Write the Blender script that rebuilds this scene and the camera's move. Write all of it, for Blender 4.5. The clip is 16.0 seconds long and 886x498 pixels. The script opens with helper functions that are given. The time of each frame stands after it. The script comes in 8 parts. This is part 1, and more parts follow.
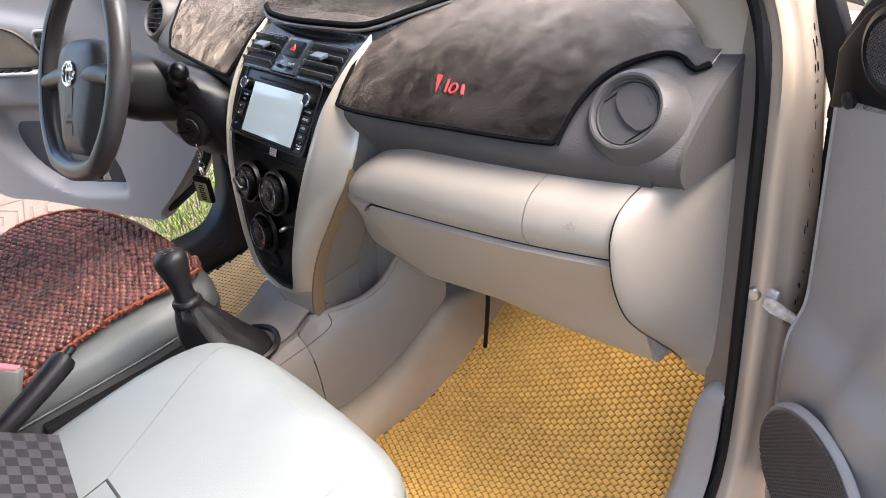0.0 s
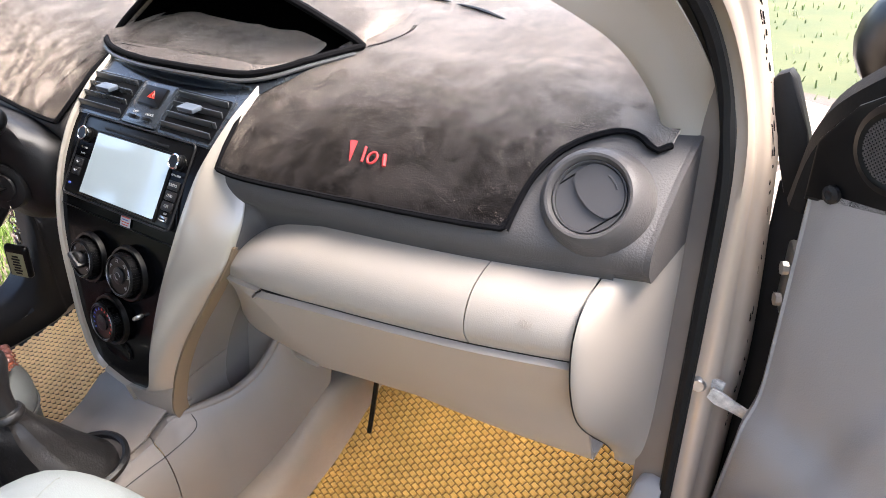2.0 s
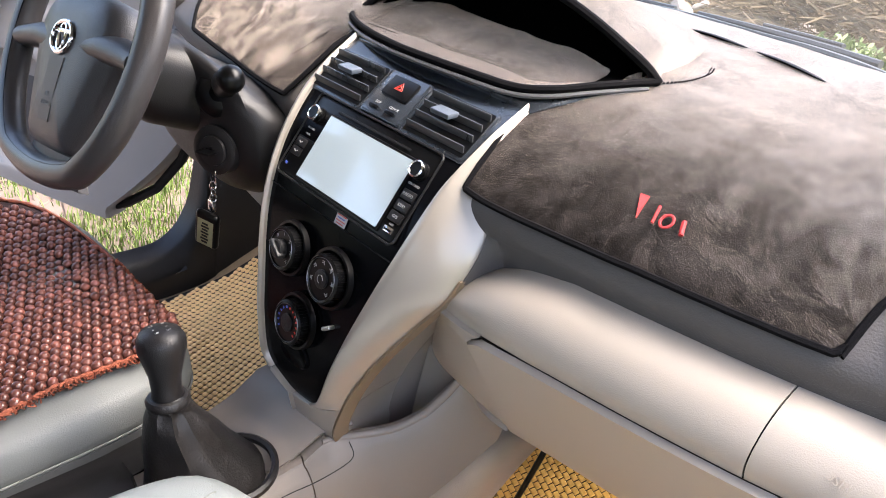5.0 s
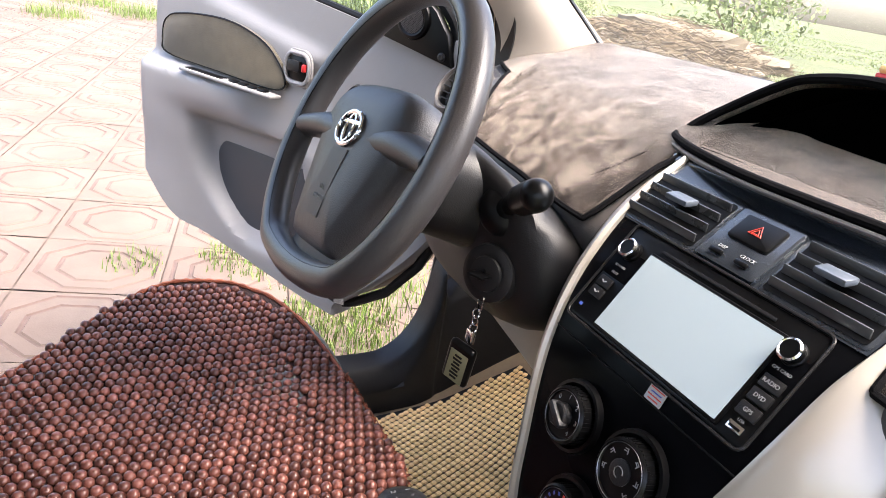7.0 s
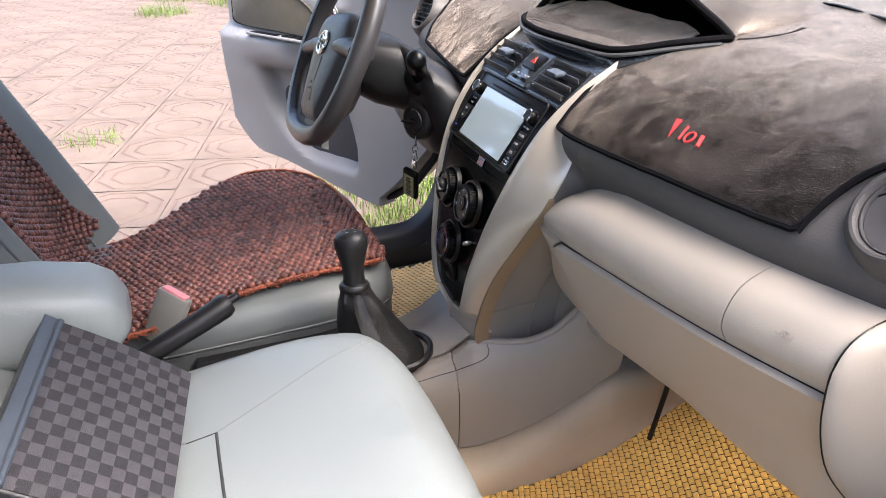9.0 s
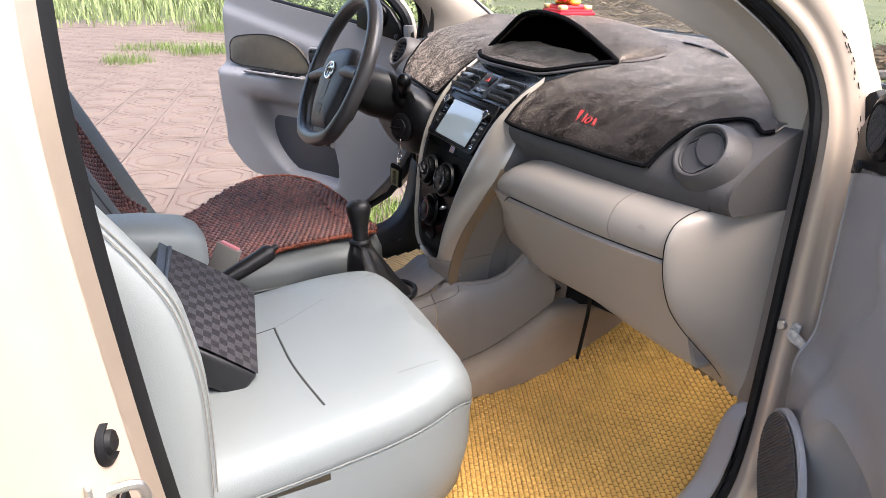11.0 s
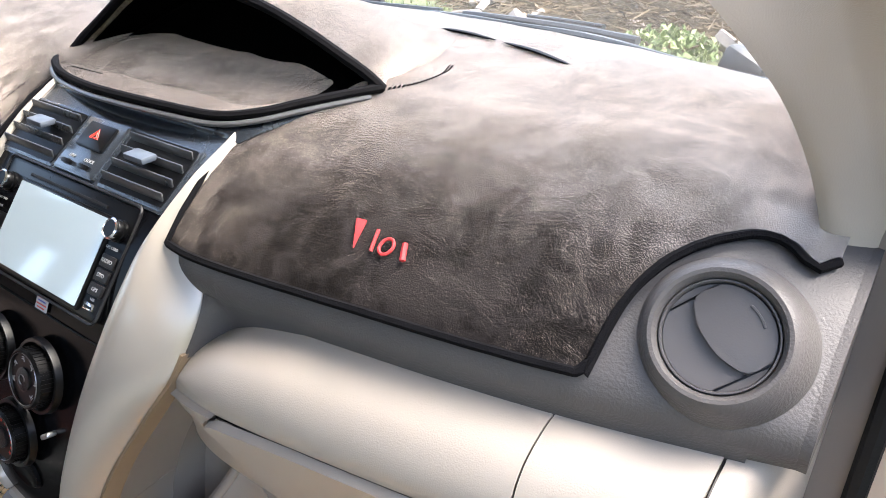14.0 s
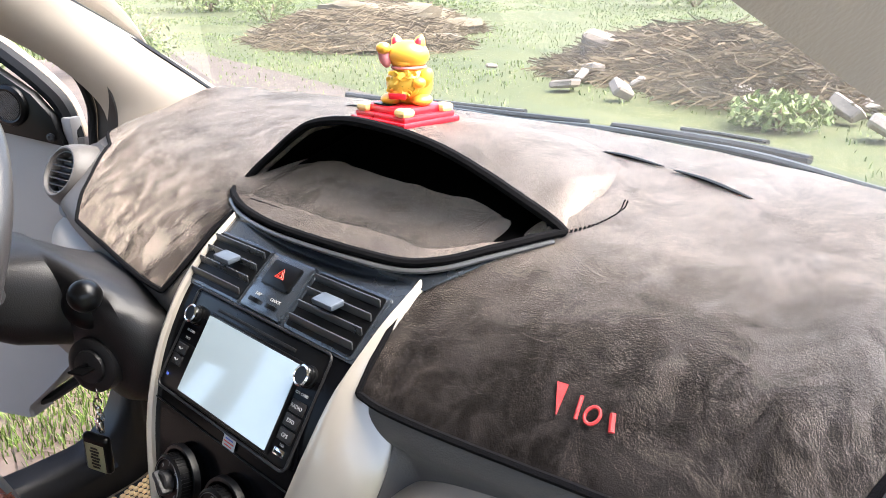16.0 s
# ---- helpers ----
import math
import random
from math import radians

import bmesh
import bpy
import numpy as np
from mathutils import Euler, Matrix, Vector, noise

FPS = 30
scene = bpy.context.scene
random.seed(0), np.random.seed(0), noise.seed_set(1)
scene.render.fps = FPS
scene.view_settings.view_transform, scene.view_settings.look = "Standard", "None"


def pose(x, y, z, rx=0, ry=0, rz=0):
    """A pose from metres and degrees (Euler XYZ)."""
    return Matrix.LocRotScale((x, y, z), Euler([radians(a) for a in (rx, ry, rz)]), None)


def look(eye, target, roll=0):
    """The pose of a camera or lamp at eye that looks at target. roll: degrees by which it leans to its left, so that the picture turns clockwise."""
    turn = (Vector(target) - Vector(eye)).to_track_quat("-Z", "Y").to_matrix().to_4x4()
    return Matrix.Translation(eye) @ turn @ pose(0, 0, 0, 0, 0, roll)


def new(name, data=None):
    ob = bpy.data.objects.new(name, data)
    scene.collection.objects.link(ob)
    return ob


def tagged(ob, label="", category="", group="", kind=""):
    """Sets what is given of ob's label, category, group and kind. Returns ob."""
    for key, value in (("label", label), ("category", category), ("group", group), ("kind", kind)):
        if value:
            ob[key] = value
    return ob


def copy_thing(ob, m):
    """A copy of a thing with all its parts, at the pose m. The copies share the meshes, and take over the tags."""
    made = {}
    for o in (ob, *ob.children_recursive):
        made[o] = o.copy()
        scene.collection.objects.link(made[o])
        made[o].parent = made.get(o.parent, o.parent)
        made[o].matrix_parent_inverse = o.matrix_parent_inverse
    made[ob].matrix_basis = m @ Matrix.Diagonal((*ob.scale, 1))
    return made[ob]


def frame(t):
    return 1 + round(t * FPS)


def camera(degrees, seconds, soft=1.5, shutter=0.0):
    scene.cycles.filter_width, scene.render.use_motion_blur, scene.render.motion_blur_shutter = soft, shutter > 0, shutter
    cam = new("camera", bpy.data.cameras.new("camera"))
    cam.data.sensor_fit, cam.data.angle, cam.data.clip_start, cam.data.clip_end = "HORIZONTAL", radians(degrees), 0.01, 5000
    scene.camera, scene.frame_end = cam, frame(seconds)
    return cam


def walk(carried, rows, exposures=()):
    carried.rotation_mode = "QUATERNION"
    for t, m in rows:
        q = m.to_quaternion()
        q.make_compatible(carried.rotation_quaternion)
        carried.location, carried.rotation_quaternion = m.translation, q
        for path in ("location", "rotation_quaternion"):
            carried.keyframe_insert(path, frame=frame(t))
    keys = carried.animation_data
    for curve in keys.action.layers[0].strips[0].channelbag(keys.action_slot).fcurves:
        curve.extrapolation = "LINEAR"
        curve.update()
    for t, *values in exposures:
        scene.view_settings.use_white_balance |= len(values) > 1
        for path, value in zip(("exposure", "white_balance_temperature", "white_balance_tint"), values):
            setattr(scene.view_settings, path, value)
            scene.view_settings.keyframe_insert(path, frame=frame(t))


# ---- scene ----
cam = camera(62.7, 16.0, soft=0.85)
PATH = [
    (0, (0.974, -0.486, 1.242), (-0.398, 0.574, 0.245), -8.5),
    (0.5, (0.878, -0.461, 1.242), (-0.386, 0.71, 0.227), -6.7),
    (1, (0.825, -0.462, 1.24), (-0.328, 0.825, 0.232), -4.5),
    (1.5, (0.798, -0.465, 1.237), (-0.271, 0.906, 0.247), -2.7),
    (2, (0.783, -0.462, 1.243), (-0.225, 0.975, 0.285), -0.9),
    (2.5, (0.774, -0.459, 1.244), (-0.207, 1.012, 0.31), 0.5),
    (3, (0.751, -0.472, 1.245), (-0.242, 0.998, 0.321), 1.8),
    (3.2, (0.74, -0.483, 1.241), (-0.262, 0.984, 0.322), 2.4),
    (5.3, (0.54, -0.447, 1.194), (-0.755, 0.765, 0.271), 9.5),
    (5.5, (0.509, -0.437, 1.174), (-0.842, 0.734, 0.279), 10.4),
    (6, (0.424, -0.424, 1.138), (-1.046, 0.633, 0.289), 10.9),
    (6.5, (0.375, -0.437, 1.146), (-1.203, 0.519, 0.375), 10.8),
    (7, (0.377, -0.445, 1.148), (-1.258, 0.452, 0.424), 10.0),
    (7.5, (0.407, -0.445, 1.12), (-1.264, 0.388, 0.402), 8.1),
    (8, (0.56, -0.433, 1.16), (-1.124, 0.34, 0.408), 5.5),
    (8.5, (0.751, -0.403, 1.207), (-0.937, 0.285, 0.384), 2.7),
    (9, (0.922, -0.405, 1.19), (-0.782, 0.181, 0.323), -0.1),
    (9.2, (1.004, -0.417, 1.189), (-0.711, 0.129, 0.316), -1.1),
    (11.3, (1.312, -0.622, 1.218), (-0.378, 0.191, 0.524), 1.3),
    (11.5, (1.275, -0.624, 1.223), (-0.369, 0.281, 0.531), 1.7),
    (12, (1.157, -0.583, 1.206), (-0.363, 0.514, 0.509), 1.8),
    (12.5, (0.971, -0.478, 1.202), (-0.402, 0.781, 0.473), 1.5),
    (13, (0.866, -0.408, 1.196), (-0.366, 0.964, 0.421), 2.0),
    (13.5, (0.717, -0.328, 1.19), (-0.402, 1.11, 0.364), 2.2),
    (14, (0.625, -0.291, 1.187), (-0.414, 1.194, 0.343), 2.6),
    (14.5, (0.57, -0.289, 1.207), (-0.432, 1.231, 0.379), 2.8),
    (15, (0.523, -0.294, 1.232), (-0.52, 1.224, 0.453), 2.3),
    (15.5, (0.51, -0.302, 1.237), (-0.619, 1.177, 0.503), 1.3),
    (16, (0.542, -0.313, 1.249), (-0.736, 1.059, 0.555), -0.3),
]
walk(cam, [(t, look(eye, target, roll)) for t, eye, target, roll in PATH], [(0, 2.62, 6550, 13), (1, 2.78, 6500, 13), (3, 2.86, 6500, 13), (5.5, 2.84, 6650, 14), (7, 2.85, 6700, 14), (8, 2.58, 6650, 14), (9, 2.45, 6500, 14), (10.4, 2.20, 6450, 14), (11.4, 2.12, 6450, 14), (12.5, 2.42, 6500, 13), (14, 2.94, 6450, 11), (16, 2.74, 6450, 10)])

# ---------------------------------------------------------------- light
SUN_EL, SUN_AZ = radians(60), radians(52)
world = bpy.data.worlds.new("sky")
scene.world = world
world.use_nodes = True
_n = world.node_tree.nodes
_sky = _n.new("ShaderNodeTexSky")
_sky.sky_type = 'NISHITA'
_sky.sun_disc = False
_sky.sun_elevation, _sky.sun_rotation = SUN_EL, SUN_AZ
_sky.air_density, _sky.dust_density, _sky.ozone_density = 1.0, 4.0, 1.0
_n["Background"].inputs[1].default_value = 0.138
world.node_tree.links.new(_sky.outputs[0], _n["Background"].inputs[0])
_sd = bpy.data.lights.new("sun", 'SUN')
_sd.energy, _sd.angle, _sd.color = 2.3, radians(55), (1.0, 0.96, 0.91)
sun = new("sun", _sd)
sun.matrix_world = look((0, 0, 10), (0 - math.sin(SUN_AZ) * math.cos(SUN_EL), 0 - math.cos(SUN_AZ) * math.cos(SUN_EL), 10 - math.sin(SUN_EL)))


# ---------------------------------------------------------------- materials
def material(name, base, rough=0.5, metal=0.0, vary=0.12, scale=30.0, bump=0.0, bscale=400.0, spec=0.5, sheen=0.0,
             sheen_tint=(1, 1, 1), coat=0.0, second=None, island=False, stretch=(1, 1, 1), sheen_rough=0.4, rvary=0.12):
    """A principled material: base colour varied at two scales, fine relief, wear in the roughness."""
    m = bpy.data.materials.new(name)
    m.use_nodes = True
    nt = m.node_tree
    N, L = nt.nodes, nt.links
    p = N["Principled BSDF"]
    tc = N.new("ShaderNodeTexCoord")
    mp = N.new("ShaderNodeMapping")
    mp.inputs["Scale"].default_value = stretch
    L.new(tc.outputs["Object"], mp.inputs[0])
    a = N.new("ShaderNodeTexNoise")
    a.inputs["Scale"].default_value, a.inputs["Detail"].default_value, a.inputs["Roughness"].default_value = scale, 8, 0.65
    L.new(mp.outputs[0], a.inputs["Vector"])
    b = N.new("ShaderNodeTexNoise")
    b.inputs["Scale"].default_value, b.inputs["Detail"].default_value = scale * 0.17, 3
    L.new(mp.outputs[0], b.inputs["Vector"])
    mul = N.new("ShaderNodeMath")
    mul.operation = 'MULTIPLY_ADD'
    mul.inputs[1].default_value = 0.5
    L.new(a.outputs["Fac"], mul.inputs[0])
    half = N.new("ShaderNodeMath")
    half.operation = 'MULTIPLY'
    half.inputs[1].default_value = 0.5
    L.new(b.outputs["Fac"], half.inputs[0])
    L.new(half.outputs[0], mul.inputs[2])
    ramp = N.new("ShaderNodeValToRGB")
    ramp.color_ramp.elements[0].position, ramp.color_ramp.elements[1].position = 0.32, 0.68
    lo = [c * (1 - vary) for c in base]
    hi = second if second else [min(1, c * (1 + vary)) for c in base]
    ramp.color_ramp.elements[0].color = (*lo, 1)
    ramp.color_ramp.elements[1].color = (*hi, 1)
    L.new(mul.outputs[0], ramp.inputs[0])
    col = ramp.outputs[0]
    if island:
        ob = N.new("ShaderNodeObjectInfo")
        geo = N.new("ShaderNodeNewGeometry")
        add = N.new("ShaderNodeMath")
        add.operation = 'ADD'
        L.new(ob.outputs["Random"], add.inputs[0])
        L.new(geo.outputs["Random Per Island"], add.inputs[1])
        fr = N.new("ShaderNodeMath")
        fr.operation = 'FRACT'
        L.new(add.outputs[0], fr.inputs[0])
        mr = N.new("ShaderNodeMapRange")
        mr.inputs["To Min"].default_value, mr.inputs["To Max"].default_value = 0.55, 1.5
        L.new(fr.outputs[0], mr.inputs[0])
        hs = N.new("ShaderNodeHueSaturation")
        L.new(mr.outputs[0], hs.inputs["Value"])
        L.new(col, hs.inputs["Color"])
        col = hs.outputs[0]
    L.new(col, p.inputs["Base Color"])
    rr = N.new("ShaderNodeMapRange")
    rr.inputs["To Min"].default_value, rr.inputs["To Max"].default_value = max(0.02, rough - rvary), min(1, rough + rvary)
    L.new(a.outputs["Fac"], rr.inputs[0])
    L.new(rr.outputs[0], p.inputs["Roughness"])
    p.inputs["Metallic"].default_value = metal
    p.inputs["Specular IOR Level"].default_value = spec
    p.inputs["Coat Weight"].default_value = coat
    p.inputs["Coat Roughness"].default_value = 0.08
    if sheen:
        p.inputs["Sheen Weight"].default_value = sheen
        p.inputs["Sheen Roughness"].default_value = sheen_rough
        p.inputs["Sheen Tint"].default_value = (*sheen_tint, 1)
    if bump:
        c = N.new("ShaderNodeTexNoise")
        c.inputs["Scale"].default_value, c.inputs["Detail"].default_value = bscale, 3
        L.new(mp.outputs[0], c.inputs["Vector"])
        bp = N.new("ShaderNodeBump")
        bp.inputs["Strength"].default_value, bp.inputs["Distance"].default_value = bump, 0.001
        L.new(c.outputs["Fac"], bp.inputs["Height"])
        L.new(bp.outputs[0], p.inputs["Normal"])
    return m


M_BEIGE = material("beige_plastic", (0.338, 0.294, 0.248), 0.40, vary=0.04, scale=14, bump=0.25, bscale=900, rvary=0.035)
M_TAUPE = material("taupe_plastic", (0.222, 0.193, 0.166), 0.45, vary=0.05, scale=14, bump=0.25, bscale=900, rvary=0.035)
M_GREY = material("grey_soft_plastic", (0.072, 0.066, 0.063), 0.45, spec=0.28, vary=0.06, scale=18, bump=0.55, bscale=520, rvary=0.035)
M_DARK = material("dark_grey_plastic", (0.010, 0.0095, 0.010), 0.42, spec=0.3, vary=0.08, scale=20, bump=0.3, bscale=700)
M_BLACK = material("black_satin_plastic", (0.0018, 0.0018, 0.002), 0.32, spec=0.22, vary=0.1, scale=25)
M_GLOSS = material("gloss_black_panel", (0.0025, 0.0026, 0.0032), 0.20, spec=0.05, vary=0.1, scale=25, coat=0.0, rvary=0.05)
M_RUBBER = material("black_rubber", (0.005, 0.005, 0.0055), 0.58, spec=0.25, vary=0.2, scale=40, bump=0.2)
M_SILVER = material("silver_painted_trim", (0.36, 0.325, 0.28), 0.30, metal=0.35, vary=0.03, scale=12, coat=0.3, rvary=0.035)
M_PAINT = material("champagne_car_paint", (0.48, 0.385, 0.30), 0.30, metal=0.15, vary=0.06, scale=9, coat=0.5, rvary=0.035)
def suede():
    """Brushed pile: dark in the face, pale along the nap, with pressed and stroked patches."""
    m = bpy.data.materials.new("brown_suede")
    m.use_nodes = True
    N, L = m.node_tree.nodes, m.node_tree.links
    p = N["Principled BSDF"]
    tc = N.new("ShaderNodeTexCoord")
    mp = N.new("ShaderNodeMapping")
    mp.inputs["Scale"].default_value = (1.25, 1.0, 1.0)
    L.new(tc.outputs["Object"], mp.inputs[0])

    def noise_node(scale, detail, rough, dist):
        n = N.new("ShaderNodeTexNoise")
        n.inputs["Scale"].default_value, n.inputs["Detail"].default_value, n.inputs["Roughness"].default_value, n.inputs["Distortion"].default_value = scale, detail, rough, dist
        L.new(mp.outputs[0], n.inputs["Vector"])
        return n
    big, mid, fine = noise_node(9, 4, 0.6, 0.6), noise_node(34, 8, 0.70, 1.1), noise_node(600, 4, 0.75, 0.2)
    stroke, crease, where = noise_node(15, 7, 0.66, 1.4), noise_node(13, 5, 0.55, 1.8), noise_node(7, 2, 0.5, 0.0)

    def math_node(op, x, y, z=None):
        n = N.new("ShaderNodeMath")
        n.operation = op
        for i, v in enumerate((x, y, z)):
            if v is None:
                continue
            if isinstance(v, (int, float)):
                n.inputs[i].default_value = v
            else:
                L.new(v, n.inputs[i])
        return n.outputs[0]

    def map_node(v, f0, f1, t0, t1, soft=False):
        n = N.new("ShaderNodeMapRange")
        n.interpolation_type = 'SMOOTHSTEP' if soft else 'LINEAR'
        for k, q in (("From Min", f0), ("From Max", f1), ("To Min", t0), ("To Max", t1)):
            n.inputs[k].default_value = q
        L.new(v, n.inputs[0])
        return n.outputs[0]
    mix = math_node('MULTIPLY_ADD', mid.outputs["Fac"], 0.55, math_node('MULTIPLY', big.outputs["Fac"], 0.45))
    nap = math_node('MULTIPLY_ADD', map_node(mix, 0.43, 0.57, 0.0, 1.0, True), 0.75, math_node('MULTIPLY', fine.outputs["Fac"], 0.25))
    r = N.new("ShaderNodeValToRGB")
    e = r.color_ramp.elements
    e[0].position, e[1].position = 0.10, 0.92
    e[0].color, e[1].color = (*SUEDE_LO, 1), (*SUEDE_HI, 1)
    L.new(nap, r.inputs[0])
    L.new(r.outputs[0], p.inputs["Base Color"])
    p.inputs["Roughness"].default_value, p.inputs["IOR"].default_value = 0.45, 1.15
    p.inputs["Specular Tint"].default_value = (1.0, 0.85, 0.73, 1)
    L.new(map_node(nap, 0.1, 0.9, 0.08, 0.34), p.inputs["Specular IOR Level"])
    L.new(map_node(nap, 0.1, 0.9, 0.60, 1.0), p.inputs["Sheen Weight"])
    p.inputs["Sheen Roughness"].default_value, p.inputs["Sheen Tint"].default_value = 0.32, (1.0, 0.84, 0.71, 1)
    # thin creases where the cloth was folded
    ridge = math_node('ABSOLUTE', math_node('SUBTRACT', crease.outputs["Fac"], 0.5), 0.0)
    fold = math_node('MULTIPLY', map_node(ridge, 0.0, 0.012, 1.0, 0.0, True), map_node(where.outputs["Fac"], 0.52, 0.60, 0.0, 1.0, True))
    relief = math_node('MULTIPLY_ADD', fold, -0.55, mid.outputs["Fac"])
    b1, b2 = N.new("ShaderNodeBump"), N.new("ShaderNodeBump")
    b1.inputs["Strength"].default_value, b1.inputs["Distance"].default_value = 0.17, 0.004
    b2.inputs["Strength"].default_value, b2.inputs["Distance"].default_value = 0.80, 0.0015
    # the pile is brushed towards the windscreen and the door, and stroked this way and that in patches
    geo, lean, unit = N.new("ShaderNodeNewGeometry"), N.new("ShaderNodeVectorMath"), N.new("ShaderNodeVectorMath")
    lean.operation, unit.operation = 'ADD', 'NORMALIZE'
    way = N.new("ShaderNodeCombineXYZ")
    L.new(map_node(stroke.outputs["Fac"], 0.40, 0.60, 0.24, 0.44, True), way.inputs[0])
    L.new(map_node(stroke.outputs["Fac"], 0.40, 0.60, 0.27, 0.40, True), way.inputs[1])
    L.new(way.outputs[0], lean.inputs[1])
    L.new(geo.outputs["Normal"], lean.inputs[0])
    L.new(lean.outputs[0], unit.inputs[0])
    L.new(unit.outputs[0], b1.inputs["Normal"])
    L.new(relief, b1.inputs["Height"])
    L.new(fine.outputs["Fac"], b2.inputs["Height"])
    L.new(b1.outputs[0], b2.inputs["Normal"])
    L.new(b2.outputs[0], p.inputs["Normal"])
    # the ground of the pile scatters light for itself, its fibres lying towards the cabin
    lay, lay_unit, b3, ground_, both = N.new("ShaderNodeVectorMath"), N.new("ShaderNodeVectorMath"), N.new("ShaderNodeBump"), N.new("ShaderNodeBsdfDiffuse"), N.new("ShaderNodeAddShader")
    lay.operation, lay_unit.operation = 'ADD', 'NORMALIZE'
    lay.inputs[1].default_value = (0.0, -0.45, 0.0)
    L.new(geo.outputs["Normal"], lay.inputs[0])
    L.new(lay.outputs[0], lay_unit.inputs[0])
    b3.inputs["Strength"].default_value, b3.inputs["Distance"].default_value = 0.4, 0.003
    L.new(lay_unit.outputs[0], b3.inputs["Normal"])
    L.new(math_node('MULTIPLY_ADD', fine.outputs["Fac"], 0.35, relief), b3.inputs["Height"])
    L.new(b3.outputs[0], ground_.inputs["Normal"])
    g = N.new("ShaderNodeValToRGB")
    g.color_ramp.elements[0].position, g.color_ramp.elements[1].position = 0.12, 0.90
    g.color_ramp.elements[0].color, g.color_ramp.elements[1].color = (0.0028, 0.0025, 0.0027, 1), (0.0110, 0.0096, 0.0097, 1)
    L.new(nap, g.inputs[0])
    L.new(g.outputs[0], ground_.inputs["Color"])
    L.new(p.outputs[0], both.inputs[0])
    L.new(ground_.outputs[0], both.inputs[1])
    # long fibres that catch the light along the nap
    fibre, all_ = N.new("ShaderNodeBsdfSheen"), N.new("ShaderNodeAddShader")
    fibre.inputs["Color"].default_value, fibre.inputs["Roughness"].default_value = (0.95, 0.78, 0.645, 1), 0.30
    L.new(b2.outputs[0], fibre.inputs["Normal"])
    L.new(both.outputs[0], all_.inputs[0])
    L.new(fibre.outputs[0], all_.inputs[1])
    L.new(all_.outputs[0], N["Material Output"].inputs["Surface"])
    return m


SUEDE_LO, SUEDE_HI = (0.0006, 0.0005, 0.0007), (0.0022, 0.0018, 0.0021)
M_SUEDE = suede()
M_FASCIA = material("blue_black_satin_panel", (0.016, 0.020, 0.026), 0.26, spec=0.7, vary=0.06, scale=15, coat=0.3)
M_SLAT = material("dark_grey_slat", (0.030, 0.031, 0.033), 0.30, spec=0.8, vary=0.08, scale=20)
M_FLAP = material("smooth_grey_plastic", (0.070, 0.066, 0.066), 0.42, spec=0.3, vary=0.04, scale=15, bump=0.1, bscale=900, rvary=0.03)
M_LIPTRIM = material("satin_grey_trim", (0.10, 0.10, 0.105), 0.32, metal=0.3, vary=0.05, scale=15)
M_BRONZE = material("bronze_edge_strip", (0.19, 0.135, 0.082), 0.4, vary=0.08, scale=20)
M_TAB = material("blue_grey_tab", (0.06, 0.072, 0.09), 0.4, vary=0.05)
M_FLANGE = material("brown_grey_flange", (0.17, 0.145, 0.125), 0.5, vary=0.08, scale=20, bump=0.2)
M_PIPING = material("black_woven_piping", (0.005, 0.0048, 0.0055), 0.85, spec=0.05, vary=0.3, scale=300, bump=0.8, bscale=900)
M_RED = material("red_thread", (0.42, 0.022, 0.024), 0.6, vary=0.25, scale=500, bump=0.6, bscale=1500)
M_LEATHER = material("pale_grey_leather", (0.208, 0.226, 0.224), 0.42, vary=0.04, scale=10, bump=0.35, bscale=600)
M_LEATHER_D = material("mid_grey_leather", (0.135, 0.146, 0.142), 0.5, vary=0.06, scale=12, bump=0.35, bscale=600)
M_CREASE = material("deep_seam_crease", (0.030, 0.030, 0.028), 0.7)
M_SEAM = material("grey_seam_thread", (0.17, 0.175, 0.165), 0.6)
M_SEATBASE = material("charcoal_seat_side", (0.085, 0.090, 0.091), 0.5, vary=0.1, scale=20, bump=0.3)
M_CARPET = material("beige_carpet", (0.20, 0.15, 0.105), 0.9, vary=0.2, scale=60, bump=0.5, bscale=700)
M_TUNNEL = material("tan_moulded_lining", (0.34, 0.265, 0.19), 0.6, vary=0.12, scale=20, bump=0.4, bscale=700, sheen=0.2)
M_MATBASE = material("dark_mat_backing", (0.10, 0.065, 0.022), 0.9, vary=0.2, scale=80, bump=0.4)
M_WEAVE = material("yellow_woven_vinyl", (0.58, 0.335, 0.085), 0.5, vary=0.22, scale=25, bump=0.3)
M_WEAVE2 = material("tan_woven_vinyl", (0.82, 0.56, 0.27), 0.55, vary=0.2, scale=25, bump=0.3)
M_HEADLINER = material("pale_headliner", (0.5, 0.48, 0.44), 0.9, vary=0.05, scale=30, bump=0.3)
M_CHROME = material("chrome", (0.78, 0.78, 0.78), 0.12, metal=1.0, vary=0.03, rvary=0.06)
M_STEEL = material("worn_steel", (0.55, 0.53, 0.5), 0.35, metal=0.9, vary=0.3, scale=60)
M_SCREEN = material("screen_glass", (0.33, 0.40, 0.43), 0.12, vary=0.03, scale=6, coat=1.0, rvary=0.03)
M_WHITE = material("white_print", (0.27, 0.27, 0.27), 0.5, vary=0.02)
M_PAPER = material("white_paper", (0.50, 0.48, 0.48), 0.6, vary=0.03)
M_LOCKRED = material("red_print", (0.62, 0.06, 0.04), 0.5, vary=0.05)
M_BLUE = material("blue_print", (0.06, 0.10, 0.40), 0.5, vary=0.05)
M_GREYPRINT = material("grey_print", (0.16, 0.16, 0.16), 0.6, vary=0.05)
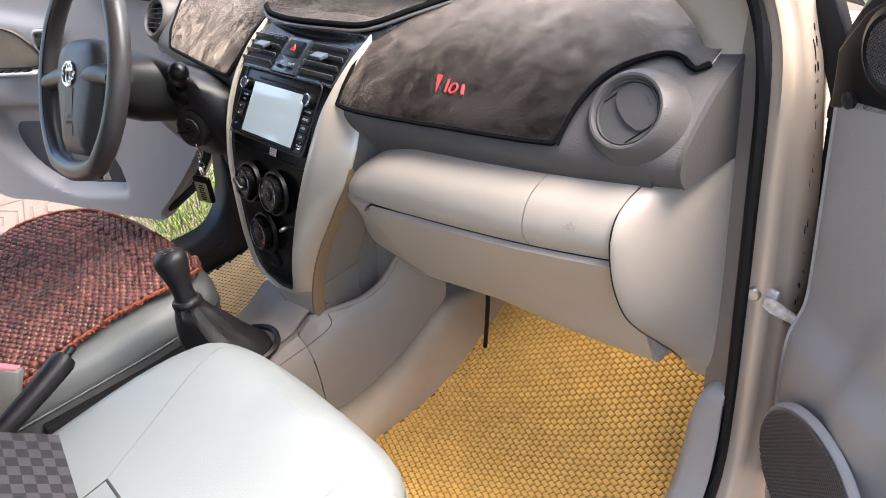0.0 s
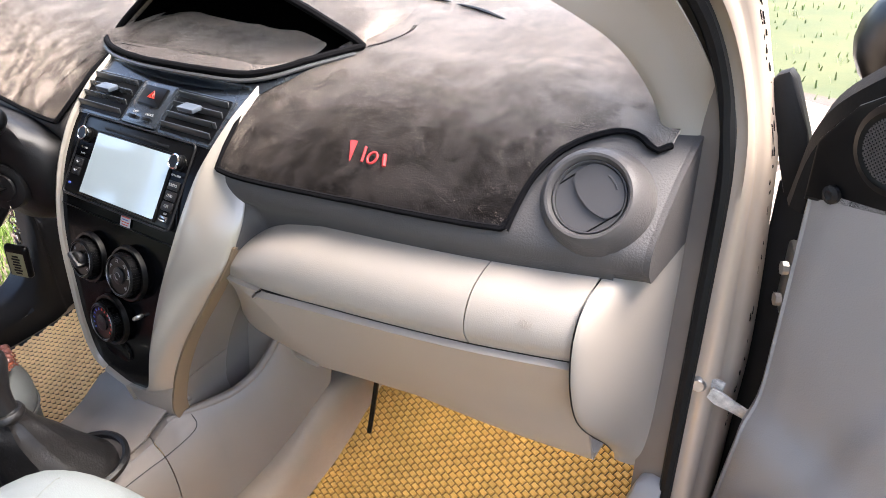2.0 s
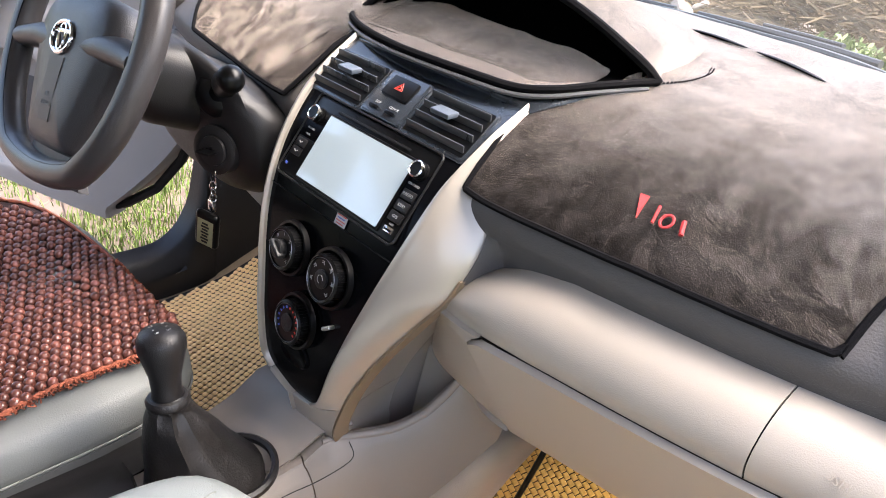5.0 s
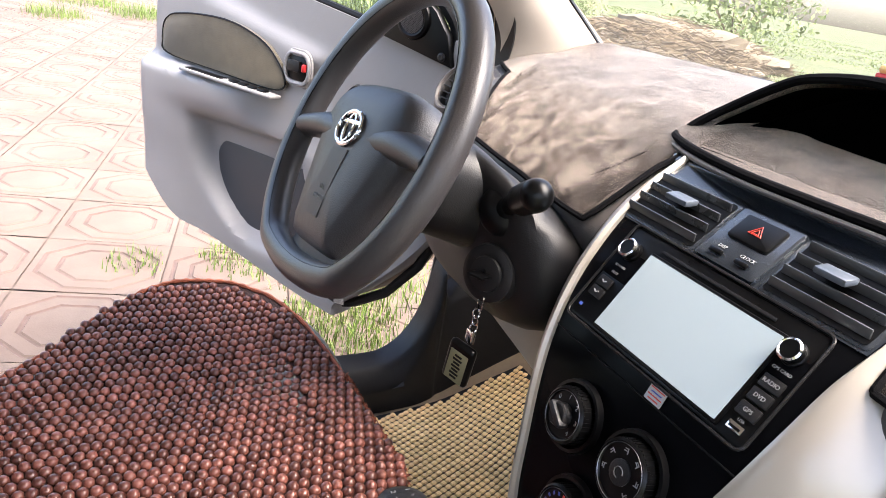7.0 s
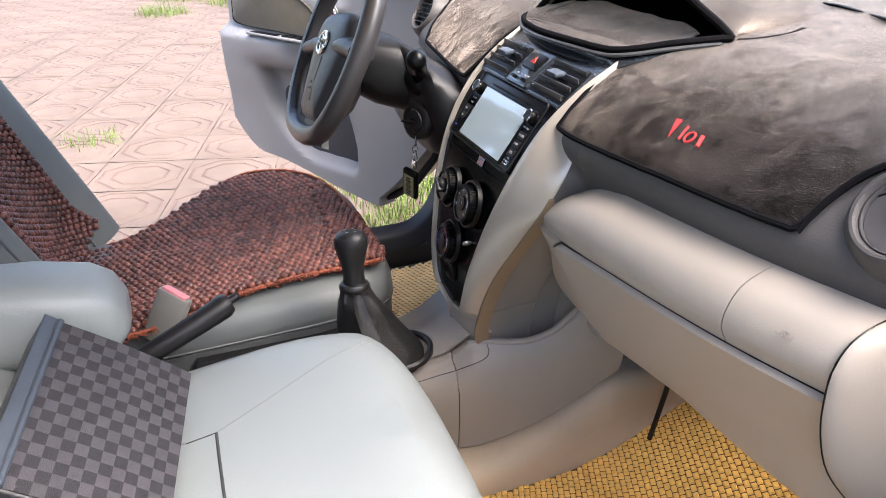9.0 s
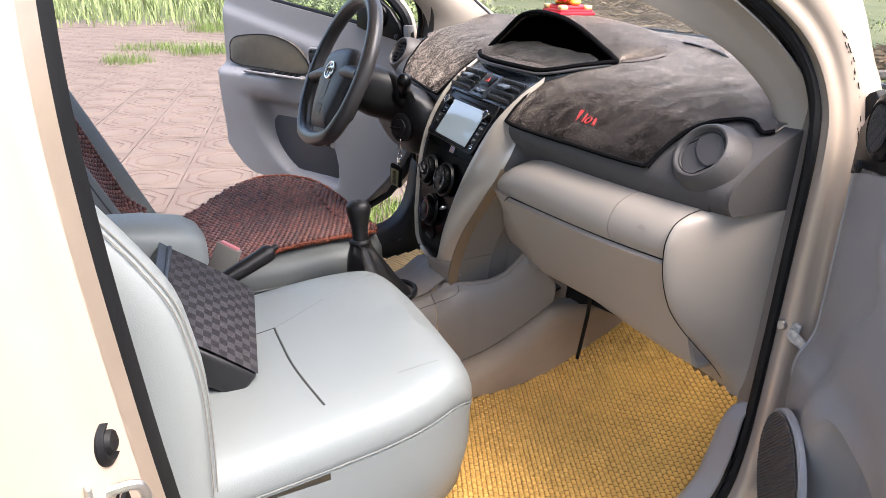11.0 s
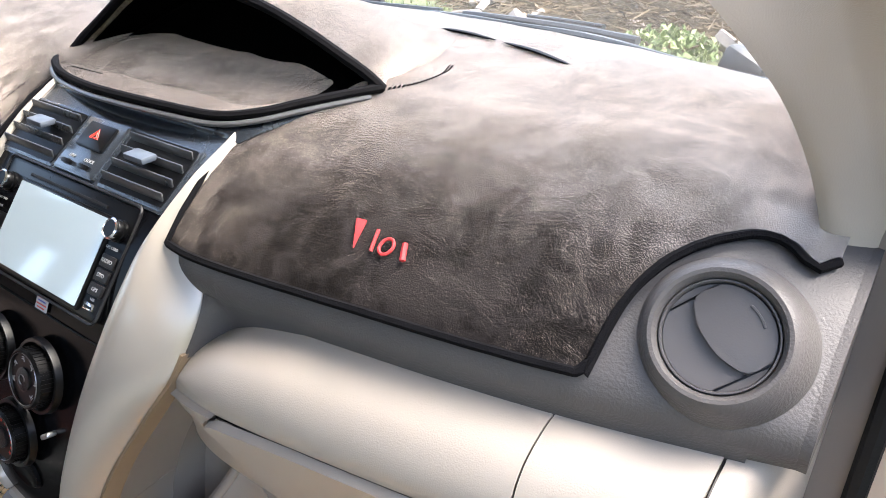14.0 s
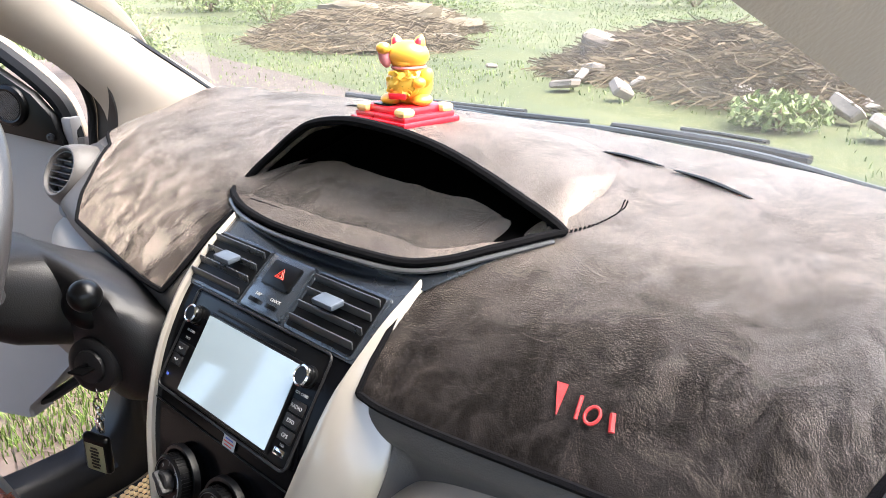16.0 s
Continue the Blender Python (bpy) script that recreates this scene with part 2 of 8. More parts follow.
M_STRIP = material("olive_print_strip", (0.22, 0.21, 0.12), 0.45, vary=0.1)
M_REDPL = material("red_plastic", (0.70, 0.015, 0.03), 0.3, vary=0.08, scale=30, coat=0.3)
M_GOLD = material("golden_yellow_plastic", (0.85, 0.42, 0.05), 0.35, vary=0.08, scale=40, coat=0.3)
M_GOLDCOIN = material("gold_relief", (0.80, 0.46, 0.06), 0.3, metal=0.4, vary=0.15, scale=120)
M_GOLDPALE = material("pale_gold", (0.85, 0.60, 0.25), 0.4, vary=0.1, scale=80)
M_PINK = material("pink_red_plastic", (0.62, 0.22, 0.24), 0.4, vary=0.05)
M_BAGBLACK = material("black_bag_leather", (0.012, 0.012, 0.014), 0.4, vary=0.2, scale=40, bump=0.3)
M_BAGBLUE = material("blue_grey_bag_trim", (0.05, 0.06, 0.075), 0.45, vary=0.15, scale=40, bump=0.3)
M_CHECK1 = material("dark_brown_canvas", (0.015, 0.013, 0.0145), 0.6, vary=0.2, scale=200, bump=0.5, bscale=1200)
M_CHECK2 = material("light_brown_canvas", (0.046, 0.042, 0.046), 0.6, vary=0.2, scale=200, bump=0.5, bscale=1200)
M_TAUPEB = material("grey_buckle_plastic", (0.20, 0.19, 0.17), 0.45, vary=0.06)
M_STRAP = material("chipped_white_paint", (0.02, 0.017, 0.015), 0.5, vary=0.5, scale=110, second=(0.78, 0.74, 0.68))
M_WIPER = material("faded_black_wiper", (0.016, 0.019, 0.022), 0.45, vary=0.15)
M_PEDAL = material("grey_pedal_rubber", (0.22, 0.24, 0.27), 0.6, vary=0.1)
M_MOUND = material("dry_earth_and_brush", (0.13, 0.098, 0.062), 0.95, vary=0.4, scale=4, bump=0.9, bscale=30, second=(0.20, 0.16, 0.11))
M_BEAD = material("dark_red_wood_bead", (0.124, 0.042, 0.030), 0.32, vary=0.35, scale=40, island=True, coat=0.12)
M_CORD = material("rust_cord", (0.22, 0.055, 0.025), 0.8, vary=0.3, scale=200, bump=0.6)
M_TILE = material("pink_concrete_tile", (0.112, 0.078, 0.059), 0.85, vary=0.16, scale=9, bump=0.6, bscale=180, island=False, second=(0.140, 0.104, 0.081))
M_JOINT = material("grey_joint_soil", (0.085, 0.064, 0.052), 0.95, vary=0.3, scale=30, bump=0.5)
M_GROUND = material("grassy_soil", (0.052, 0.078, 0.018), 0.95, vary=0.4, scale=3.0, bump=0.9, bscale=60, second=(0.090, 0.092, 0.034))
M_GRASS = material("grass_blades", (0.175, 0.215, 0.080), 0.7, vary=0.15, scale=3, island=True)
M_TUFT = material("young_grass_blades", (0.095, 0.150, 0.022), 0.6, vary=0.4, scale=3, island=True)
M_STRAW = material("dry_brush", (0.17, 0.128, 0.082), 0.8, vary=0.4, scale=5, island=True)
M_RUBBLE = material("rubble_stone", (0.30, 0.25, 0.215), 0.9, vary=0.25, scale=6, bump=0.7, bscale=60, island=True)


def glass_material(name, tint, gloss, veil=0.0):
    m = bpy.data.materials.new(name)
    m.use_nodes = True
    N, L = m.node_tree.nodes, m.node_tree.links
    N.remove(N["Principled BSDF"])
    t, g, mx, fr = N.new("ShaderNodeBsdfTransparent"), N.new("ShaderNodeBsdfGlossy"), N.new("ShaderNodeMixShader"), N.new("ShaderNodeFresnel")
    t.inputs[0].default_value = (*tint, 1)
    g.inputs["Roughness"].default_value = 0.02
    fr.inputs[0].default_value = gloss
    L.new(fr.outputs[0], mx.inputs[0])
    L.new(t.outputs[0], mx.inputs[1])
    L.new(g.outputs[0], mx.inputs[2])
    out = mx.outputs[0]
    # an uneven pale veil mixed into the glass washes out the view
    if veil:
        td, dm, ns, mr = N.new("ShaderNodeBsdfTranslucent"), N.new("ShaderNodeMixShader"), N.new("ShaderNodeTexNoise"), N.new("ShaderNodeMapRange")
        td.inputs[0].default_value = (0.85, 0.85, 0.82, 1)
        ns.inputs["Scale"].default_value, ns.inputs["Detail"].default_value = 6.0, 6.0
        mr.inputs["To Min"].default_value, mr.inputs["To Max"].default_value = veil * 0.4, veil * 1.6
        L.new(ns.outputs["Fac"], mr.inputs[0])
        L.new(mr.outputs[0], dm.inputs[0])
        L.new(out, dm.inputs[1])
        L.new(td.outputs[0], dm.inputs[2])
        out = dm.outputs[0]
    L.new(out, N["Material Output"].inputs[0])
    return m


M_GLASS = glass_material("windscreen_glass", (0.95, 0.97, 0.95), 1.45, 0.012)
M_CLEAR = bpy.data.materials.new("clear_outer_face")
M_CLEAR.use_nodes = True
_c = M_CLEAR.node_tree
_t = _c.nodes.new("ShaderNodeBsdfTransparent")
_c.links.new(_t.outputs[0], _c.nodes["Material Output"].inputs[0])


# ---------------------------------------------------------------- mesh helpers
def spl(xs, ys):
    """A smooth curve through points, without overshoot (monotone Hermite)."""
    xs, ys = np.array(xs, float), np.array(ys, float)
    if xs[0] > xs[-1]:
        xs, ys = xs[::-1], ys[::-1]
    h, dl = np.diff(xs), np.diff(ys) / np.diff(xs)
    m = np.zeros(len(xs))
    m[0], m[-1] = dl[0], dl[-1]
    for i in range(1, len(xs) - 1):
        m[i] = 0 if dl[i - 1] * dl[i] <= 0 else 2 * dl[i - 1] * dl[i] / (dl[i - 1] + dl[i])

    def f(x):
        x = min(max(x, xs[0]), xs[-1])
        i = min(max(int(np.searchsorted(xs, x)) - 1, 0), len(xs) - 2)
        t = (x - xs[i]) / h[i]
        return float((2 * t**3 - 3 * t**2 + 1) * ys[i] + (t**3 - 2 * t**2 + t) * h[i] * m[i] + (3 * t**2 - 2 * t**3) * ys[i + 1] + (t**3 - t**2) * h[i] * m[i + 1])
    return f


def curve(points, n, closed=False):
    """n points along a smooth Catmull-Rom curve."""
    p = [Vector(q) for q in points]
    k = len(p)
    out = []
    segs = k if closed else k - 1
    for j in range(n):
        u = j / n * segs if closed else j / (n - 1) * segs
        i = min(int(u), segs - 1)
        t = u - i
        if closed:
            a, b, c, d = p[(i - 1) % k], p[i % k], p[(i + 1) % k], p[(i + 2) % k]
        else:
            b, c = p[i], p[i + 1]
            a = p[i - 1] if i > 0 else b * 2 - c
            d = p[i + 2] if i + 2 < k else c * 2 - b
        out.append(0.5 * (b * 2 + (c - a) * t + (a * 2 - b * 5 + c * 4 - d) * t**2 + (b * 3 - a - c * 3 + d) * t**3))
    return out


def thing(name, label, category, at=(0, 0, 0), group="", kind=""):
    ob = new(name)
    ob.empty_display_size = 0.02
    ob.location = at
    return tagged(ob, label, category, group, kind)


def part(name, bm, mat, parent=None, label="", smooth=True, angle=40):
    me = bpy.data.meshes.new(name)
    bmesh.ops.recalc_face_normals(bm, faces=bm.faces)
    if smooth:
        lim = radians(angle)
        for f in bm.faces:
            f.smooth = True
        for e in bm.edges:
            if len(e.link_faces) == 2 and e.calc_face_angle(0) > lim:
                e.smooth = False
    bm.to_mesh(me)
    bm.free()
    for m in (mat if isinstance(mat, (list, tuple)) else [mat]):
        me.materials.append(m)
    ob = new(name, me)
    if parent is not None:
        ob.parent = parent
        o, off = parent, Vector((0, 0, 0))
        while o is not None:
            off += o.location
            o = o.parent
        me.transform(Matrix.Translation(-off))
    if label:
        ob["label"] = label
    return ob


VIEWER = Vector((0.75, -0.45, 1.25))


def sheet(rows, thick=0.0, closed_u=False):
    """A grid surface through rows of points; thick gives it depth behind the face that looks into the open."""
    bm = bmesh.new()
    v = [[bm.verts.new(p) for p in r] for r in rows]
    m = len(rows[0])
    for i in range(len(rows) - 1):
        for j in range(m if closed_u else m - 1):
            bm.faces.new((v[i][j], v[i][(j + 1) % m], v[i + 1][(j + 1) % m], v[i + 1][j]))
    bm.normal_update()
    s = sum((VIEWER - f.calc_center_median()).normalized().dot(f.normal) * f.calc_area() for f in bm.faces)
    if s < 0:
        bmesh.ops.reverse_faces(bm, faces=list(bm.faces))
        bm.normal_update()
    if thick:
        t = abs(thick)
        flat = [x for r in v for x in r]
        back = {x: bm.verts.new(x.co - x.normal * t) for x in flat}
        for f in list(bm.faces):
            bm.faces.new([back[x] for x in reversed(f.verts)])
        for e in [e for e in bm.edges if len(e.link_faces) == 1 and e.verts[0] in back and e.verts[1] in back]:
            a, c = e.verts
            bm.faces.new((c, a, back[a], back[c]))
    return bm


def loft(loops, cap=True):
    """Closed loops joined into one skin."""
    bm = bmesh.new()
    v = [[bm.verts.new(p) for p in r] for r in loops]
    n = len(loops[0])
    for i in range(len(loops) - 1):
        for j in range(n):
            bm.faces.new((v[i][j], v[i][(j + 1) % n], v[i + 1][(j + 1) % n], v[i + 1][j]))
    if cap:
        bm.faces.new(v[0][::-1])
        bm.faces.new(v[-1])
    return bm


def tube(path, r, sides=8, closed=False, flat=1.0):
    """A round bar along a path; r is a number or a function of 0..1."""
    path = [Vector(p) for p in path]
    n = len(path)
    loops = []
    up = Vector((0.13, 0.21, 0.97))
    for i, p in enumerate(path):
        a = path[(i - 1) % n] if closed or i > 0 else p
        b = path[(i + 1) % n] if closed or i < n - 1 else p
        t = (b - a).normalized()
        s = t.cross(up)
        s = s.normalized() if s.length > 1e-4 else Vector((1, 0, 0))
        u = s.cross(t)
        rad = r(i / max(1, n - 1)) if callable(r) else r
        loops.append([p + (s * math.cos(k * 2 * math.pi / sides) + u * flat * math.sin(k * 2 * math.pi / sides)) * rad for k in range(sides)])
    if closed:
        loops.append(loops[0])
        bm = bmesh.new()
        v = [[bm.verts.new(q) for q in l] for l in loops[:-1]]
        for i in range(n):
            for j in range(sides):
                bm.faces.new((v[i][j], v[i][(j + 1) % sides], v[(i + 1) % n][(j + 1) % sides], v[(i + 1) % n][j]))
        return bm
    return loft(loops)


def rbox(sx, sy, sz, m=Matrix(), bevel=0.003, seg=2):
    """A box with rounded edges, centred, moved by m."""
    bm = bmesh.new()
    bmesh.ops.create_cube(bm, size=1.0, matrix=Matrix.Diagonal((sx, sy, sz, 1)))
    if bevel:
        bmesh.ops.bevel(bm, geom=list(bm.edges), offset=min(bevel, 0.49 * min(sx, sy, sz)), segments=seg, profile=0.5, affect='EDGES')
    bm.transform(m)
    return bm


def lathe(profile, m=Matrix(), sides=32):
    """Turns (radius, height) pairs round the z axis; closed at both ends if the radius is 0."""
    bm = bmesh.new()
    rings = []
    for r, h in profile:
        rings.append([bm.verts.new((0, 0, h))] if r < 1e-6 else [bm.verts.new((r * math.cos(k * 2 * math.pi / sides), r * math.sin(k * 2 * math.pi / sides), h)) for k in range(sides)])
    for a, b in zip(rings, rings[1:]):
        for k in range(sides):
            q = [a[k % len(a)], a[(k + 1) % len(a)], b[(k + 1) % len(b)], b[k % len(b)]]
            q = list(dict.fromkeys(q))
            if len(q) > 2:
                bm.faces.new(q)
    bm.transform(m)
    return bm


def prism(outline, depth, m=Matrix(), bevel=0.0, seg=2):
    """A flat outline (x, y) given depth towards -z, moved by m; bevel rounds the front edge."""
    bm = bmesh.new()
    lo = [bm.verts.new((x, y, -depth)) for x, y in outline]
    hi = [bm.verts.new((x, y, 0)) for x, y in outline]
    n = len(outline)
    front = bm.faces.new(hi)
    bm.faces.new(lo[::-1])
    for i in range(n):
        bm.faces.new((lo[i], lo[(i + 1) % n], hi[(i + 1) % n], hi[i]))
    if bevel:
        bmesh.ops.bevel(bm, geom=list(front.edges), offset=bevel, segments=seg, profile=0.5, affect='EDGES')
    bm.transform(m)
    return bm


def join(*bms):
    out = bmesh.new()
    for b in bms:
        me = bpy.data.meshes.new("tmp")
        b.to_mesh(me)
        b.free()
        out.from_mesh(me)
        bpy.data.meshes.remove(me)
    return out


def frame_m(origin, normal, up):
    """A matrix whose z is the normal and y leans towards up."""
    z = Vector(normal).normalized()
    x = Vector(up).cross(z).normalized()
    y = z.cross(x)
    return Matrix((( x.x, y.x, z.x, origin[0]), (x.y, y.y, z.y, origin[1]), (x.z, y.z, z.z, origin[2]), (0, 0, 0, 1)))


def rrect(w, h, r, n=5):
    pts = []
    for cx, cy, a0 in ((w / 2 - r, h / 2 - r, 0), (-w / 2 + r, h / 2 - r, 90), (-w / 2 + r, -h / 2 + r, 180), (w / 2 - r, -h / 2 + r, 270)):
        for k in range(n):
            a = radians(a0 + 90 * k / (n - 1))
            pts.append((cx + r * math.cos(a), cy + r * math.sin(a)))
    return pts


# ---------------------------------------------------------------- ground
GROUND = 0.06

g = bmesh.new()
bmesh.ops.create_grid(g, x_segments=60, y_segments=60, size=150)
for v in g.verts:
    far = max(0.0, v.co.length - 14)
    v.co.z = GROUND - 0.03 + 0.05 * noise.noise(v.co * 0.3) * min(1, far) + 0.02 * far ** 0.9
tagged(part("ground", g, M_GROUND, None), "grassy open ground with bare earth beyond the paving", "ground", kind="structure")

# ---------------------------------------------------------------- dashboard shape
d_right = spl([0, 0.15, 0.3, 0.45, 0.6, 0.64], [0, 0.0, 0.02, 0.047, 0.09, 0.105])
STRETCH = 1.2


def d_off(x):
    return d_right(x if x > 0 else -x / STRETCH)


def screen_y(x):
    return 0.545 - (0.55 if x > 0 else 0.2) * x * x


FRONT = curve([(0, 0.19, 1.035), (0, 0.14, 1.022), (0, 0.10, 1.004), (0, 0.07, 0.985), (0, 0.046, 0.965), (0, 0.025, 0.945), (0, 0.012, 0.927), (0, 0.012, 0.908), (0, 0.022, 0.892)], 41)


def dash_pt(x, u, lift=0.0):
    """The dashboard's skin: u 0 at the windscreen, 0.5 at the brow, 1 at the foot of the dark panel."""
    d = d_off(x)
    drop = 0.02 * max(0, (abs(x) / (1 if x > 0 else STRETCH) - 0.5) / 0.1) ** 1.5
    def base(u):
        if u < 0.5:
            t = u / 0.5
            y0, y1 = screen_y(x), 0.19 + d
            return Vector((x, y0 + (y1 - y0) * t, 1.056 + 0.012 * math.sin(math.pi * t) * (1 - t) - 0.021 * t - drop * t * 0.6))
        f = (u - 0.5) / 0.5 * 40
        i = min(int(f), 39)
        q = FRONT[i].lerp(FRONT[i + 1], f - i)
        return Vector((x, q.y + d, q.z - drop * 0.6 * (1 - f / 40)))
    p = base(u)
    if lift:
        e = 0.01
        a, b = base(max(0, u - e)), base(min(1, u + e))
        t = (b - a).normalized()
        nrm = Vector((0, t.z, -t.y))
        if nrm.z < 0 and u < 0.6:
            nrm = -nrm
        if u >= 0.6 and nrm.y > 0:
            nrm = -nrm
        p += nrm * lift
    return p


def u_at(x, z):
    """The u of the front face at height z."""
    best = min(range(41), key=lambda i: abs(dash_pt(x, 0.5 + i / 80).z - z))
    return 0.5 + best / 80


XS = [-0.74 + i * (0.606 + 0.74) / 90 for i in range(91)]
dash = thing("dashboard", "grey and beige moulded plastic car dashboard", "dashboard", (0, 0.2, 0.9))
rows = []
for x in XS:
    inset = -0.02 * max(0, 1 - max(0, abs(x) - 0.13) / (0.014 if x > 0 else 0.03))
    rows.append([dash_pt(x, u / 60, inset if u > 30 else 0) for u in range(61)])
up = sheet(rows, -0.004)
part("upper_panel", up, M_GREY, dash, "dark grey grained soft plastic")
# side of the dark panel towards the door
prof = [dash_pt(0.606, 0.5 + i / 40) for i in range(21)]
pan = [(p.x, p.y, p.z) for p in prof] + [(0.606, 0.235, 0.892), (0.606, 0.235, 1.0)]
b = bmesh.new()
f = b.faces.new([b.verts.new(p) for p in pan])
r = bmesh.ops.extrude_face_region(b, geom=[f])
for v in [e for e in r["geom"] if isinstance(e, bmesh.types.BMVert)]:
    v.co.x += 0.006
part("side_panel", b, M_GREY, dash)

# glove box pad and lid
PAD = curve([(0, 0.032, 0.895), (0, 0.006, 0.889), (0, -0.017, 0.876), (0, -0.029, 0.855), (0, -0.030, 0.836), (0, -0.022, 0.8195)], 22)
LID = curve([(0, -0.020, 0.8165), (0, -0.004, 0.786), (0, 0.014, 0.75), (0, 0.040, 0.70), (0, 0.053, 0.678), (0, 0.061, 0.670), (0, 0.075, 0.667), (0, 0.2, 0.672)], 28)
round_l = spl([0.147, 0.150, 0.158, 0.172, 0.195, 0.230, 0.275], [0.05, 0.12, 0.21, 0.36, 0.60, 0.86, 1.0])


def pad_row(x, pts=PAD, push=0.0):
    k = round_l(x)
    out = []
    for q in pts:
        y, z = q.y, q.z
        if q.z > 0.819:
            z = 0.832 + (z - 0.832) * k if z > 0.832 else z
            w_ = min(1, max(0, (q.z - 0.8195) / 0.055))
            y = 0.012 + (y - 0.012) * ((0.55 + 0.45 * k) * (1 - w_) + (0.18 + 0.82 * k) * w_)
        out.append(Vector((x, y + d_off(x) + push, z)))
    return out


def lid_left(z):
    """The lid's left edge, with a rounded top corner."""
    return 0.207 + 0.15 * max(0, 0.80 - z) + (0.013 * (1 - math.sqrt(max(0, 1 - ((z - 0.8035) / 0.013) ** 2))) if z > 0.8035 else 0)


def span(a, b, n):
    return [a + (b - a) * i / n for i in range(n + 1)]


def pad_piece(name, x0, x1, n=24, label=""):
    rows = [pad_row(x) for x in span(x0, x1, n)]
    return part(name, sheet(rows, 0.006), M_BEIGE, dash, label)


pad_piece("pad", 0.147, 0.4665, 60, "beige smooth padded upper trim")
pad_piece("push_cover", 0.4678, 0.5685, 14)
rows = []
for x in span(0.0, 1.0, 40):
    row = []
    for q in LID:
        xl = lid_left(q.z)
        xx = xl + (0.5685 - xl) * x
        row.append(Vector((xx, q.y + d_off(xx), q.z - 0.024 * max(0, (xx - 0.36) / 0.16) * min(1, max(0, (0.73 - q.z) / 0.05)))))
    rows.append(row)
part("glove_lid", sheet(rows, 0.008), M_BEIGE, dash, "beige plastic glove box lid, closed")
part("lid_joint", tube([p + Vector((-0.0008, -0.0004, 0)) for p in rows[0][:-6]], 0.0012, 5), M_BLACK, dash)
part("lid_joint", tube([r[0] + Vector((0, 0.001, 0.0014)) for r in rows], 0.0010, 5), M_BLACK, dash)
# rounded flank of the glove box beside the storage pocket
FLANK = curve([tuple(pad_row(0.147)[-1]), (0.129, 0.022, 0.785), (0.102, 0.055, 0.735), (0.073, 0.089, 0.681), (0.104, 0.094, 0.676), (0.134, 0.097, 0.671), (0.138, 0.108, 0.652)], 34)
low = [q for q in LID if q.z > 0.671]
edge_in = curve([tuple(pad_row(0.2190)[-1])] + [(lid_left(q.z) - 0.0013, q.y + d_off(lid_left(q.z)), q.z) for q in low[1:]], 34)
rows = []
for i, (a, e) in enumerate(zip(edge_in, FLANK)):
    ease = max(0, 1 - i / 13)
    c = Vector((e.x + (0.30 + 0.2 * ease) * (a.x - e.x), a.y - 0.002 + 0.42 * ease * (e.y - a.y), (a.z + e.z) / 2))
    rows.append([a * (1 - t) ** 2 + c * 2 * t * (1 - t) + e * t * t for t in span(0, 1, 10)])
rows[0] = [pad_row(0.2190 + (0.147 - 0.2190) * t)[-1] for t in span(0, 1, 10)]
part("lid_surround", sheet(rows, 0.006), M_BEIGE, dash)
part("flank_joint", tube([p + Vector((-0.001, 0.0, 0.0)) for p in FLANK], 0.0012, 5), M_BLACK, dash)
# dark gap behind the joints
rows = [[p + Vector((0, 0.014, 0)) for p in pad_row(x, PAD[4:] + LID[:20])] for x in span(0.20, 0.575, 20)]
part("joint_backing", sheet(rows, 0.003), M_BLACK, dash)
# end cap at the door
CAP = curve([(0, 0.03, 0.893), (0, -0.002, 0.888), (0, -0.026, 0.876), (0, -0.038, 0.855), (0, -0.040, 0.830), (0, -0.034, 0.79), (0, -0.016, 0.745), (0, 0.014, 0.705), (0, 0.052, 0.665), (0, 0.090, 0.625), (0, 0.130, 0.575)], 40)
loops = []
for i in range(14):
    t = i / 13
    lp = []
    for k, q in enumerate(CAP):
        yf = min(0.205, q.y + d_off(0.572))
        a_, c_, e_ = Vector((0.5702, yf + 0.002)), Vector((0.590, yf + 0.001)), Vector((0.613, 0.216))
        v_ = a_ * (1 - t) ** 2 + c_ * 2 * t * (1 - t) + e_ * t * t
        lp.append(Vector((v_.x, v_.y, q.z)))
    lp += [Vector((v_.x, 0.222, 0.575)), Vector((v_.x, 0.222, 0.893))]
    loops.append(lp)
part("end_cap", loft(loops), M_BEIGE, dash, "beige rounded end panel")
part("cap_joint", tube([p + Vector((-0.0004, -0.0004, 0)) for p in loops[0][2:38]], 0.0009, 5), M_BLACK, dash)

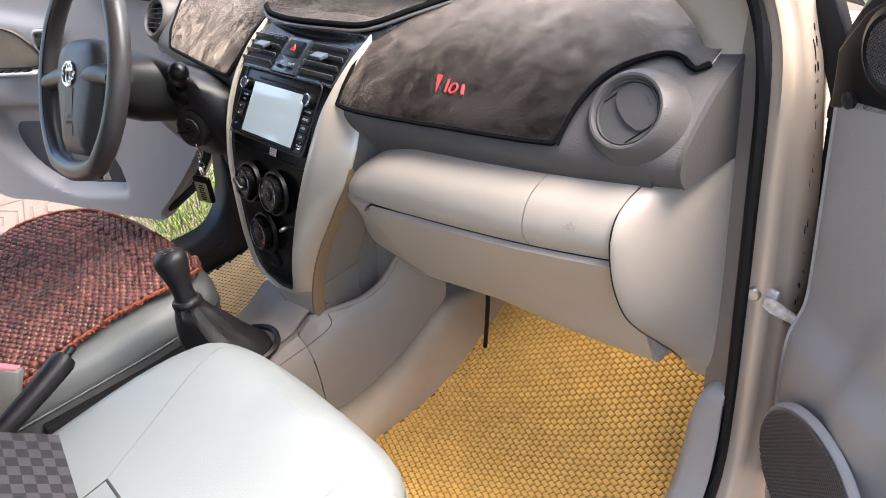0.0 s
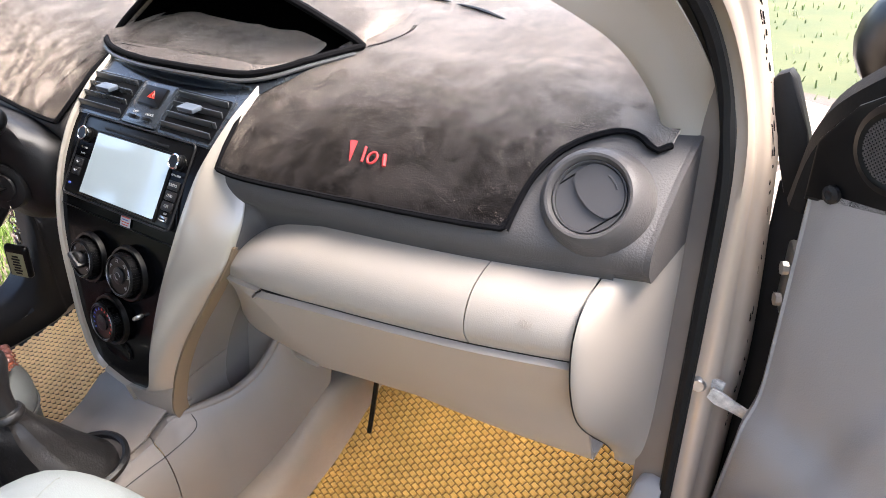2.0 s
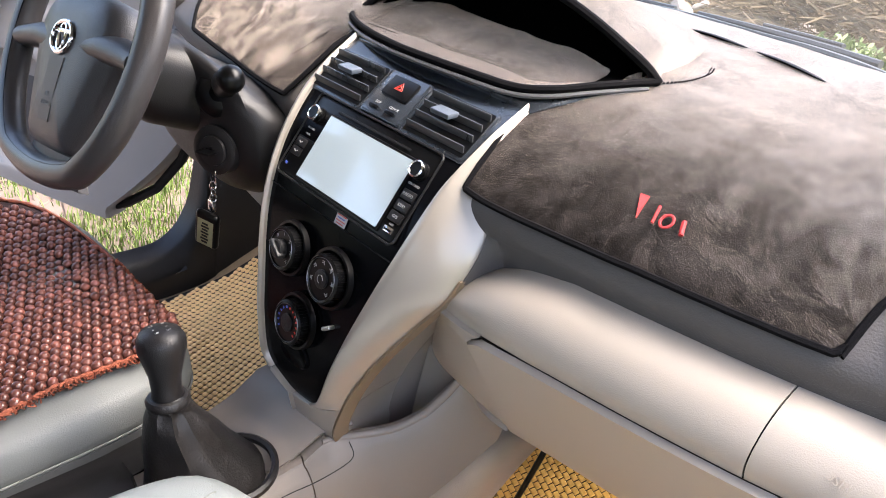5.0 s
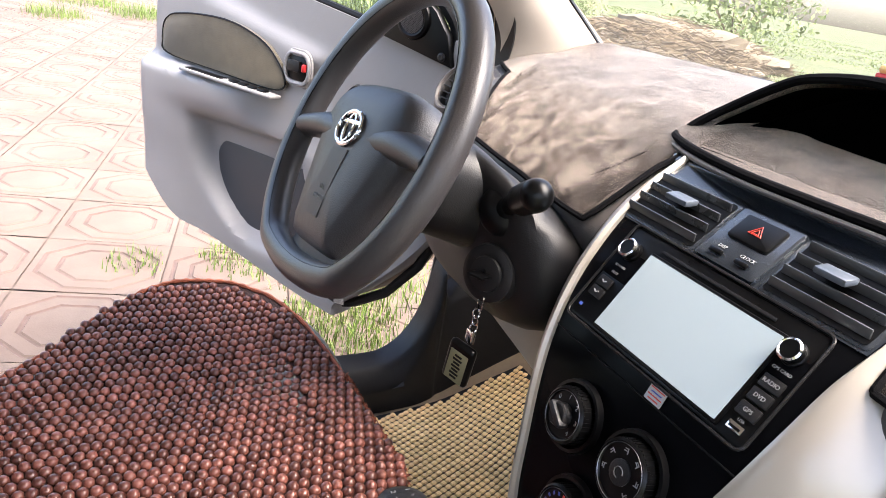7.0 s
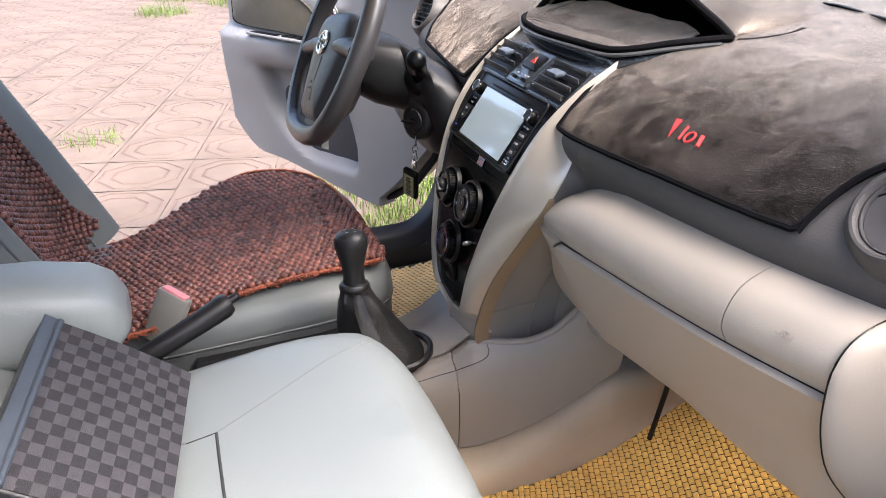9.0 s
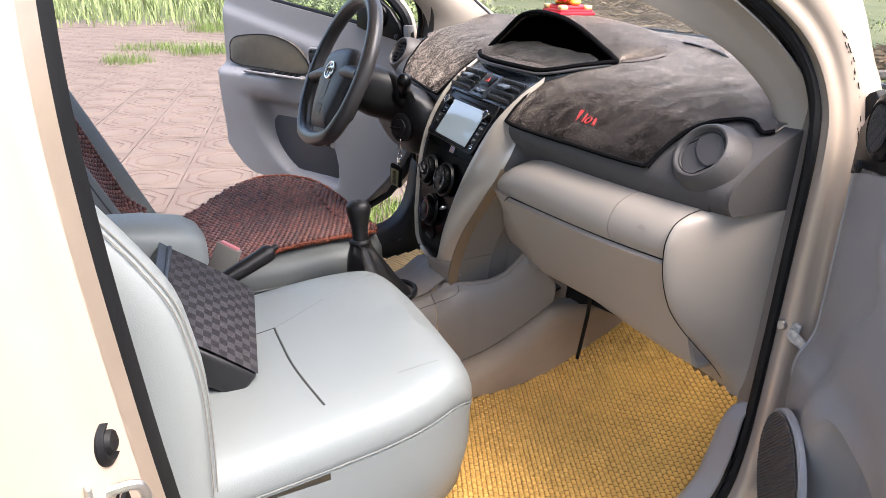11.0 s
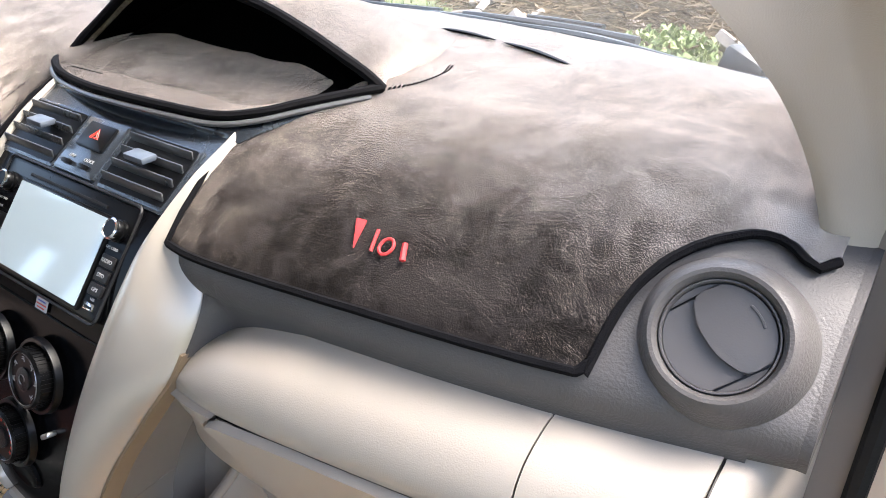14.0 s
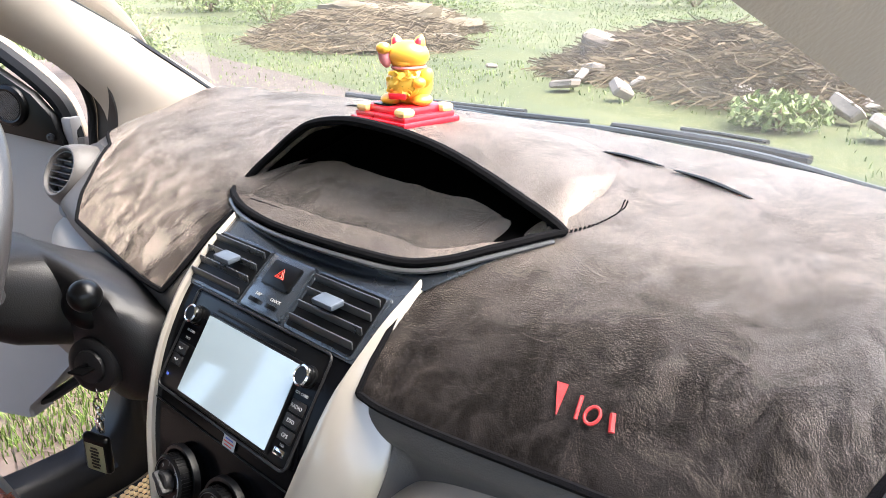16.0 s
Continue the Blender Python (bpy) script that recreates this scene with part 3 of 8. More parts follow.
# round vents
def round_vent(parent, c, nrm, open_blades):
    m = frame_m(c, nrm, (0, 0, 1)) @ Matrix.Diagonal((0.81, 0.81, 1.0, 1.0))
    part("boss", lathe([(0.072, -0.046), (0.067, -0.026), (0.0615, -0.012), (0.057, -0.004), (0.053, 0.0012), (0.0495, 0.0035), (0.0465, 0.0032), (0.0440, 0.0005), (0.0425, -0.004), (0.0422, -0.012)], m, 64), M_GREY, parent, "grained grey collar")
    part("vent_ring", lathe([(0.0424, -0.014), (0.0424, -0.0022), (0.0418, -0.0010), (0.0408, -0.0010), (0.0402, -0.0022), (0.0400, -0.016), (0.0, -0.030)], m, 64), M_FLAP, parent, "smooth grey ring")
    if not open_blades:
        R0 = 0.0396
        fl = part("closed_flap", lathe([(0.0, -0.0075), (0.02, -0.0070), (R0, -0.0055), (R0, -0.010), (0.0, -0.010)], m, 48), M_FLAP, parent, "closed round grey flap")
        arc = [(R0 * 0.985 * math.cos(radians(a_)), R0 * 0.985 * math.sin(radians(a_))) for a_ in span(-13, 105, 24)]
        low_ = [(p.x * R0, p.y * R0) for p in curve([(-0.50, 0.72, 0), (-0.60, 0.55, 0), (-0.43, 0.13, 0), (-0.16, -0.16, 0), (0.16, -0.38, 0), (0.60, -0.51, 0), (0.78, -0.40, 0)], 26)]
        part("raised_flap", prism(arc + low_, 0.004, m @ Matrix.Translation((0, 0, -0.0032)), 0.0012, 3), M_FLAP, fl, "raised rounded part of the flap")
        for p0, p1 in (((-0.97, 0.22), (-0.27, 0.95)), ((0.19, -0.97), (0.97, -0.22))):
            part("flap_joint", tube([m @ Vector((p0[0] * R0, p0[1] * R0, -0.0052)), m @ Vector((p1[0] * R0, p1[1] * R0, -0.0052))], 0.0007, 5), M_BLACK, fl)
        part("grip_ridge", tube([m @ Vector((R0 * 0.80 * math.cos(radians(a_)), R0 * 0.80 * math.sin(radians(a_)), -0.0030)) for a_ in span(28, 62, 8)], 0.0009, 6), M_FLAP, fl)
    else:
        part("vent_throat", lathe([(0.0355, -0.001), (0.0, -0.002)], m @ Matrix.Translation((0, 0, -0.026)), 40), M_BLACK, parent)
        for k in (-2, -1, 0, 1, 2):
            h = 0.0125 * k
            w = math.sqrt(max(1e-5, 0.0345 ** 2 - h * h))
            part("blade", rbox(2 * w, 0.003, 0.02, m @ Matrix.Translation((0, h, -0.008)) @ Matrix.Rotation(radians(18), 4, 'X'), 0.0012, 1), M_DARK, parent)


rv = part("round_vent", lathe([(0.066, -0.034), (0.066, -0.030), (0.0, -0.030)], frame_m((0.545, 0.112, 0.960), (0.06, -0.80, 0.60), (0, 0, 1)), 32), M_GREY, dash, "round grey air vent with its flap closed")
round_vent(rv, (0.5485, 0.1015, 0.9695), (0.06, -0.80, 0.60), False)
lv = part("round_vent", lathe([(0.066, -0.034), (0.066, -0.030), (0.0, -0.030)], frame_m((-0.665, 0.10, 0.966), (-0.06, -0.82, 0.57), (0, 0, 1)), 32), M_GREY, dash, "round grey air vent with open blades")
round_vent(lv, (-0.665, 0.096, 0.968), (0.10, -0.86, 0.5), True)
# lower dash on the driver's side
rows = [[Vector((x, q.y + d_off(x) + 0.02, q.z)) for q in PAD + LID[:16]] for x in span(-0.70, -0.175, 20)]
part("lower_panel", sheet(rows, 0.006), M_BEIGE, dash, "beige knee panel under the column")

# ---------------------------------------------------------------- centre stack
ZS = [0.50, 0.56, 0.60, 0.66, 0.70, 0.75, 0.81, 0.87, 0.93, 0.98, 1.0, 1.02]
stack_y = spl(ZS, [-0.02, -0.045, -0.068, -0.078, -0.076, -0.068, -0.055, -0.034, 0.0, 0.05, 0.08, 0.11])
black_w = spl([0.633, 0.636, 0.643, 0.656, 0.70, 0.74, 0.85, 0.90, 0.93, 0.95, 1.005], [0.010, 0.030, 0.045, 0.057, 0.070, 0.081, 0.113, 0.123, 0.127, 0.131, 0.140])
outer_w = spl([0.545, 0.60, 0.65, 0.72, 0.79, 0.844, 0.88, 0.914, 0.935, 0.95, 1.01], [0.054, 0.060, 0.073, 0.103, 0.143, 0.174, 0.180, 0.172, 0.158, 0.146, 0.147])
outer_back = spl([0.545, 0.60, 0.65, 0.72, 0.79, 0.844, 0.914, 0.95, 1.01], [0.002, 0.008, 0.020, 0.026, 0.030, 0.028, 0.030, 0.010, 0.002])


def stack_n(z):
    a, b = Vector((0, stack_y(z - 0.004), z - 0.004)), Vector((0, stack_y(z + 0.004), z + 0.004))
    t = (b - a).normalized()
    return Vector((0, -t.z, t.y))


def on_stack(x, z, out=0.0):
    return Vector((x, stack_y(z), z)) + stack_n(z) * out


def stack_m(x, z, out=0.0):
    return frame_m(on_stack(x, z, out), stack_n(z), (0, 0, 1))


stack = thing("centre_stack", "silver-edged gloss black centre stack of the dashboard", "dashboard panel", (0, -0.03, 0.62))
rows = [[on_stack(black_w(z) * s, z, 0.0) for s in span(-1, 1, 14)] for z in span(0.633, 1.008, 64)]
part("fascia", sheet(rows, 0.006), M_GLOSS, stack, "gloss black fascia")


def trim_rows(side, z0, z1, n, inner):
    rows = []
    for z in span(z0, z1, n):
        wi = inner(z)
        wo = outer_w(z) if side > 0 else min(outer_w(z), wi + 0.013 + 0.02 * max(0, 0.7 - z))
        bk = outer_back(z) if side > 0 else 0.006
        nn = stack_n(z)
        p0, row = on_stack(0, z), []
        row.append(p0 + Vector((side * wi, 0, 0)) - nn * 0.004)
        row.append(p0 + Vector((side * wi, 0, 0)) + nn * 0.003)
        for s in (0.08, 0.2, 0.4, 0.6, 0.8, 0.92, 1.0):
            row.append(p0 + Vector((side * (wi + (wo - wi) * s), bk * s ** 2, 0)) + nn * (0.0045 * (1 - s)))
        e = p0 + Vector((side * wo, bk, 0))
        row += [e + Vector((side * 0.003, 0.006, 0)), e + Vector((side * 0.003, 0.016, 0)), e + Vector((0, 0.022, 0)), e + Vector((-side * 0.006, 0.06, 0)), e + Vector((-side * 0.01, 0.10, 0))]
        rows.append(row)
    return rows


for side in (1, -1):
    part("side_trim", sheet(trim_rows(side, 0.641, 1.008, 52, black_w), 0.003), M_SILVER, stack, "silver painted trim")
    part("foot", sheet(trim_rows(side, 0.545, 0.6398, 18, lambda z: 0.0 if z < 0.633 else black_w(z)), 0.003), M_SILVER, stack)
rows = [[on_stack(0, z) + Vector((outer_w(z) + 0.0042, outer_back(z) + d_, 0)) for d_ in (0.0, 0.010, 0.022)] for z in span(0.56, 0.857, 40)]
part("edge_strip", sheet(rows, 0.003), M_BRONZE, stack, "bronze-brown edge strip")
# grey corner of the dashboard running down to the silver trim
def corner_pt(x, z):
    p = dash_pt(x, u_at(x, max(z, 0.897)))
    return Vector((x, p.y + 0.3 * max(0, 0.897 - z) - 0.0006, z))


rows = []
for z in span(0.853, 0.936, 12):
    a, c = on_stack(0, z) + Vector((outer_w(z) + 0.0035, outer_back(z) + 0.004, 0)), corner_pt(0.200, z)
    rows.append([Vector((a.x + (c.x - a.x) * t, a.y + (c.y - a.y) * (1 - (1 - t) ** 2), z)) for t in span(0, 1, 6)] + [corner_pt(x, z) for x in span(0.22, 0.58, 18)])
part("corner_panel", sheet(rows, 0.003), M_GREY, dash, "dark grey corner beside the trim")
# pocket wall between the stack and the glove box
pe = [spl([0.50, 0.681, 0.735, 0.785, 0.82, 0.856], [0.073, 0.073, 0.102, 0.129, 0.147, 0.150]), spl([0.50, 0.681, 0.735, 0.785, 0.82, 0.856], [0.072, 0.089, 0.055, 0.022, 0.004, 0.0])]
rows = []
for z in span(0.515, 0.856, 28):
    a = on_stack(0, z) + Vector((outer_w(z) - 0.002, outer_back(z) + 0.018, 0))
    c = Vector((pe[0](z), pe[1](z) + 0.003, z))
    mid = (a + c) / 2 + Vector((-0.03, 0.10, 0)) * min(1, (0.87 - z) / 0.12)
    rows.append([a.lerp(mid, t).lerp(mid.lerp(c, t), t) for t in span(0, 1, 14)])
part("pocket_wall", sheet(rows, 0.004), M_TAUPE, stack, "taupe storage pocket wall")

# ---------------------------------------------------------------- console
cons = thing("centre_console", "taupe plastic centre console between the seats", "console", (0, -0.2, 0.5))
lip_z = spl([-0.45, -0.16, -0.094, -0.062, -0.03, 0.01, 0.044, 0.070, 0.085, 0.096, 0.105, 0.137], [0.53, 0.541, 0.561, 0.584, 0.586, 0.591, 0.608, 0.638, 0.661, 0.672, 0.655, 0.601])
top_x = spl([-0.46, -0.17, -0.094, -0.062, 0.0, 0.05, 0.096, 0.137], [0.003, 0.034, 0.052, 0.060, 0.090, 0.113, 0.134, 0.158])
bot_z = spl([-0.45, -0.07, -0.02, 0.02, 0.06, 0.095, 0.137], [0.375, 0.415, 0.435, 0.457, 0.487, 0.517, 0.556])


def cons_x(y):
    return 0.082 + 0.3147 * (y + 0.095) if y > -0.17 else 0.0584 + 0.1 * (y + 0.17)


def cons_piece(name, y0, y1, n, lab="", zlo=None):
    rows = []
    for y in span(y0, y1, n):
        zt, zb = lip_z(y), bot_z(y)
        x, xb = top_x(y), cons_x(y)
        ex = 1.3 + 2.7 * min(1, max(0, (-0.015 - y) / 0.045))
        row = [Vector((x - 0.016, y + 0.004, zt + 0.001)), Vector((x - 0.008, y + 0.002, zt + 0.003)), Vector((x - 0.002, y, zt + 0.0005))]
        for t in span(0, 1, 14):
            row.append(Vector((x + (xb - x) * (1 - (1 - t) ** ex) + 0.004 * math.sin(math.pi * t), y, zt - 0.003 + (zb - zt + 0.003) * t ** 1.4)))
        rows.append(row)
    return part(name, sheet(rows, 0.005), M_TAUPE, cons, lab)


cons_piece("front_side_panel", -0.0905, 0.137, 40, "taupe plastic side panel with a pocket lip")
cons_piece("rear_side_panel", -0.46, -0.0918, 16)
part("pocket_lip", tube([Vector((top_x(y) - 0.007, y, lip_z(y) + 0.0005)) for y in span(-0.066, 0.096, 30)], lambda t: 0.0035 + 0.0025 * min(1, 3 * t), 10), M_TAUPE, cons, "rounded pocket lip")
part("panel_joint", tube(curve([(cons_x(-0.16) - 0.003, -0.16, 0.533), (cons_x(-0.12) - 0.002, -0.12, 0.549), (cons_x(-0.093) + 0.001, -0.093, 0.561), (cons_x(-0.06) - 0.002, -0.06, 0.574), (cons_x(-0.05) - 0.006, -0.048, 0.583), (0.074, -0.043, 0.588)], 24), 0.0006, 5), M_DARK, cons)
rows = []
for y in span(-0.46, -0.03, 26):
    zc = lip_z(y) + 0.002
    xr = top_x(y) - 0.012
    row = []
    for t in span(0, 1, 12):
        x = xr + (-0.10 - xr) * t
        row.append(Vector((x, y, zc + 0.012 * math.sin(math.pi * min(1, t * 1.4)) + 0.022 * max(0, (y + 0.11) / 0.08) ** 2 * max(0, 1 - (x / 0.085) ** 2))))
    row += [Vector((-0.112, y, zc - 0.02)), Vector((-0.118, y, 0.40))]
    rows.append(row)
part("top_panel", sheet(rows, 0.005), M_TAUPE, cons)
# dark tray round the handbrake
rows = [[Vector((top_x(y) - 0.014 + (-0.108 - top_x(y) + 0.014) * t, y, lip_z(y) + 0.014 + 0.012 * math.sin(math.pi * min(1, t * 1.4)))) for t in span(0, 1, 8)] + [Vector((-0.119, y, lip_z(y) - 0.02)), Vector((-0.126, y, 0.40))] for y in span(-0.46, -0.262, 14)]
rows += [[Vector((-0.050 - 0.058 * t, y, lip_z(y) + 0.015)) for t in span(0, 1, 8)] + [Vector((-0.119, y, lip_z(y) - 0.04)), Vector((-0.126, y, 0.40))] for y in (-0.255, -0.20)]
part("brake_tray", sheet(rows, 0.004), M_DARK, cons, "dark tray round the handbrake")
# pocket floor, rounded inner side and front wall
b = sheet([[Vector((top_x(y) - 0.12, y, 0.515)), Vector((top_x(y) - 0.055, y, 0.517)), Vector((top_x(y) - 0.030, y, min(0.530, lip_z(y) - 0.03))), Vector((top_x(y) - 0.016, y, lip_z(y) - 0.020)), Vector((top_x(y) - 0.011, y, lip_z(y) + 0.001))] for y in span(-0.064, 0.096, 14)], 0.004)
part("pocket_floor", b, M_TAUPE, cons)
fw = curve([(0.060, 0.086, 0.682), (0.073, 0.089, 0.681), (0.104, 0.094, 0.676), (0.134, 0.097, 0.671)], 14)
part("pocket_front", sheet([[Vector((p.x, p.y - 0.018 * math.sin(math.pi * 0.5 * t), p.z + (0.515 - p.z) * t)) for t in span(0, 1, 8)] for p in fw], 0.004), M_TAUPE, cons)

# ---------------------------------------------------------------- floor
def floor_z(y):
    return FLOORZ(y)


FLOORZ = spl([-1.8, -0.6, 0.0, 0.15, 0.25, 0.42, 0.6], [0.335, 0.345, 0.352, 0.368, 0.400, 0.47, 0.60])
rows = [[Vector((x, y, floor_z(y) - 0.012)) for x in span(-0.745, 0.66, 20)] for y in span(-1.8, 0.6, 40)]
tagged(part("floor", sheet(rows, -0.02), M_CARPET), "beige carpeted car floor", "car floor", kind="structure")
# carpeted tunnel beside the console
rows = []
for y in span(-0.5, 0.40, 30):
    yb = min(y, 0.137)
    x0, z0 = cons_x(yb) - 0.016, bot_z(yb) - 0.006 - 0.16 * max(0, min(y, 0.30) - 0.10)
    if y > 0.137:
        x0 -= 0.10 * (y - 0.137)
    fx = 0.124 - 0.12 * max(0, y - 0.08)
    fz = floor_z(y) - 0.01
    row = [Vector((x0 - 0.03, y, z0 - 0.004))]
    for t in span(0, 1, 12):
        c1 = Vector((x0 + 0.052, y, z0 + 0.004))
        c2 = Vector((fx + 0.030, y, fz + 0.060))
        a, d = Vector((x0, y, z0)), Vector((fx + 0.01, y, fz))
        row.append(a * (1 - t) ** 3 + c1 * 3 * t * (1 - t) ** 2 + c2 * 3 * t * t * (1 - t) + d * t ** 3)
    rows.append(row)
tagged(part("tunnel_carpet", sheet(rows, 0.004), M_TUNNEL), "beige carpet moulded over the transmission tunnel", "carpet", kind="structure")
# firewall closing the footwell
tagged(part("firewall", rbox(1.20, 0.03, 0.55, Matrix.Translation((-0.07, 0.60, 0.70)), 0.004, 1), M_RUBBER), "black bulkhead behind the dashboard", "bulkhead", kind="structure")

# ---------------------------------------------------------------- cabin shell
PILLAR_IN = [(0.582, 0.214, 0.975), (0.578, 0.206, 1.005), (0.567, 0.185, 1.048), (0.553, 0.132, 1.098), (0.544, 0.055, 1.138), (0.536, -0.035, 1.176), (0.518, -0.12, 1.214), (0.502, -0.18, 1.240), (0.490, -0.28, 1.275)]
GLASS_R = [(0.605, 0.36, 1.03), (0.59, 0.28, 1.09), (0.575, 0.18, 1.15), (0.56, 0.07, 1.21), (0.545, -0.05, 1.27), (0.535, -0.2, 1.34)]
GLASS_L = [(-0.748, 0.44, 1.045), (-0.745, 0.425, 1.062), (-0.722, 0.308, 1.137), (-0.692, 0.218, 1.190), (-0.662, 0.146, 1.228), (-0.63, 0.05, 1.275), (-0.60, -0.06, 1.33)]
PILLAR_OUT = [(0.613, 0.222, 0.980), (0.598, 0.206, 1.05), (0.580, 0.140, 1.122), (0.568, 0.055, 1.180), (0.556, -0.05, 1.24), (0.546, -0.15, 1.29), (0.538, -0.29, 1.33)]


def mirrored(p):
    return Vector((-p[0] * 1.23 - 0.005, p[1], p[2]))


def pillar_trim(flip):
    c = curve(PILLAR_OUT, 30)
    rows = []
    if flip:
        c = [mirrored(q) for q in c]
        for g_, q in zip(curve(GLASS_L, 30), c):
            rows.append([g_.lerp(q, t) + Vector((0.030, -0.012, -0.004)) * math.sin(math.pi * t) ** 0.8 for t in span(0, 1, 14)] + [q + Vector((-0.02, 0.012, 0))])
        return sheet(rows, 0.003)
    for g_, p, q in zip(curve(GLASS_R, 30), curve(PILLAR_IN, 30), c):
        row = [g_, g_.lerp(p, 0.4) + Vector((-0.012, 0, 0)), g_.lerp(p, 0.75) + Vector((-0.012, 0, 0))] + [p.lerp(q, t) + Vector((-0.004, -0.006, 0)) * math.sin(math.pi * t) for t in span(0, 1, 8)] + [q + Vector((0.02, 0.01, 0))]
        rows.append(row)
    return sheet(rows, 0.003)


tagged(part("pillar_trim_right", pillar_trim(False), M_BEIGE), "beige plastic windscreen pillar trim", "pillar trim", kind="structure")
tagged(part("pillar_trim_left", pillar_trim(True), M_BEIGE), "beige plastic windscreen pillar trim", "pillar trim", kind="structure")
SEAL = [(0.639, -0.62, 0.385), (0.641, -0.30, 0.375), (0.641, 0.02, 0.372), (0.641, 0.12, 0.392), (0.641, 0.165, 0.44), (0.641, 0.185, 0.54), (0.641, 0.193, 0.70), (0.641, 0.197, 0.83), (0.639, 0.203, 0.98),
        (0.627, 0.203, 1.05), (0.611, 0.172, 1.115), (0.597, 0.10, 1.172), (0.583, -0.02, 1.24), (0.569, -0.16, 1.30), (0.556, -0.34, 1.345), (0.551, -0.55, 1.355)]


edge_dx = spl([0.4, 0.66, 0.75, 0.85, 0.93, 1.0, 1.06], [0.040, 0.042, 0.044, 0.040, 0.034, 0.030, 0.024])


JAMB = []


def body_side(flip):
    """The painted door opening: rubber seal, inner flange, jamb and outer skin."""
    fl = mirrored if flip else Vector
    nm = "left" if flip else "right"
    c = curve(SEAL, 90)
    tagged(part("door_seal_" + nm, tube([fl(p) for p in c], 0.0075, 8), M_RUBBER), "black rubber door seal round the opening", "door seal", kind="structure")
    rows, inner = [], []
    for i, p in enumerate(c):
        a, e = c[max(0, i - 1)], c[min(len(c) - 1, i + 1)]
        t = (e - a).normalized()
        o = Vector((0, -t.z, t.y))
        o = -o if o.y < 0 and p.z > 0.5 else o
        fwd = Vector((0, t.z, -t.y))
        fwd = fwd if (fwd.y > 0 or p.z < 0.45) else -fwd
        if p.z < 0.45 and fwd.z > 0:
            fwd = -fwd
        inner.append([fl(p + Vector((-0.045, 0.012, 0)) + fwd * 0.006), fl(p + Vector((-0.03, 0.008, 0)) + fwd * 0.003), fl(p + Vector((-0.006, 0.004, 0)) + fwd * 0.002)])
        up_ = min(1, max(0, (p.z - 1.0) / 0.06))
        dx = edge_dx(min(1.06, max(0.4, p.z)))
        prof = [(0.0, 0.006), (0.010, 0.010), (0.016, 0.006), (0.20 * dx + 0.014, 0.010), (0.52 * dx + 0.006, 0.017), (0.66 * dx, 0.030), (0.80 * dx, 0.032), (0.94 * dx, 0.040), (dx, 0.050),
                (dx + 0.002 - 0.004 * up_, 0.060 + 0.008 * up_), (dx - 0.004 - 0.012 * up_, 0.085 + 0.012 * up_), (dx - 0.012 - 0.03 * up_, 0.13)]
        row = [p + Vector((a_, 0, 0)) + fwd * f_ for a_, f_ in prof]
        rows.append([fl(q) for q in row])
        if not flip:
            JAMB.append((row[7], row[8], row[5]))
    tagged(part("door_jamb_" + nm, sheet(rows, 0.004), M_PAINT, angle=75), "champagne painted door jamb with scuffed edges", "door jamb", kind="structure")
    # the left flange takes a much darker colour than the right
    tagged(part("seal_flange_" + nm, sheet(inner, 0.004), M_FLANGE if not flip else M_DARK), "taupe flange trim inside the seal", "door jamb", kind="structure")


body_side(False)
body_side(True)
# chipped paint down the jamb's edge
rc_ = random.Random(4)
jamb = bpy.data.objects["door_jamb_right"]
for k in range(len(JAMB) - 1):
    a, e = JAMB[k][1], JAMB[k + 1][1]
    if not (0.62 < a.z < 1.13):
        continue
    dens = 3 if (0.93 < a.z < 1.01 or 0.64 < a.z < 0.74 or a.z > 1.07) else 1
    for _ in range(dens):
        t = rc_.random()
        p = a.lerp(e, t) + (JAMB[k][0] - a) * rc_.uniform(-0.1, 0.5)
        d = (e - a).normalized() * rc_.uniform(0.001, 0.005)
        part("paint_chip", tube([p - d, p + d * 0.3 + Vector((rc_.uniform(-1, 1) * 0.0006, -0.0004, 0)), p + d], rc_.uniform(0.0005, 0.0014), 4, flat=0.5), M_BLACK, jamb)
# windscreen
rows = []
for s in span(-1, 1, 24):
    row = []
    for t in span(0, 1, 14):
        xb = 0.62 * s if s > 0 else 0.76 * s
        xt = 0.54 * s if s > 0 else 0.66 * s
        x = xb + (xt - xb) * t
        yb = screen_y(xb) + 0.04 - 0.02 * s * s
        yt = 0.06 - (0.22 if s > 0 else 0.13) * s * s
        row.append(Vector((x, yb + (yt - yb) * t, 1.035 + 0.315 * t + 0.02 * math.sin(math.pi * t))))
    rows.append(row)
wsob = tagged(part("window_1", sheet(rows, 0.004), [M_GLASS, M_CLEAR]), "clear laminated windscreen glass", "windscreen", kind="structure")
for _f in wsob.data.polygons:
    _f.material_index = 1 if _f.normal.z > 0 else 0
wsob.visible_shadow = False
# roof and rear shell
rows = [[Vector((x, y, 1.35 + 0.05 * (1 - (x / 0.75) ** 2) - 0.03 * max(0, (-y - 0.9)) ** 2)) for x in span(-0.73, 0.60, 16)] for y in span(-1.9, 0.02, 18)]
tagged(part("ceiling", sheet(rows, -0.03), M_HEADLINER), "pale fabric car headliner", "ceiling", kind="structure")
tagged(part("wall_rear", rbox(1.3, 0.05, 0.75, Matrix.Translation((-0.05, -1.75, 0.72)), 0.02), M_SEATBASE), "dark rear cabin wall", "wall", kind="structure")
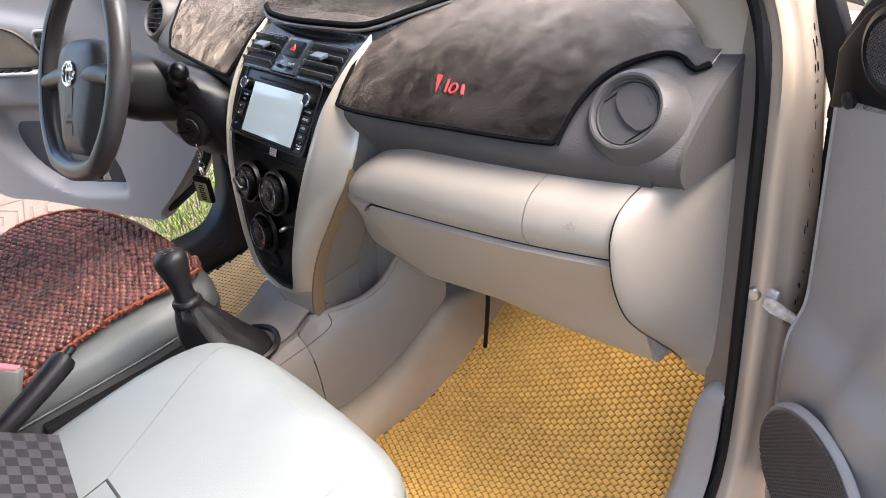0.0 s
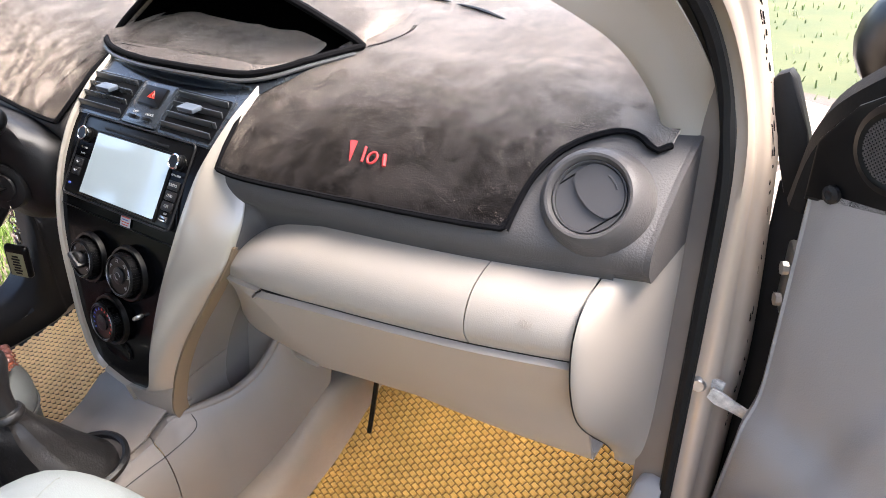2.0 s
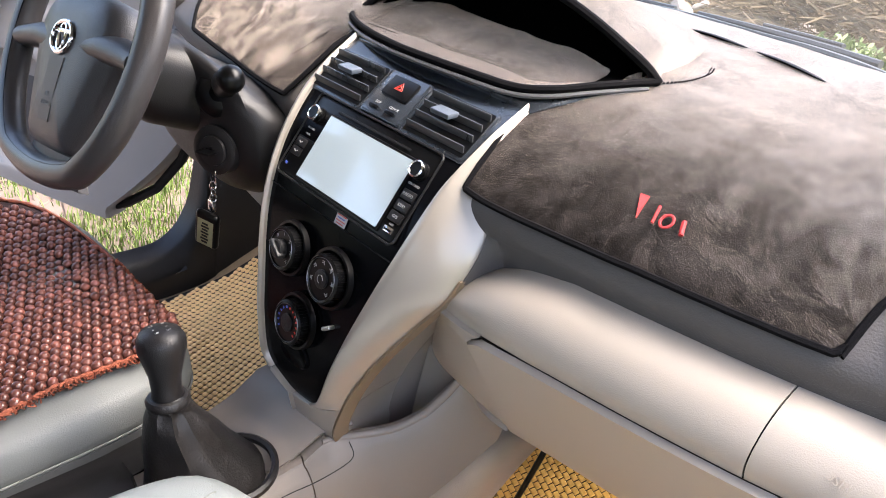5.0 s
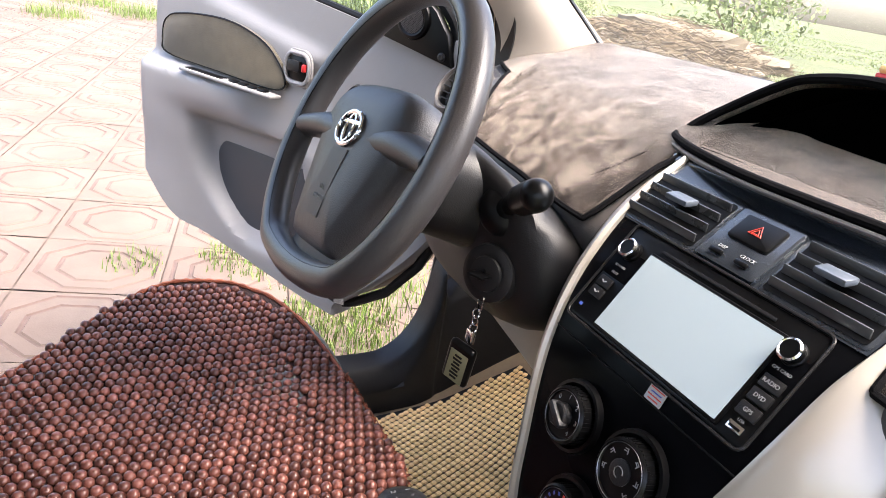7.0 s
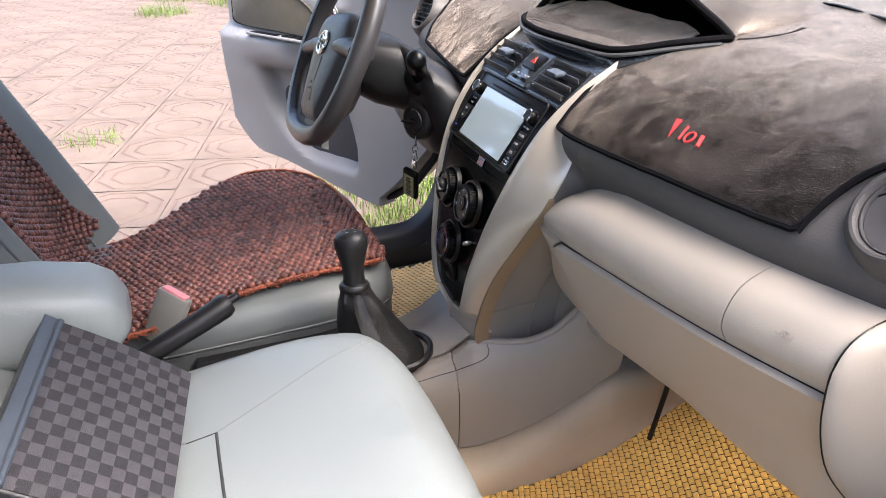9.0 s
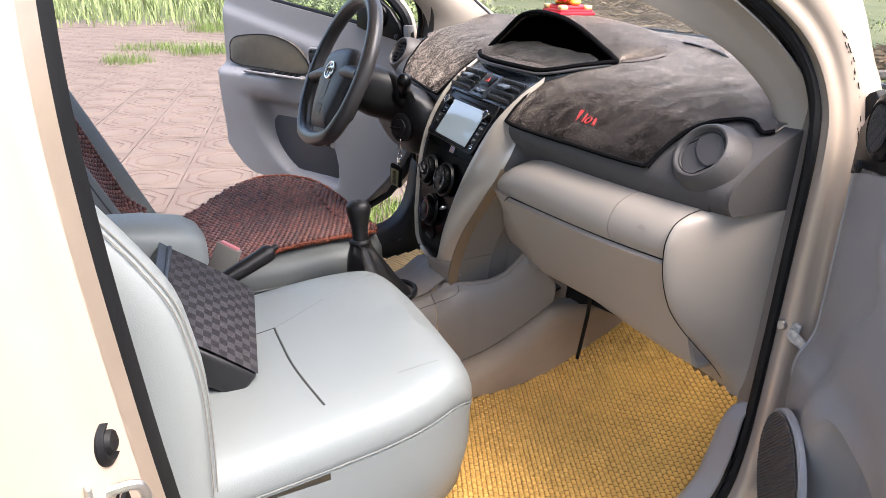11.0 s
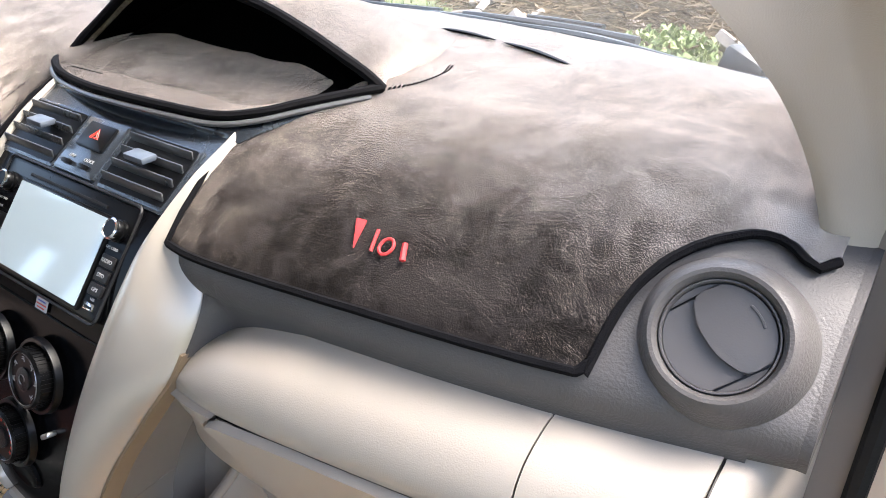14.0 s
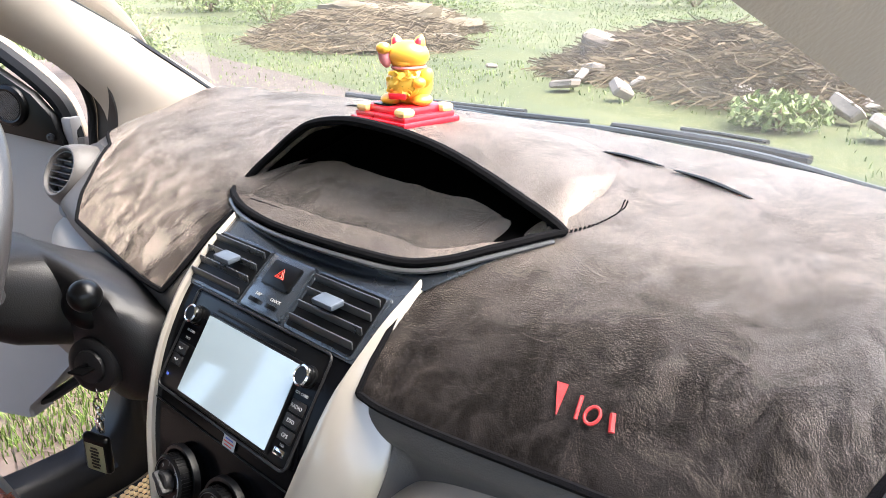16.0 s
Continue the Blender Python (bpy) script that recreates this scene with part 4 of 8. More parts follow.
# ---------------------------------------------------------------- seats
def seat_cushion(cx, hw, y0, y1, tops, parent, mat, side_mat, tilt, fr=0.42, drop=0.9, flank=None):
    """A padded cushion: loops from the base up to the crown."""
    def outline(k, grow):
        pts = []
        for i in range(64):
            a = 2 * math.pi * i / 64
            ca, sa = math.cos(a), math.sin(a)
            q_ = min(1, max(0, (1 - k) / 0.6))
            e = (fr if sa > 0 else 0.22) * (1 - q_) + 1.0 * q_
            px = math.copysign(abs(ca) ** e, ca)
            py = math.copysign(abs(sa) ** e, sa)
            x_, y_ = cx + px * (hw + grow) * k, (y0 + y1) / 2 + py * ((y1 - y0) / 2 + grow) * k
            pts.append((max(x_, cx + (flank(y_) - cx) * k) if flank else x_, y_))
        return pts
    ym = (y0 + y1) / 2

    def zt(y):
        return tops + tilt * (y - ym) - drop * max(0, y - (y1 - 0.09)) ** 2 / 0.09
    body = [[Vector((x, y, z)) for x, y in outline(1, g)] for g, z in ((-0.03, 0.40), (-0.012, 0.43), (0.0, 0.50), (0.0, tops - 0.075))]
    body += [[Vector((x, y, zt(y) - 0.062)) for x, y in outline(1, 0.002)]]
    body += [[Vector((x, y, zt(y) - 0.058)) for x, y in outline(1, -0.02)]]
    part("cushion_side", loft(body), side_mat, parent, "darker grey stitched side")
    top = [[Vector((x, y, zt(y) - 0.064)) for x, y in outline(1, -0.004)]]
    for k, dz in ((1.004, -0.056), (1.008, -0.046), (1.004, -0.03), (0.985, -0.016), (0.95, -0.007), (0.88, -0.001), (0.74, 0.0), (0.5, -0.004), (0.25, -0.006), (0.02, -0.006)):
        top.append([Vector((x, y, zt(y) + dz)) for x, y in outline(k, 0)])
    part("cushion_top", loft(top), mat, parent, "smooth grained leather")
    seam = [Vector((x, y, zt(y) - 0.057)) for x, y in outline(1.009, 0)]
    part("seam_piping", tube(seam, 0.0013, 6, closed=True), M_SEAM, parent)
    return outline, zt


def seat_back(cx, hw, yb, zb, h, lean, parent, mat, side_mat, bolster=0.05):
    """A reclined backrest with side bolsters."""
    m = Matrix.Translation((cx, yb, zb)) @ Matrix.Rotation(radians(lean), 4, 'X')
    half = [(0.0, 0.0), (0.25, 0.002), (0.45, 0.01), (0.58, 0.22), (0.70, 0.72), (0.80, 0.96), (0.88, 1.0), (0.95, 0.86), (0.99, 0.5), (1.0, 0.1)]
    loops = []
    for t in span(0, 1, 16):
        w = hw * (0.95 + 0.05 * math.sin(math.pi * t)) * (1 - 0.22 * max(0, t - 0.6) / 0.4)
        bl = bolster * (1 - 0.45 * t)
        lp = [(-x * w, 0.03 + bl * y) for x, y in reversed(half)] + [(x * w, 0.03 + bl * y) for x, y in half[1:]]
        lp += [(w, -0.03), (w * 0.93, -0.055), (0, -0.06), (-w * 0.93, -0.055), (-w, -0.03)]
        loops.append([m @ p for p in curve([(x, y, t * h) for x, y in lp], 72, closed=True)])
    c = sum((p for p in loops[16]), Vector()) / 72
    for k, dz in ((0.9, 0.02), (0.6, 0.032), (0.1, 0.036)):
        loops.append([c + (p - c) * k + m.to_3x3() @ Vector((0, 0, dz)) for p in loops[16]])
    part("backrest", loft(loops), mat, parent, "padded leather backrest")
    for s in (-1, 1):
        for kx, ky in ((0.96, 0.82), (0.60, 0.30)):
            pts = []
            for t in span(0.0, 0.95, 24):
                w = hw * (0.95 + 0.05 * math.sin(math.pi * t)) * (1 - 0.22 * max(0, t - 0.6) / 0.4)
                pts.append(m @ Vector((s * w * kx, 0.031 + bolster * (1 - 0.45 * t) * ky, t * h)))
            part("back_seam", tube(pts, 0.002, 6), side_mat, parent)


pseat = thing("car_seat", "pale grey leather front passenger seat with stitched seams", "car seat", (0.28, -0.42, 0.40))
P_OUT, P_Z = seat_cushion(0.277, 0.246, -0.70, -0.158, 0.630, pseat, M_LEATHER, M_LEATHER, 0.16, 0.64)
seat_back(0.277, 0.235, -0.668, 0.56, 0.62, 23, pseat, M_LEATHER, M_LEATHER_D, 0.04)


def side_bolster(parent, cx, s, mat):
    path = [(-0.630, 0.50), (-0.624, 0.58), (-0.620, 0.66), (-0.620, 0.74), (-0.632, 0.82), (-0.660, 0.88), (-0.705, 0.95), (-0.755, 1.03), (-0.80, 1.11)]
    lo_, st1, st2 = [], [], []
    for k, p in enumerate(curve([(cx, y, z) for y, z in path], 26)):
        t = k / 25
        w, d = 0.050 - 0.012 * t, 0.056 - 0.018 * t
        lean = Vector((0, 0.93, 0.36)) if t > 0.4 else Vector((0, 1, 0.1))
        lp_ = []
        for i in range(28):
            a = 2 * math.pi * i / 28
            ca, sa = math.cos(a), math.sin(a)
            lp_.append(p + Vector((math.copysign(abs(ca) ** 0.75, ca) * w, 0, 0)) + lean * (math.copysign(abs(sa) ** 0.75, sa) * d))
        lo_.append(lp_)
        st1.append(p + Vector((s * w * 0.80, 0, 0)) + lean * (d * 0.845))
        st2.append(p + Vector((s * w * 0.62, 0, 0)) + lean * (d * 0.945))
    part("side_bolster", loft(lo_), mat, parent, "rounded stitched bolster")
    for st in (st1, st2):
        part("bolster_seam", tube(st, 0.0010, 5), M_TAUPEB, parent)


side_bolster(pseat, 0.492, 1, M_LEATHER)
dseat = thing("car_seat", "grey leather driver seat under a wooden bead cover", "car seat", (-0.35, -0.4, 0.40))
# the outer flank of the cushion tapers towards the backrest
MAT_L = spl([-0.64, -0.58, -0.49, -0.42, -0.35, -0.31, -0.25, -0.20, -0.16, -0.145, -0.134], [-0.43, -0.44, -0.51, -0.59, -0.648, -0.660, -0.650, -0.613, -0.54, -0.47, -0.38])
D_OUT, D_Z = seat_cushion(-0.374, 0.278, -0.68, -0.112, 0.622, dseat, M_LEATHER_D, M_SEATBASE, 0.05, 0.42, 0.22, lambda y: MAT_L(y) - 0.012 if y < -0.2 else -0.70)
seat_back(-0.350, 0.25, -0.668, 0.56, 0.62, 23, dseat, M_LEATHER_D, M_SEATBASE, 0.06)

M_RIM = material("worn_grey_rim", (0.044, 0.040, 0.040), 0.36, vary=0.12, scale=16, bump=0.3, bscale=600)
M_HUB = material("grey_airbag_plastic", (0.038, 0.036, 0.038), 0.42, vary=0.08, scale=22, bump=0.5, bscale=700)
# ---------------------------------------------------------------- steering wheel
WM = frame_m((-0.354, -0.166, 0.962), (0, -math.cos(radians(25)), math.sin(radians(25))), (0, 0, 1)) @ Matrix.Rotation(radians(9), 4, 'Z')
HM = WM @ Matrix.Translation((0.005, 0, -0.0125))
wheel = thing("steering_wheel", "worn dark grey three-spoke steering wheel", "steering wheel", (-0.358, -0.164, 0.962))
ring = []
for i in range(72):
    a = 2 * math.pi * i / 72
    r = 0.177
    x, y = r * math.cos(a), r * math.sin(a)
    if y < -0.146:
        y = -0.146 + (y + 0.146) * 0.45
    ring.append(WM @ Vector((x, y, 0)))
part("rim", tube(ring, 0.0172, 14, closed=True), M_RIM, wheel, "smooth worn grey rim")
seamline = [p + (WM @ Vector((0, 0, 0)) - p).normalized() * 0.0098 + (WM.to_3x3() @ Vector((0, 0, 1))) * 0.0140 for p in ring]
part("rim_seam", tube(seamline, 0.0007, 5, closed=True), M_BLACK, wheel)
hub = [(0.0, 0.055), (0.045, 0.052), (0.066, 0.038), (0.07, 0.01), (0.058, -0.03), (0.042, -0.075), (0.03, -0.088), (-0.03, -0.088), (-0.042, -0.075), (-0.058, -0.03), (-0.07, 0.01), (-0.066, 0.038), (-0.045, 0.052)]
hub = [(x * 1.42, y * 1.34 - 0.012) for x, y in hub]
hubc = [(p.x, p.y) for p in curve([(x, y, 0) for x, y in hub], 52, closed=True)]
lo = [[HM @ Vector((x * k, y * k - 0.003, h)) for x, y in hubc] for k, h in ((0.7, -0.045), (1.0, -0.02), (1.02, 0.004), (0.96, 0.018), (0.85, 0.025), (0.55, 0.030), (0.05, 0.031))]
part("airbag_cover", loft(lo), M_HUB, wheel, "dark grey airbag cover")
for s in (-1, 1):
    pts = [(s * 0.05, -0.002, 0.004), (s * 0.09, 0.0, 0.008), (s * 0.13, -0.003, 0.008), (s * 0.166, -0.008, 0.010)]
    part("spoke", tube([HM @ p for p in curve(pts, 10)], lambda t: 0.027 - 0.006 * t, 14, flat=0.7), M_HUB, wheel)
rows = [[WM @ Vector((x * (0.046 + 0.040 * t * t), -0.070 - 0.098 * t, 0.012 - 0.016 * t - 0.010 * x * x)) for x in span(-1, 1, 8)] for t in span(0, 1, 8)]
part("lower_spoke", sheet(rows, 0.014), M_HUB, wheel, "broad flat lower spoke")
ov = [HM @ Vector((0.027 * math.cos(a), 0.019 * math.sin(a) - 0.001, 0.0325)) for a in [k * 2 * math.pi / 40 for k in range(40)]]
part("emblem", tube(ov, 0.0028, 8, closed=True), M_CHROME, wheel, "plain chrome oval emblem")

# column shroud, ignition and stalk
col = thing("steering_column", "dark grey plastic steering column shroud", "steering column", (-0.34, -0.05, 0.90))
cl = []
for cx, cy, cz, wx, wz in ((-0.352, -0.150, 0.942, 0.050, 0.040), (-0.350, -0.140, 0.936, 0.078, 0.055), (-0.345, -0.115, 0.928, 0.086, 0.062), (-0.338, -0.066, 0.916, 0.092, 0.064), (-0.334, -0.062, 0.912, 0.098, 0.066),
                           (-0.326, -0.050, 0.892, 0.126, 0.082), (-0.318, -0.036, 0.874, 0.148, 0.089), (-0.315, -0.018, 0.866, 0.158, 0.086), (-0.315, 0.005, 0.858, 0.161, 0.079), (-0.315, 0.04, 0.848, 0.161, 0.072), (-0.315, 0.12, 0.842, 0.160, 0.070)):
    lp = []
    for i in range(36):
        a = 2 * math.pi * i / 36
        ca, sa = math.cos(a), math.sin(a)
        lp.append(Vector((cx + math.copysign(abs(ca) ** 0.7, ca) * wx, cy - 0.12 * sa * wz, cz + math.copysign(abs(sa) ** 0.7, sa) * wz)))
    cl.append(lp)
part("shroud", loft(cl), M_DARK, col)

# ---------------------------------------------------------------- gear lever
M_BOOT = material("creased_black_leather", (0.009, 0.0082, 0.0082), 0.45, spec=0.45, vary=0.3, scale=40, bump=0.6, bscale=350)
gear = thing("gear_lever", "black gear lever with a worn grey knob and leather boot", "gear lever", (-0.01, -0.2, 0.58))
loops = []
for z, r, cx, cy in ((0.553, 0.066, 0.0, -0.188), (0.568, 0.061, 0.0, -0.190), (0.582, 0.055, -0.003, -0.195), (0.602, 0.047, -0.006, -0.203), (0.628, 0.038, -0.008, -0.211), (0.652, 0.029, -0.009, -0.218), (0.668, 0.0225, -0.010, -0.221), (0.676, 0.020, -0.010, -0.222)):
    loops.append([Vector((cx + (r + min(0.09 * r, 0.0045) * math.sin(4 * a + z * 25) + 0.0012 * math.sin(9 * a - z * 40) + 0.002 * math.sin(11 * a)) * math.cos(a), cy + (r * 1.05) * math.sin(a), z)) for a in [k * 2 * math.pi / 32 for k in range(32)]])
part("boot", loft([loops[0]] + [[loops[k][i].lerp(loops[k + 1][i], t) + Vector((0.0008 * math.sin(2.6 * (k + t) + i * 0.7), 0.0008 * math.cos(2.1 * (k + t) + i * 0.6), 0)) for i in range(32)] for k in range(len(loops) - 1) for t in (0.25, 0.5, 0.75, 1.0)]), M_BOOT, gear, "creased black leather boot")
km = frame_m((-0.012, -0.222, 0.68), (-0.12, 0.0, 1), (0, 1, 0))
part("knob", lathe([(0.0, 0.0), (0.0155, 0.0), (0.0165, 0.004), (0.0155, 0.012), (0.0165, 0.028), (0.021, 0.046), (0.0245, 0.060), (0.0245, 0.070), (0.020, 0.078), (0.010, 0.082), (0.0, 0.083)], km, 28), M_DARK, gear, "smooth dark grey knob")
part("collar", lathe([(0.0195, -0.006), (0.0225, -0.003), (0.023, 0.002), (0.0205, 0.006), (0.017, 0.007)], km @ Matrix.Translation((0, 0, -0.004)), 28), M_BOOT, gear, "ribbed leather collar")
part("boot_ring", lathe([(0.052, -0.004), (0.052, 0.002), (0.048, 0.005), (0.044, 0.003), (0.044, -0.004)], frame_m((0.018, -0.165, 0.570), (0.02, -0.1, 1), (0, 1, 0)), 36), M_DARK, gear)
# near-black that puts the hood's deep inner shade into the colour
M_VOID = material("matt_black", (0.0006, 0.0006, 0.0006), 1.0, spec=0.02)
M_DOOR = material("grey_door_plastic", (0.262, 0.250, 0.245), 0.40, vary=0.05, scale=14, bump=0.35, bscale=700)
M_FABRIC = material("olive_brown_fabric", (0.108, 0.090, 0.060), 0.95, vary=0.25, scale=30, bump=0.6, bscale=500, sheen=0.3)
M_LINER = material("dark_pocket_plastic", (0.045, 0.045, 0.050), 0.5, vary=0.1, scale=20, bump=0.3)
M_LOCK = material("red_lock_plastic", (0.6, 0.03, 0.03), 0.4)
M_YELLOW = material("yellow_paper", (0.75, 0.6, 0.03), 0.7)
M_PANE = glass_material("door_glass", (0.55, 0.60, 0.56), 1.3)
# ---------------------------------------------------------------- suede dash cover
cover = thing("dash_cover", "brown suede dashboard cover edged with black piping", "dash cover", (0, 0.25, 1.0))
ARCH = spl([0.4855, 0.4868, 0.489, 0.4965, 0.508, 0.525, 0.545, 0.560, 0.576, 0.586, 0.592], [0.929, 0.950, 0.968, 0.985, 0.998, 1.007, 1.011, 1.009, 1.001, 0.998, 1.002])


def foot_z(x):
    """Height of the cover's lower edge along the dashboard."""
    s = x if x > 0 else -x / STRETCH
    if x < 0:
        if s < 0.128:
            return 1.0125
        if s < 0.145:
            return 1.0125 - (s - 0.128) / 0.017 * 0.110
        if s < 0.24:
            return 0.9025 + 0.0115 * ((s - 0.145) / 0.095) ** 1.3
        if s < 0.40:
            return 0.914 + 0.006 * (s - 0.24) / 0.16
        return 0.920 + 0.0835 * min(1, (s - 0.40) / 0.11)
    if s < 0.137:
        return 1.0125
    if s < 0.147:
        return 1.0125 - (s - 0.137) / 0.01 * 0.078
    if s < 0.17:
        return 0.9345 - 0.002 * (s - 0.147) / 0.023
    if s < 0.4855:
        return 0.9325 - 0.004 * (s - 0.17) / 0.32 + 0.013 * (1 - math.sqrt(max(0, 1 - (max(0, s - 0.4725) / 0.0131) ** 2)))
    return 0.929 + (ARCH(s) - 0.929) * 0.91


def foot_u(x):
    z = foot_z(x)
    lo_, hi_ = 0.5, 0.86
    if dash_pt(x, lo_).z <= z:
        return 0.5 - min(0.2, (z - dash_pt(x, lo_).z) * 6)
    for _ in range(24):
        m_ = (lo_ + hi_) / 2
        if dash_pt(x, m_).z > z:
            lo_ = m_
        else:
            hi_ = m_
    return (lo_ + hi_) / 2


xs = sorted(set([-0.716 + i * 1.308 / 150 for i in range(151)] + [0.1365, 0.1372, 0.1395, 0.142, 0.1445, 0.1468, 0.1475, 0.1485, 0.474, 0.476, 0.478, 0.480, 0.482, 0.4835, 0.4845, 0.4852, 0.4856, 0.4862, 0.4868, 0.4878, 0.489, 0.491, 0.4935, 0.4965, 0.501, -0.1538, -0.1736]))
rows, edge = [], []
for x in xs:
    uf = foot_u(x)
    row = []
    for k in range(49):
        u = 0.03 + (uf - 0.03) * k / 48
        p = dash_pt(x, u, 0.006)
        w = 0.0016 * noise.noise(p * 14) + 0.0009 * noise.noise(p * 45)
        row.append(p + Vector((0, -w, w)))
    rows.append(row)
    edge.append(row[-1])
part("cloth", sheet(rows, -0.0035), M_SUEDE, cover, "brushed brown suede with a light nap")
part("edge_piping", tube(edge, 0.0034, 6), M_PIPING, cover, "black woven edge binding")

# hood over the instruments
RIM = curve([(-0.212, 0.142, 1.018), (-0.195, 0.155, 1.040), (-0.168, 0.165, 1.063), (-0.135, 0.169, 1.086), (-0.10, 0.17, 1.103), (-0.04, 0.17, 1.113), (0.02, 0.17, 1.112), (0.06, 0.17, 1.108), (0.10, 0.171, 1.100), (0.143, 0.173, 1.086), (0.18, 0.177, 1.070), (0.203, 0.185, 1.056), (0.215, 0.193, 1.043)], 49)
LIP = curve([(-0.212, 0.142, 1.018), (-0.19, 0.118, 1.018), (-0.13, 0.092, 1.018), (-0.06, 0.079, 1.018), (0.0, 0.077, 1.019), (0.065, 0.080, 1.020), (0.12, 0.090, 1.020), (0.155, 0.106, 1.026), (0.18, 0.135, 1.034), (0.205, 0.175, 1.041), (0.215, 0.193, 1.043)], 49)
rows, inside = [], []
for i, p in enumerate(RIM):
    t = i / 48
    yb = 0.47 - 0.20 * abs(2 * t - 1) ** 2
    xb = p.x * 0.9
    base = Vector((xb, yb, dash_pt(xb, 0.5 - (yb - 0.19 - d_off(xb)) / max(0.05, screen_y(xb) - 0.19 - d_off(xb)) * 0.5, 0.004).z))
    c1 = p + Vector((0, 0.11 * math.sin(math.pi * t) + 0.02, 0.004))
    c2 = base + Vector((0, -0.09, 0.022 * math.sin(math.pi * t)))
    rows.append([p * (1 - s) ** 3 + c1 * 3 * s * (1 - s) ** 2 + c2 * 3 * s * s * (1 - s) + base * s ** 3 for s in span(0, 1, 14)])
    c = Vector((0, 0.25, 1.04))
    inside.append([q + (c - q) * 0.05 + Vector((0, 0, -0.004)) for q in rows[-1]])
part("hood", sheet(rows), M_SUEDE, cover, "suede-covered instrument hood")
# lining coloured almost black so the hollow reads as full shade
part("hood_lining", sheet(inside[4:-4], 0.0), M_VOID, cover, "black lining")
# the shelf of cloth inside the hood and a black sheet for the shade behind
rows, wall = [], []
for i, (p, r_) in enumerate(zip(LIP, RIM)):
    q = Vector((p.x * 0.93, max(p.y + 0.004, 0.172 - 0.05 * p.x - 0.25 * max(0, abs(p.x) - 0.15)), 1.020 + 0.016 * min(1, max(0, (p.x - 0.10) / 0.09)) ** 1.5))
    rows.append([p + (q - p) * s + Vector((0, 0, 0.003 * math.sin(math.pi * s))) for s in span(0, 1, 10)])
    top = r_ + Vector((-0.02 * r_.x / 0.2, 0.002 + 0.10 * math.sin(math.pi * i / 48), -0.008))
    wall.append([q + Vector((0, -0.002, 0)) + (top - q) * s + Vector((0, 0.03 * math.sin(math.pi * s), 0)) for s in span(0, 1, 8)])
part("hood_shelf", sheet(rows, 0.004), M_SUEDE, cover)
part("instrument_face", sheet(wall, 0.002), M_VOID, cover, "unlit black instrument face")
rows = []
for i in range(3, 46):
    p = LIP[i]
    x_ = max(-0.150, min(0.150, p.x * 0.86))
    a_ = on_stack(x_, 1.004, 0.0006)
    e_ = p + Vector((0, 0.0, -0.006))
    rows.append([a_.lerp(e_, s) + Vector((0, -0.004, 0.0)) * math.sin(math.pi * s) for s in span(0, 1, 6)])
part("fascia_top", sheet(rows, 0.002), M_FASCIA, stack, "smooth blue-black upper fascia")
part("lip_trim", tube([p + Vector((0, -0.0055, -0.0045)) for p in LIP[2:-2]], 0.0026, 8), M_LIPTRIM, stack, "thin grey trim under the hood")
part("hood_piping", tube(RIM, 0.0050, 8), M_PIPING, cover)
part("lip_piping", tube([p + Vector((0, -0.001, 0.002)) for p in LIP], 0.0042, 8), M_PIPING, cover)

# ---------------------------------------------------------------- doors
def sg(v, w):
    """A soft step."""
    return 1 / (1 + math.exp(max(-40, min(40, -v / w))))


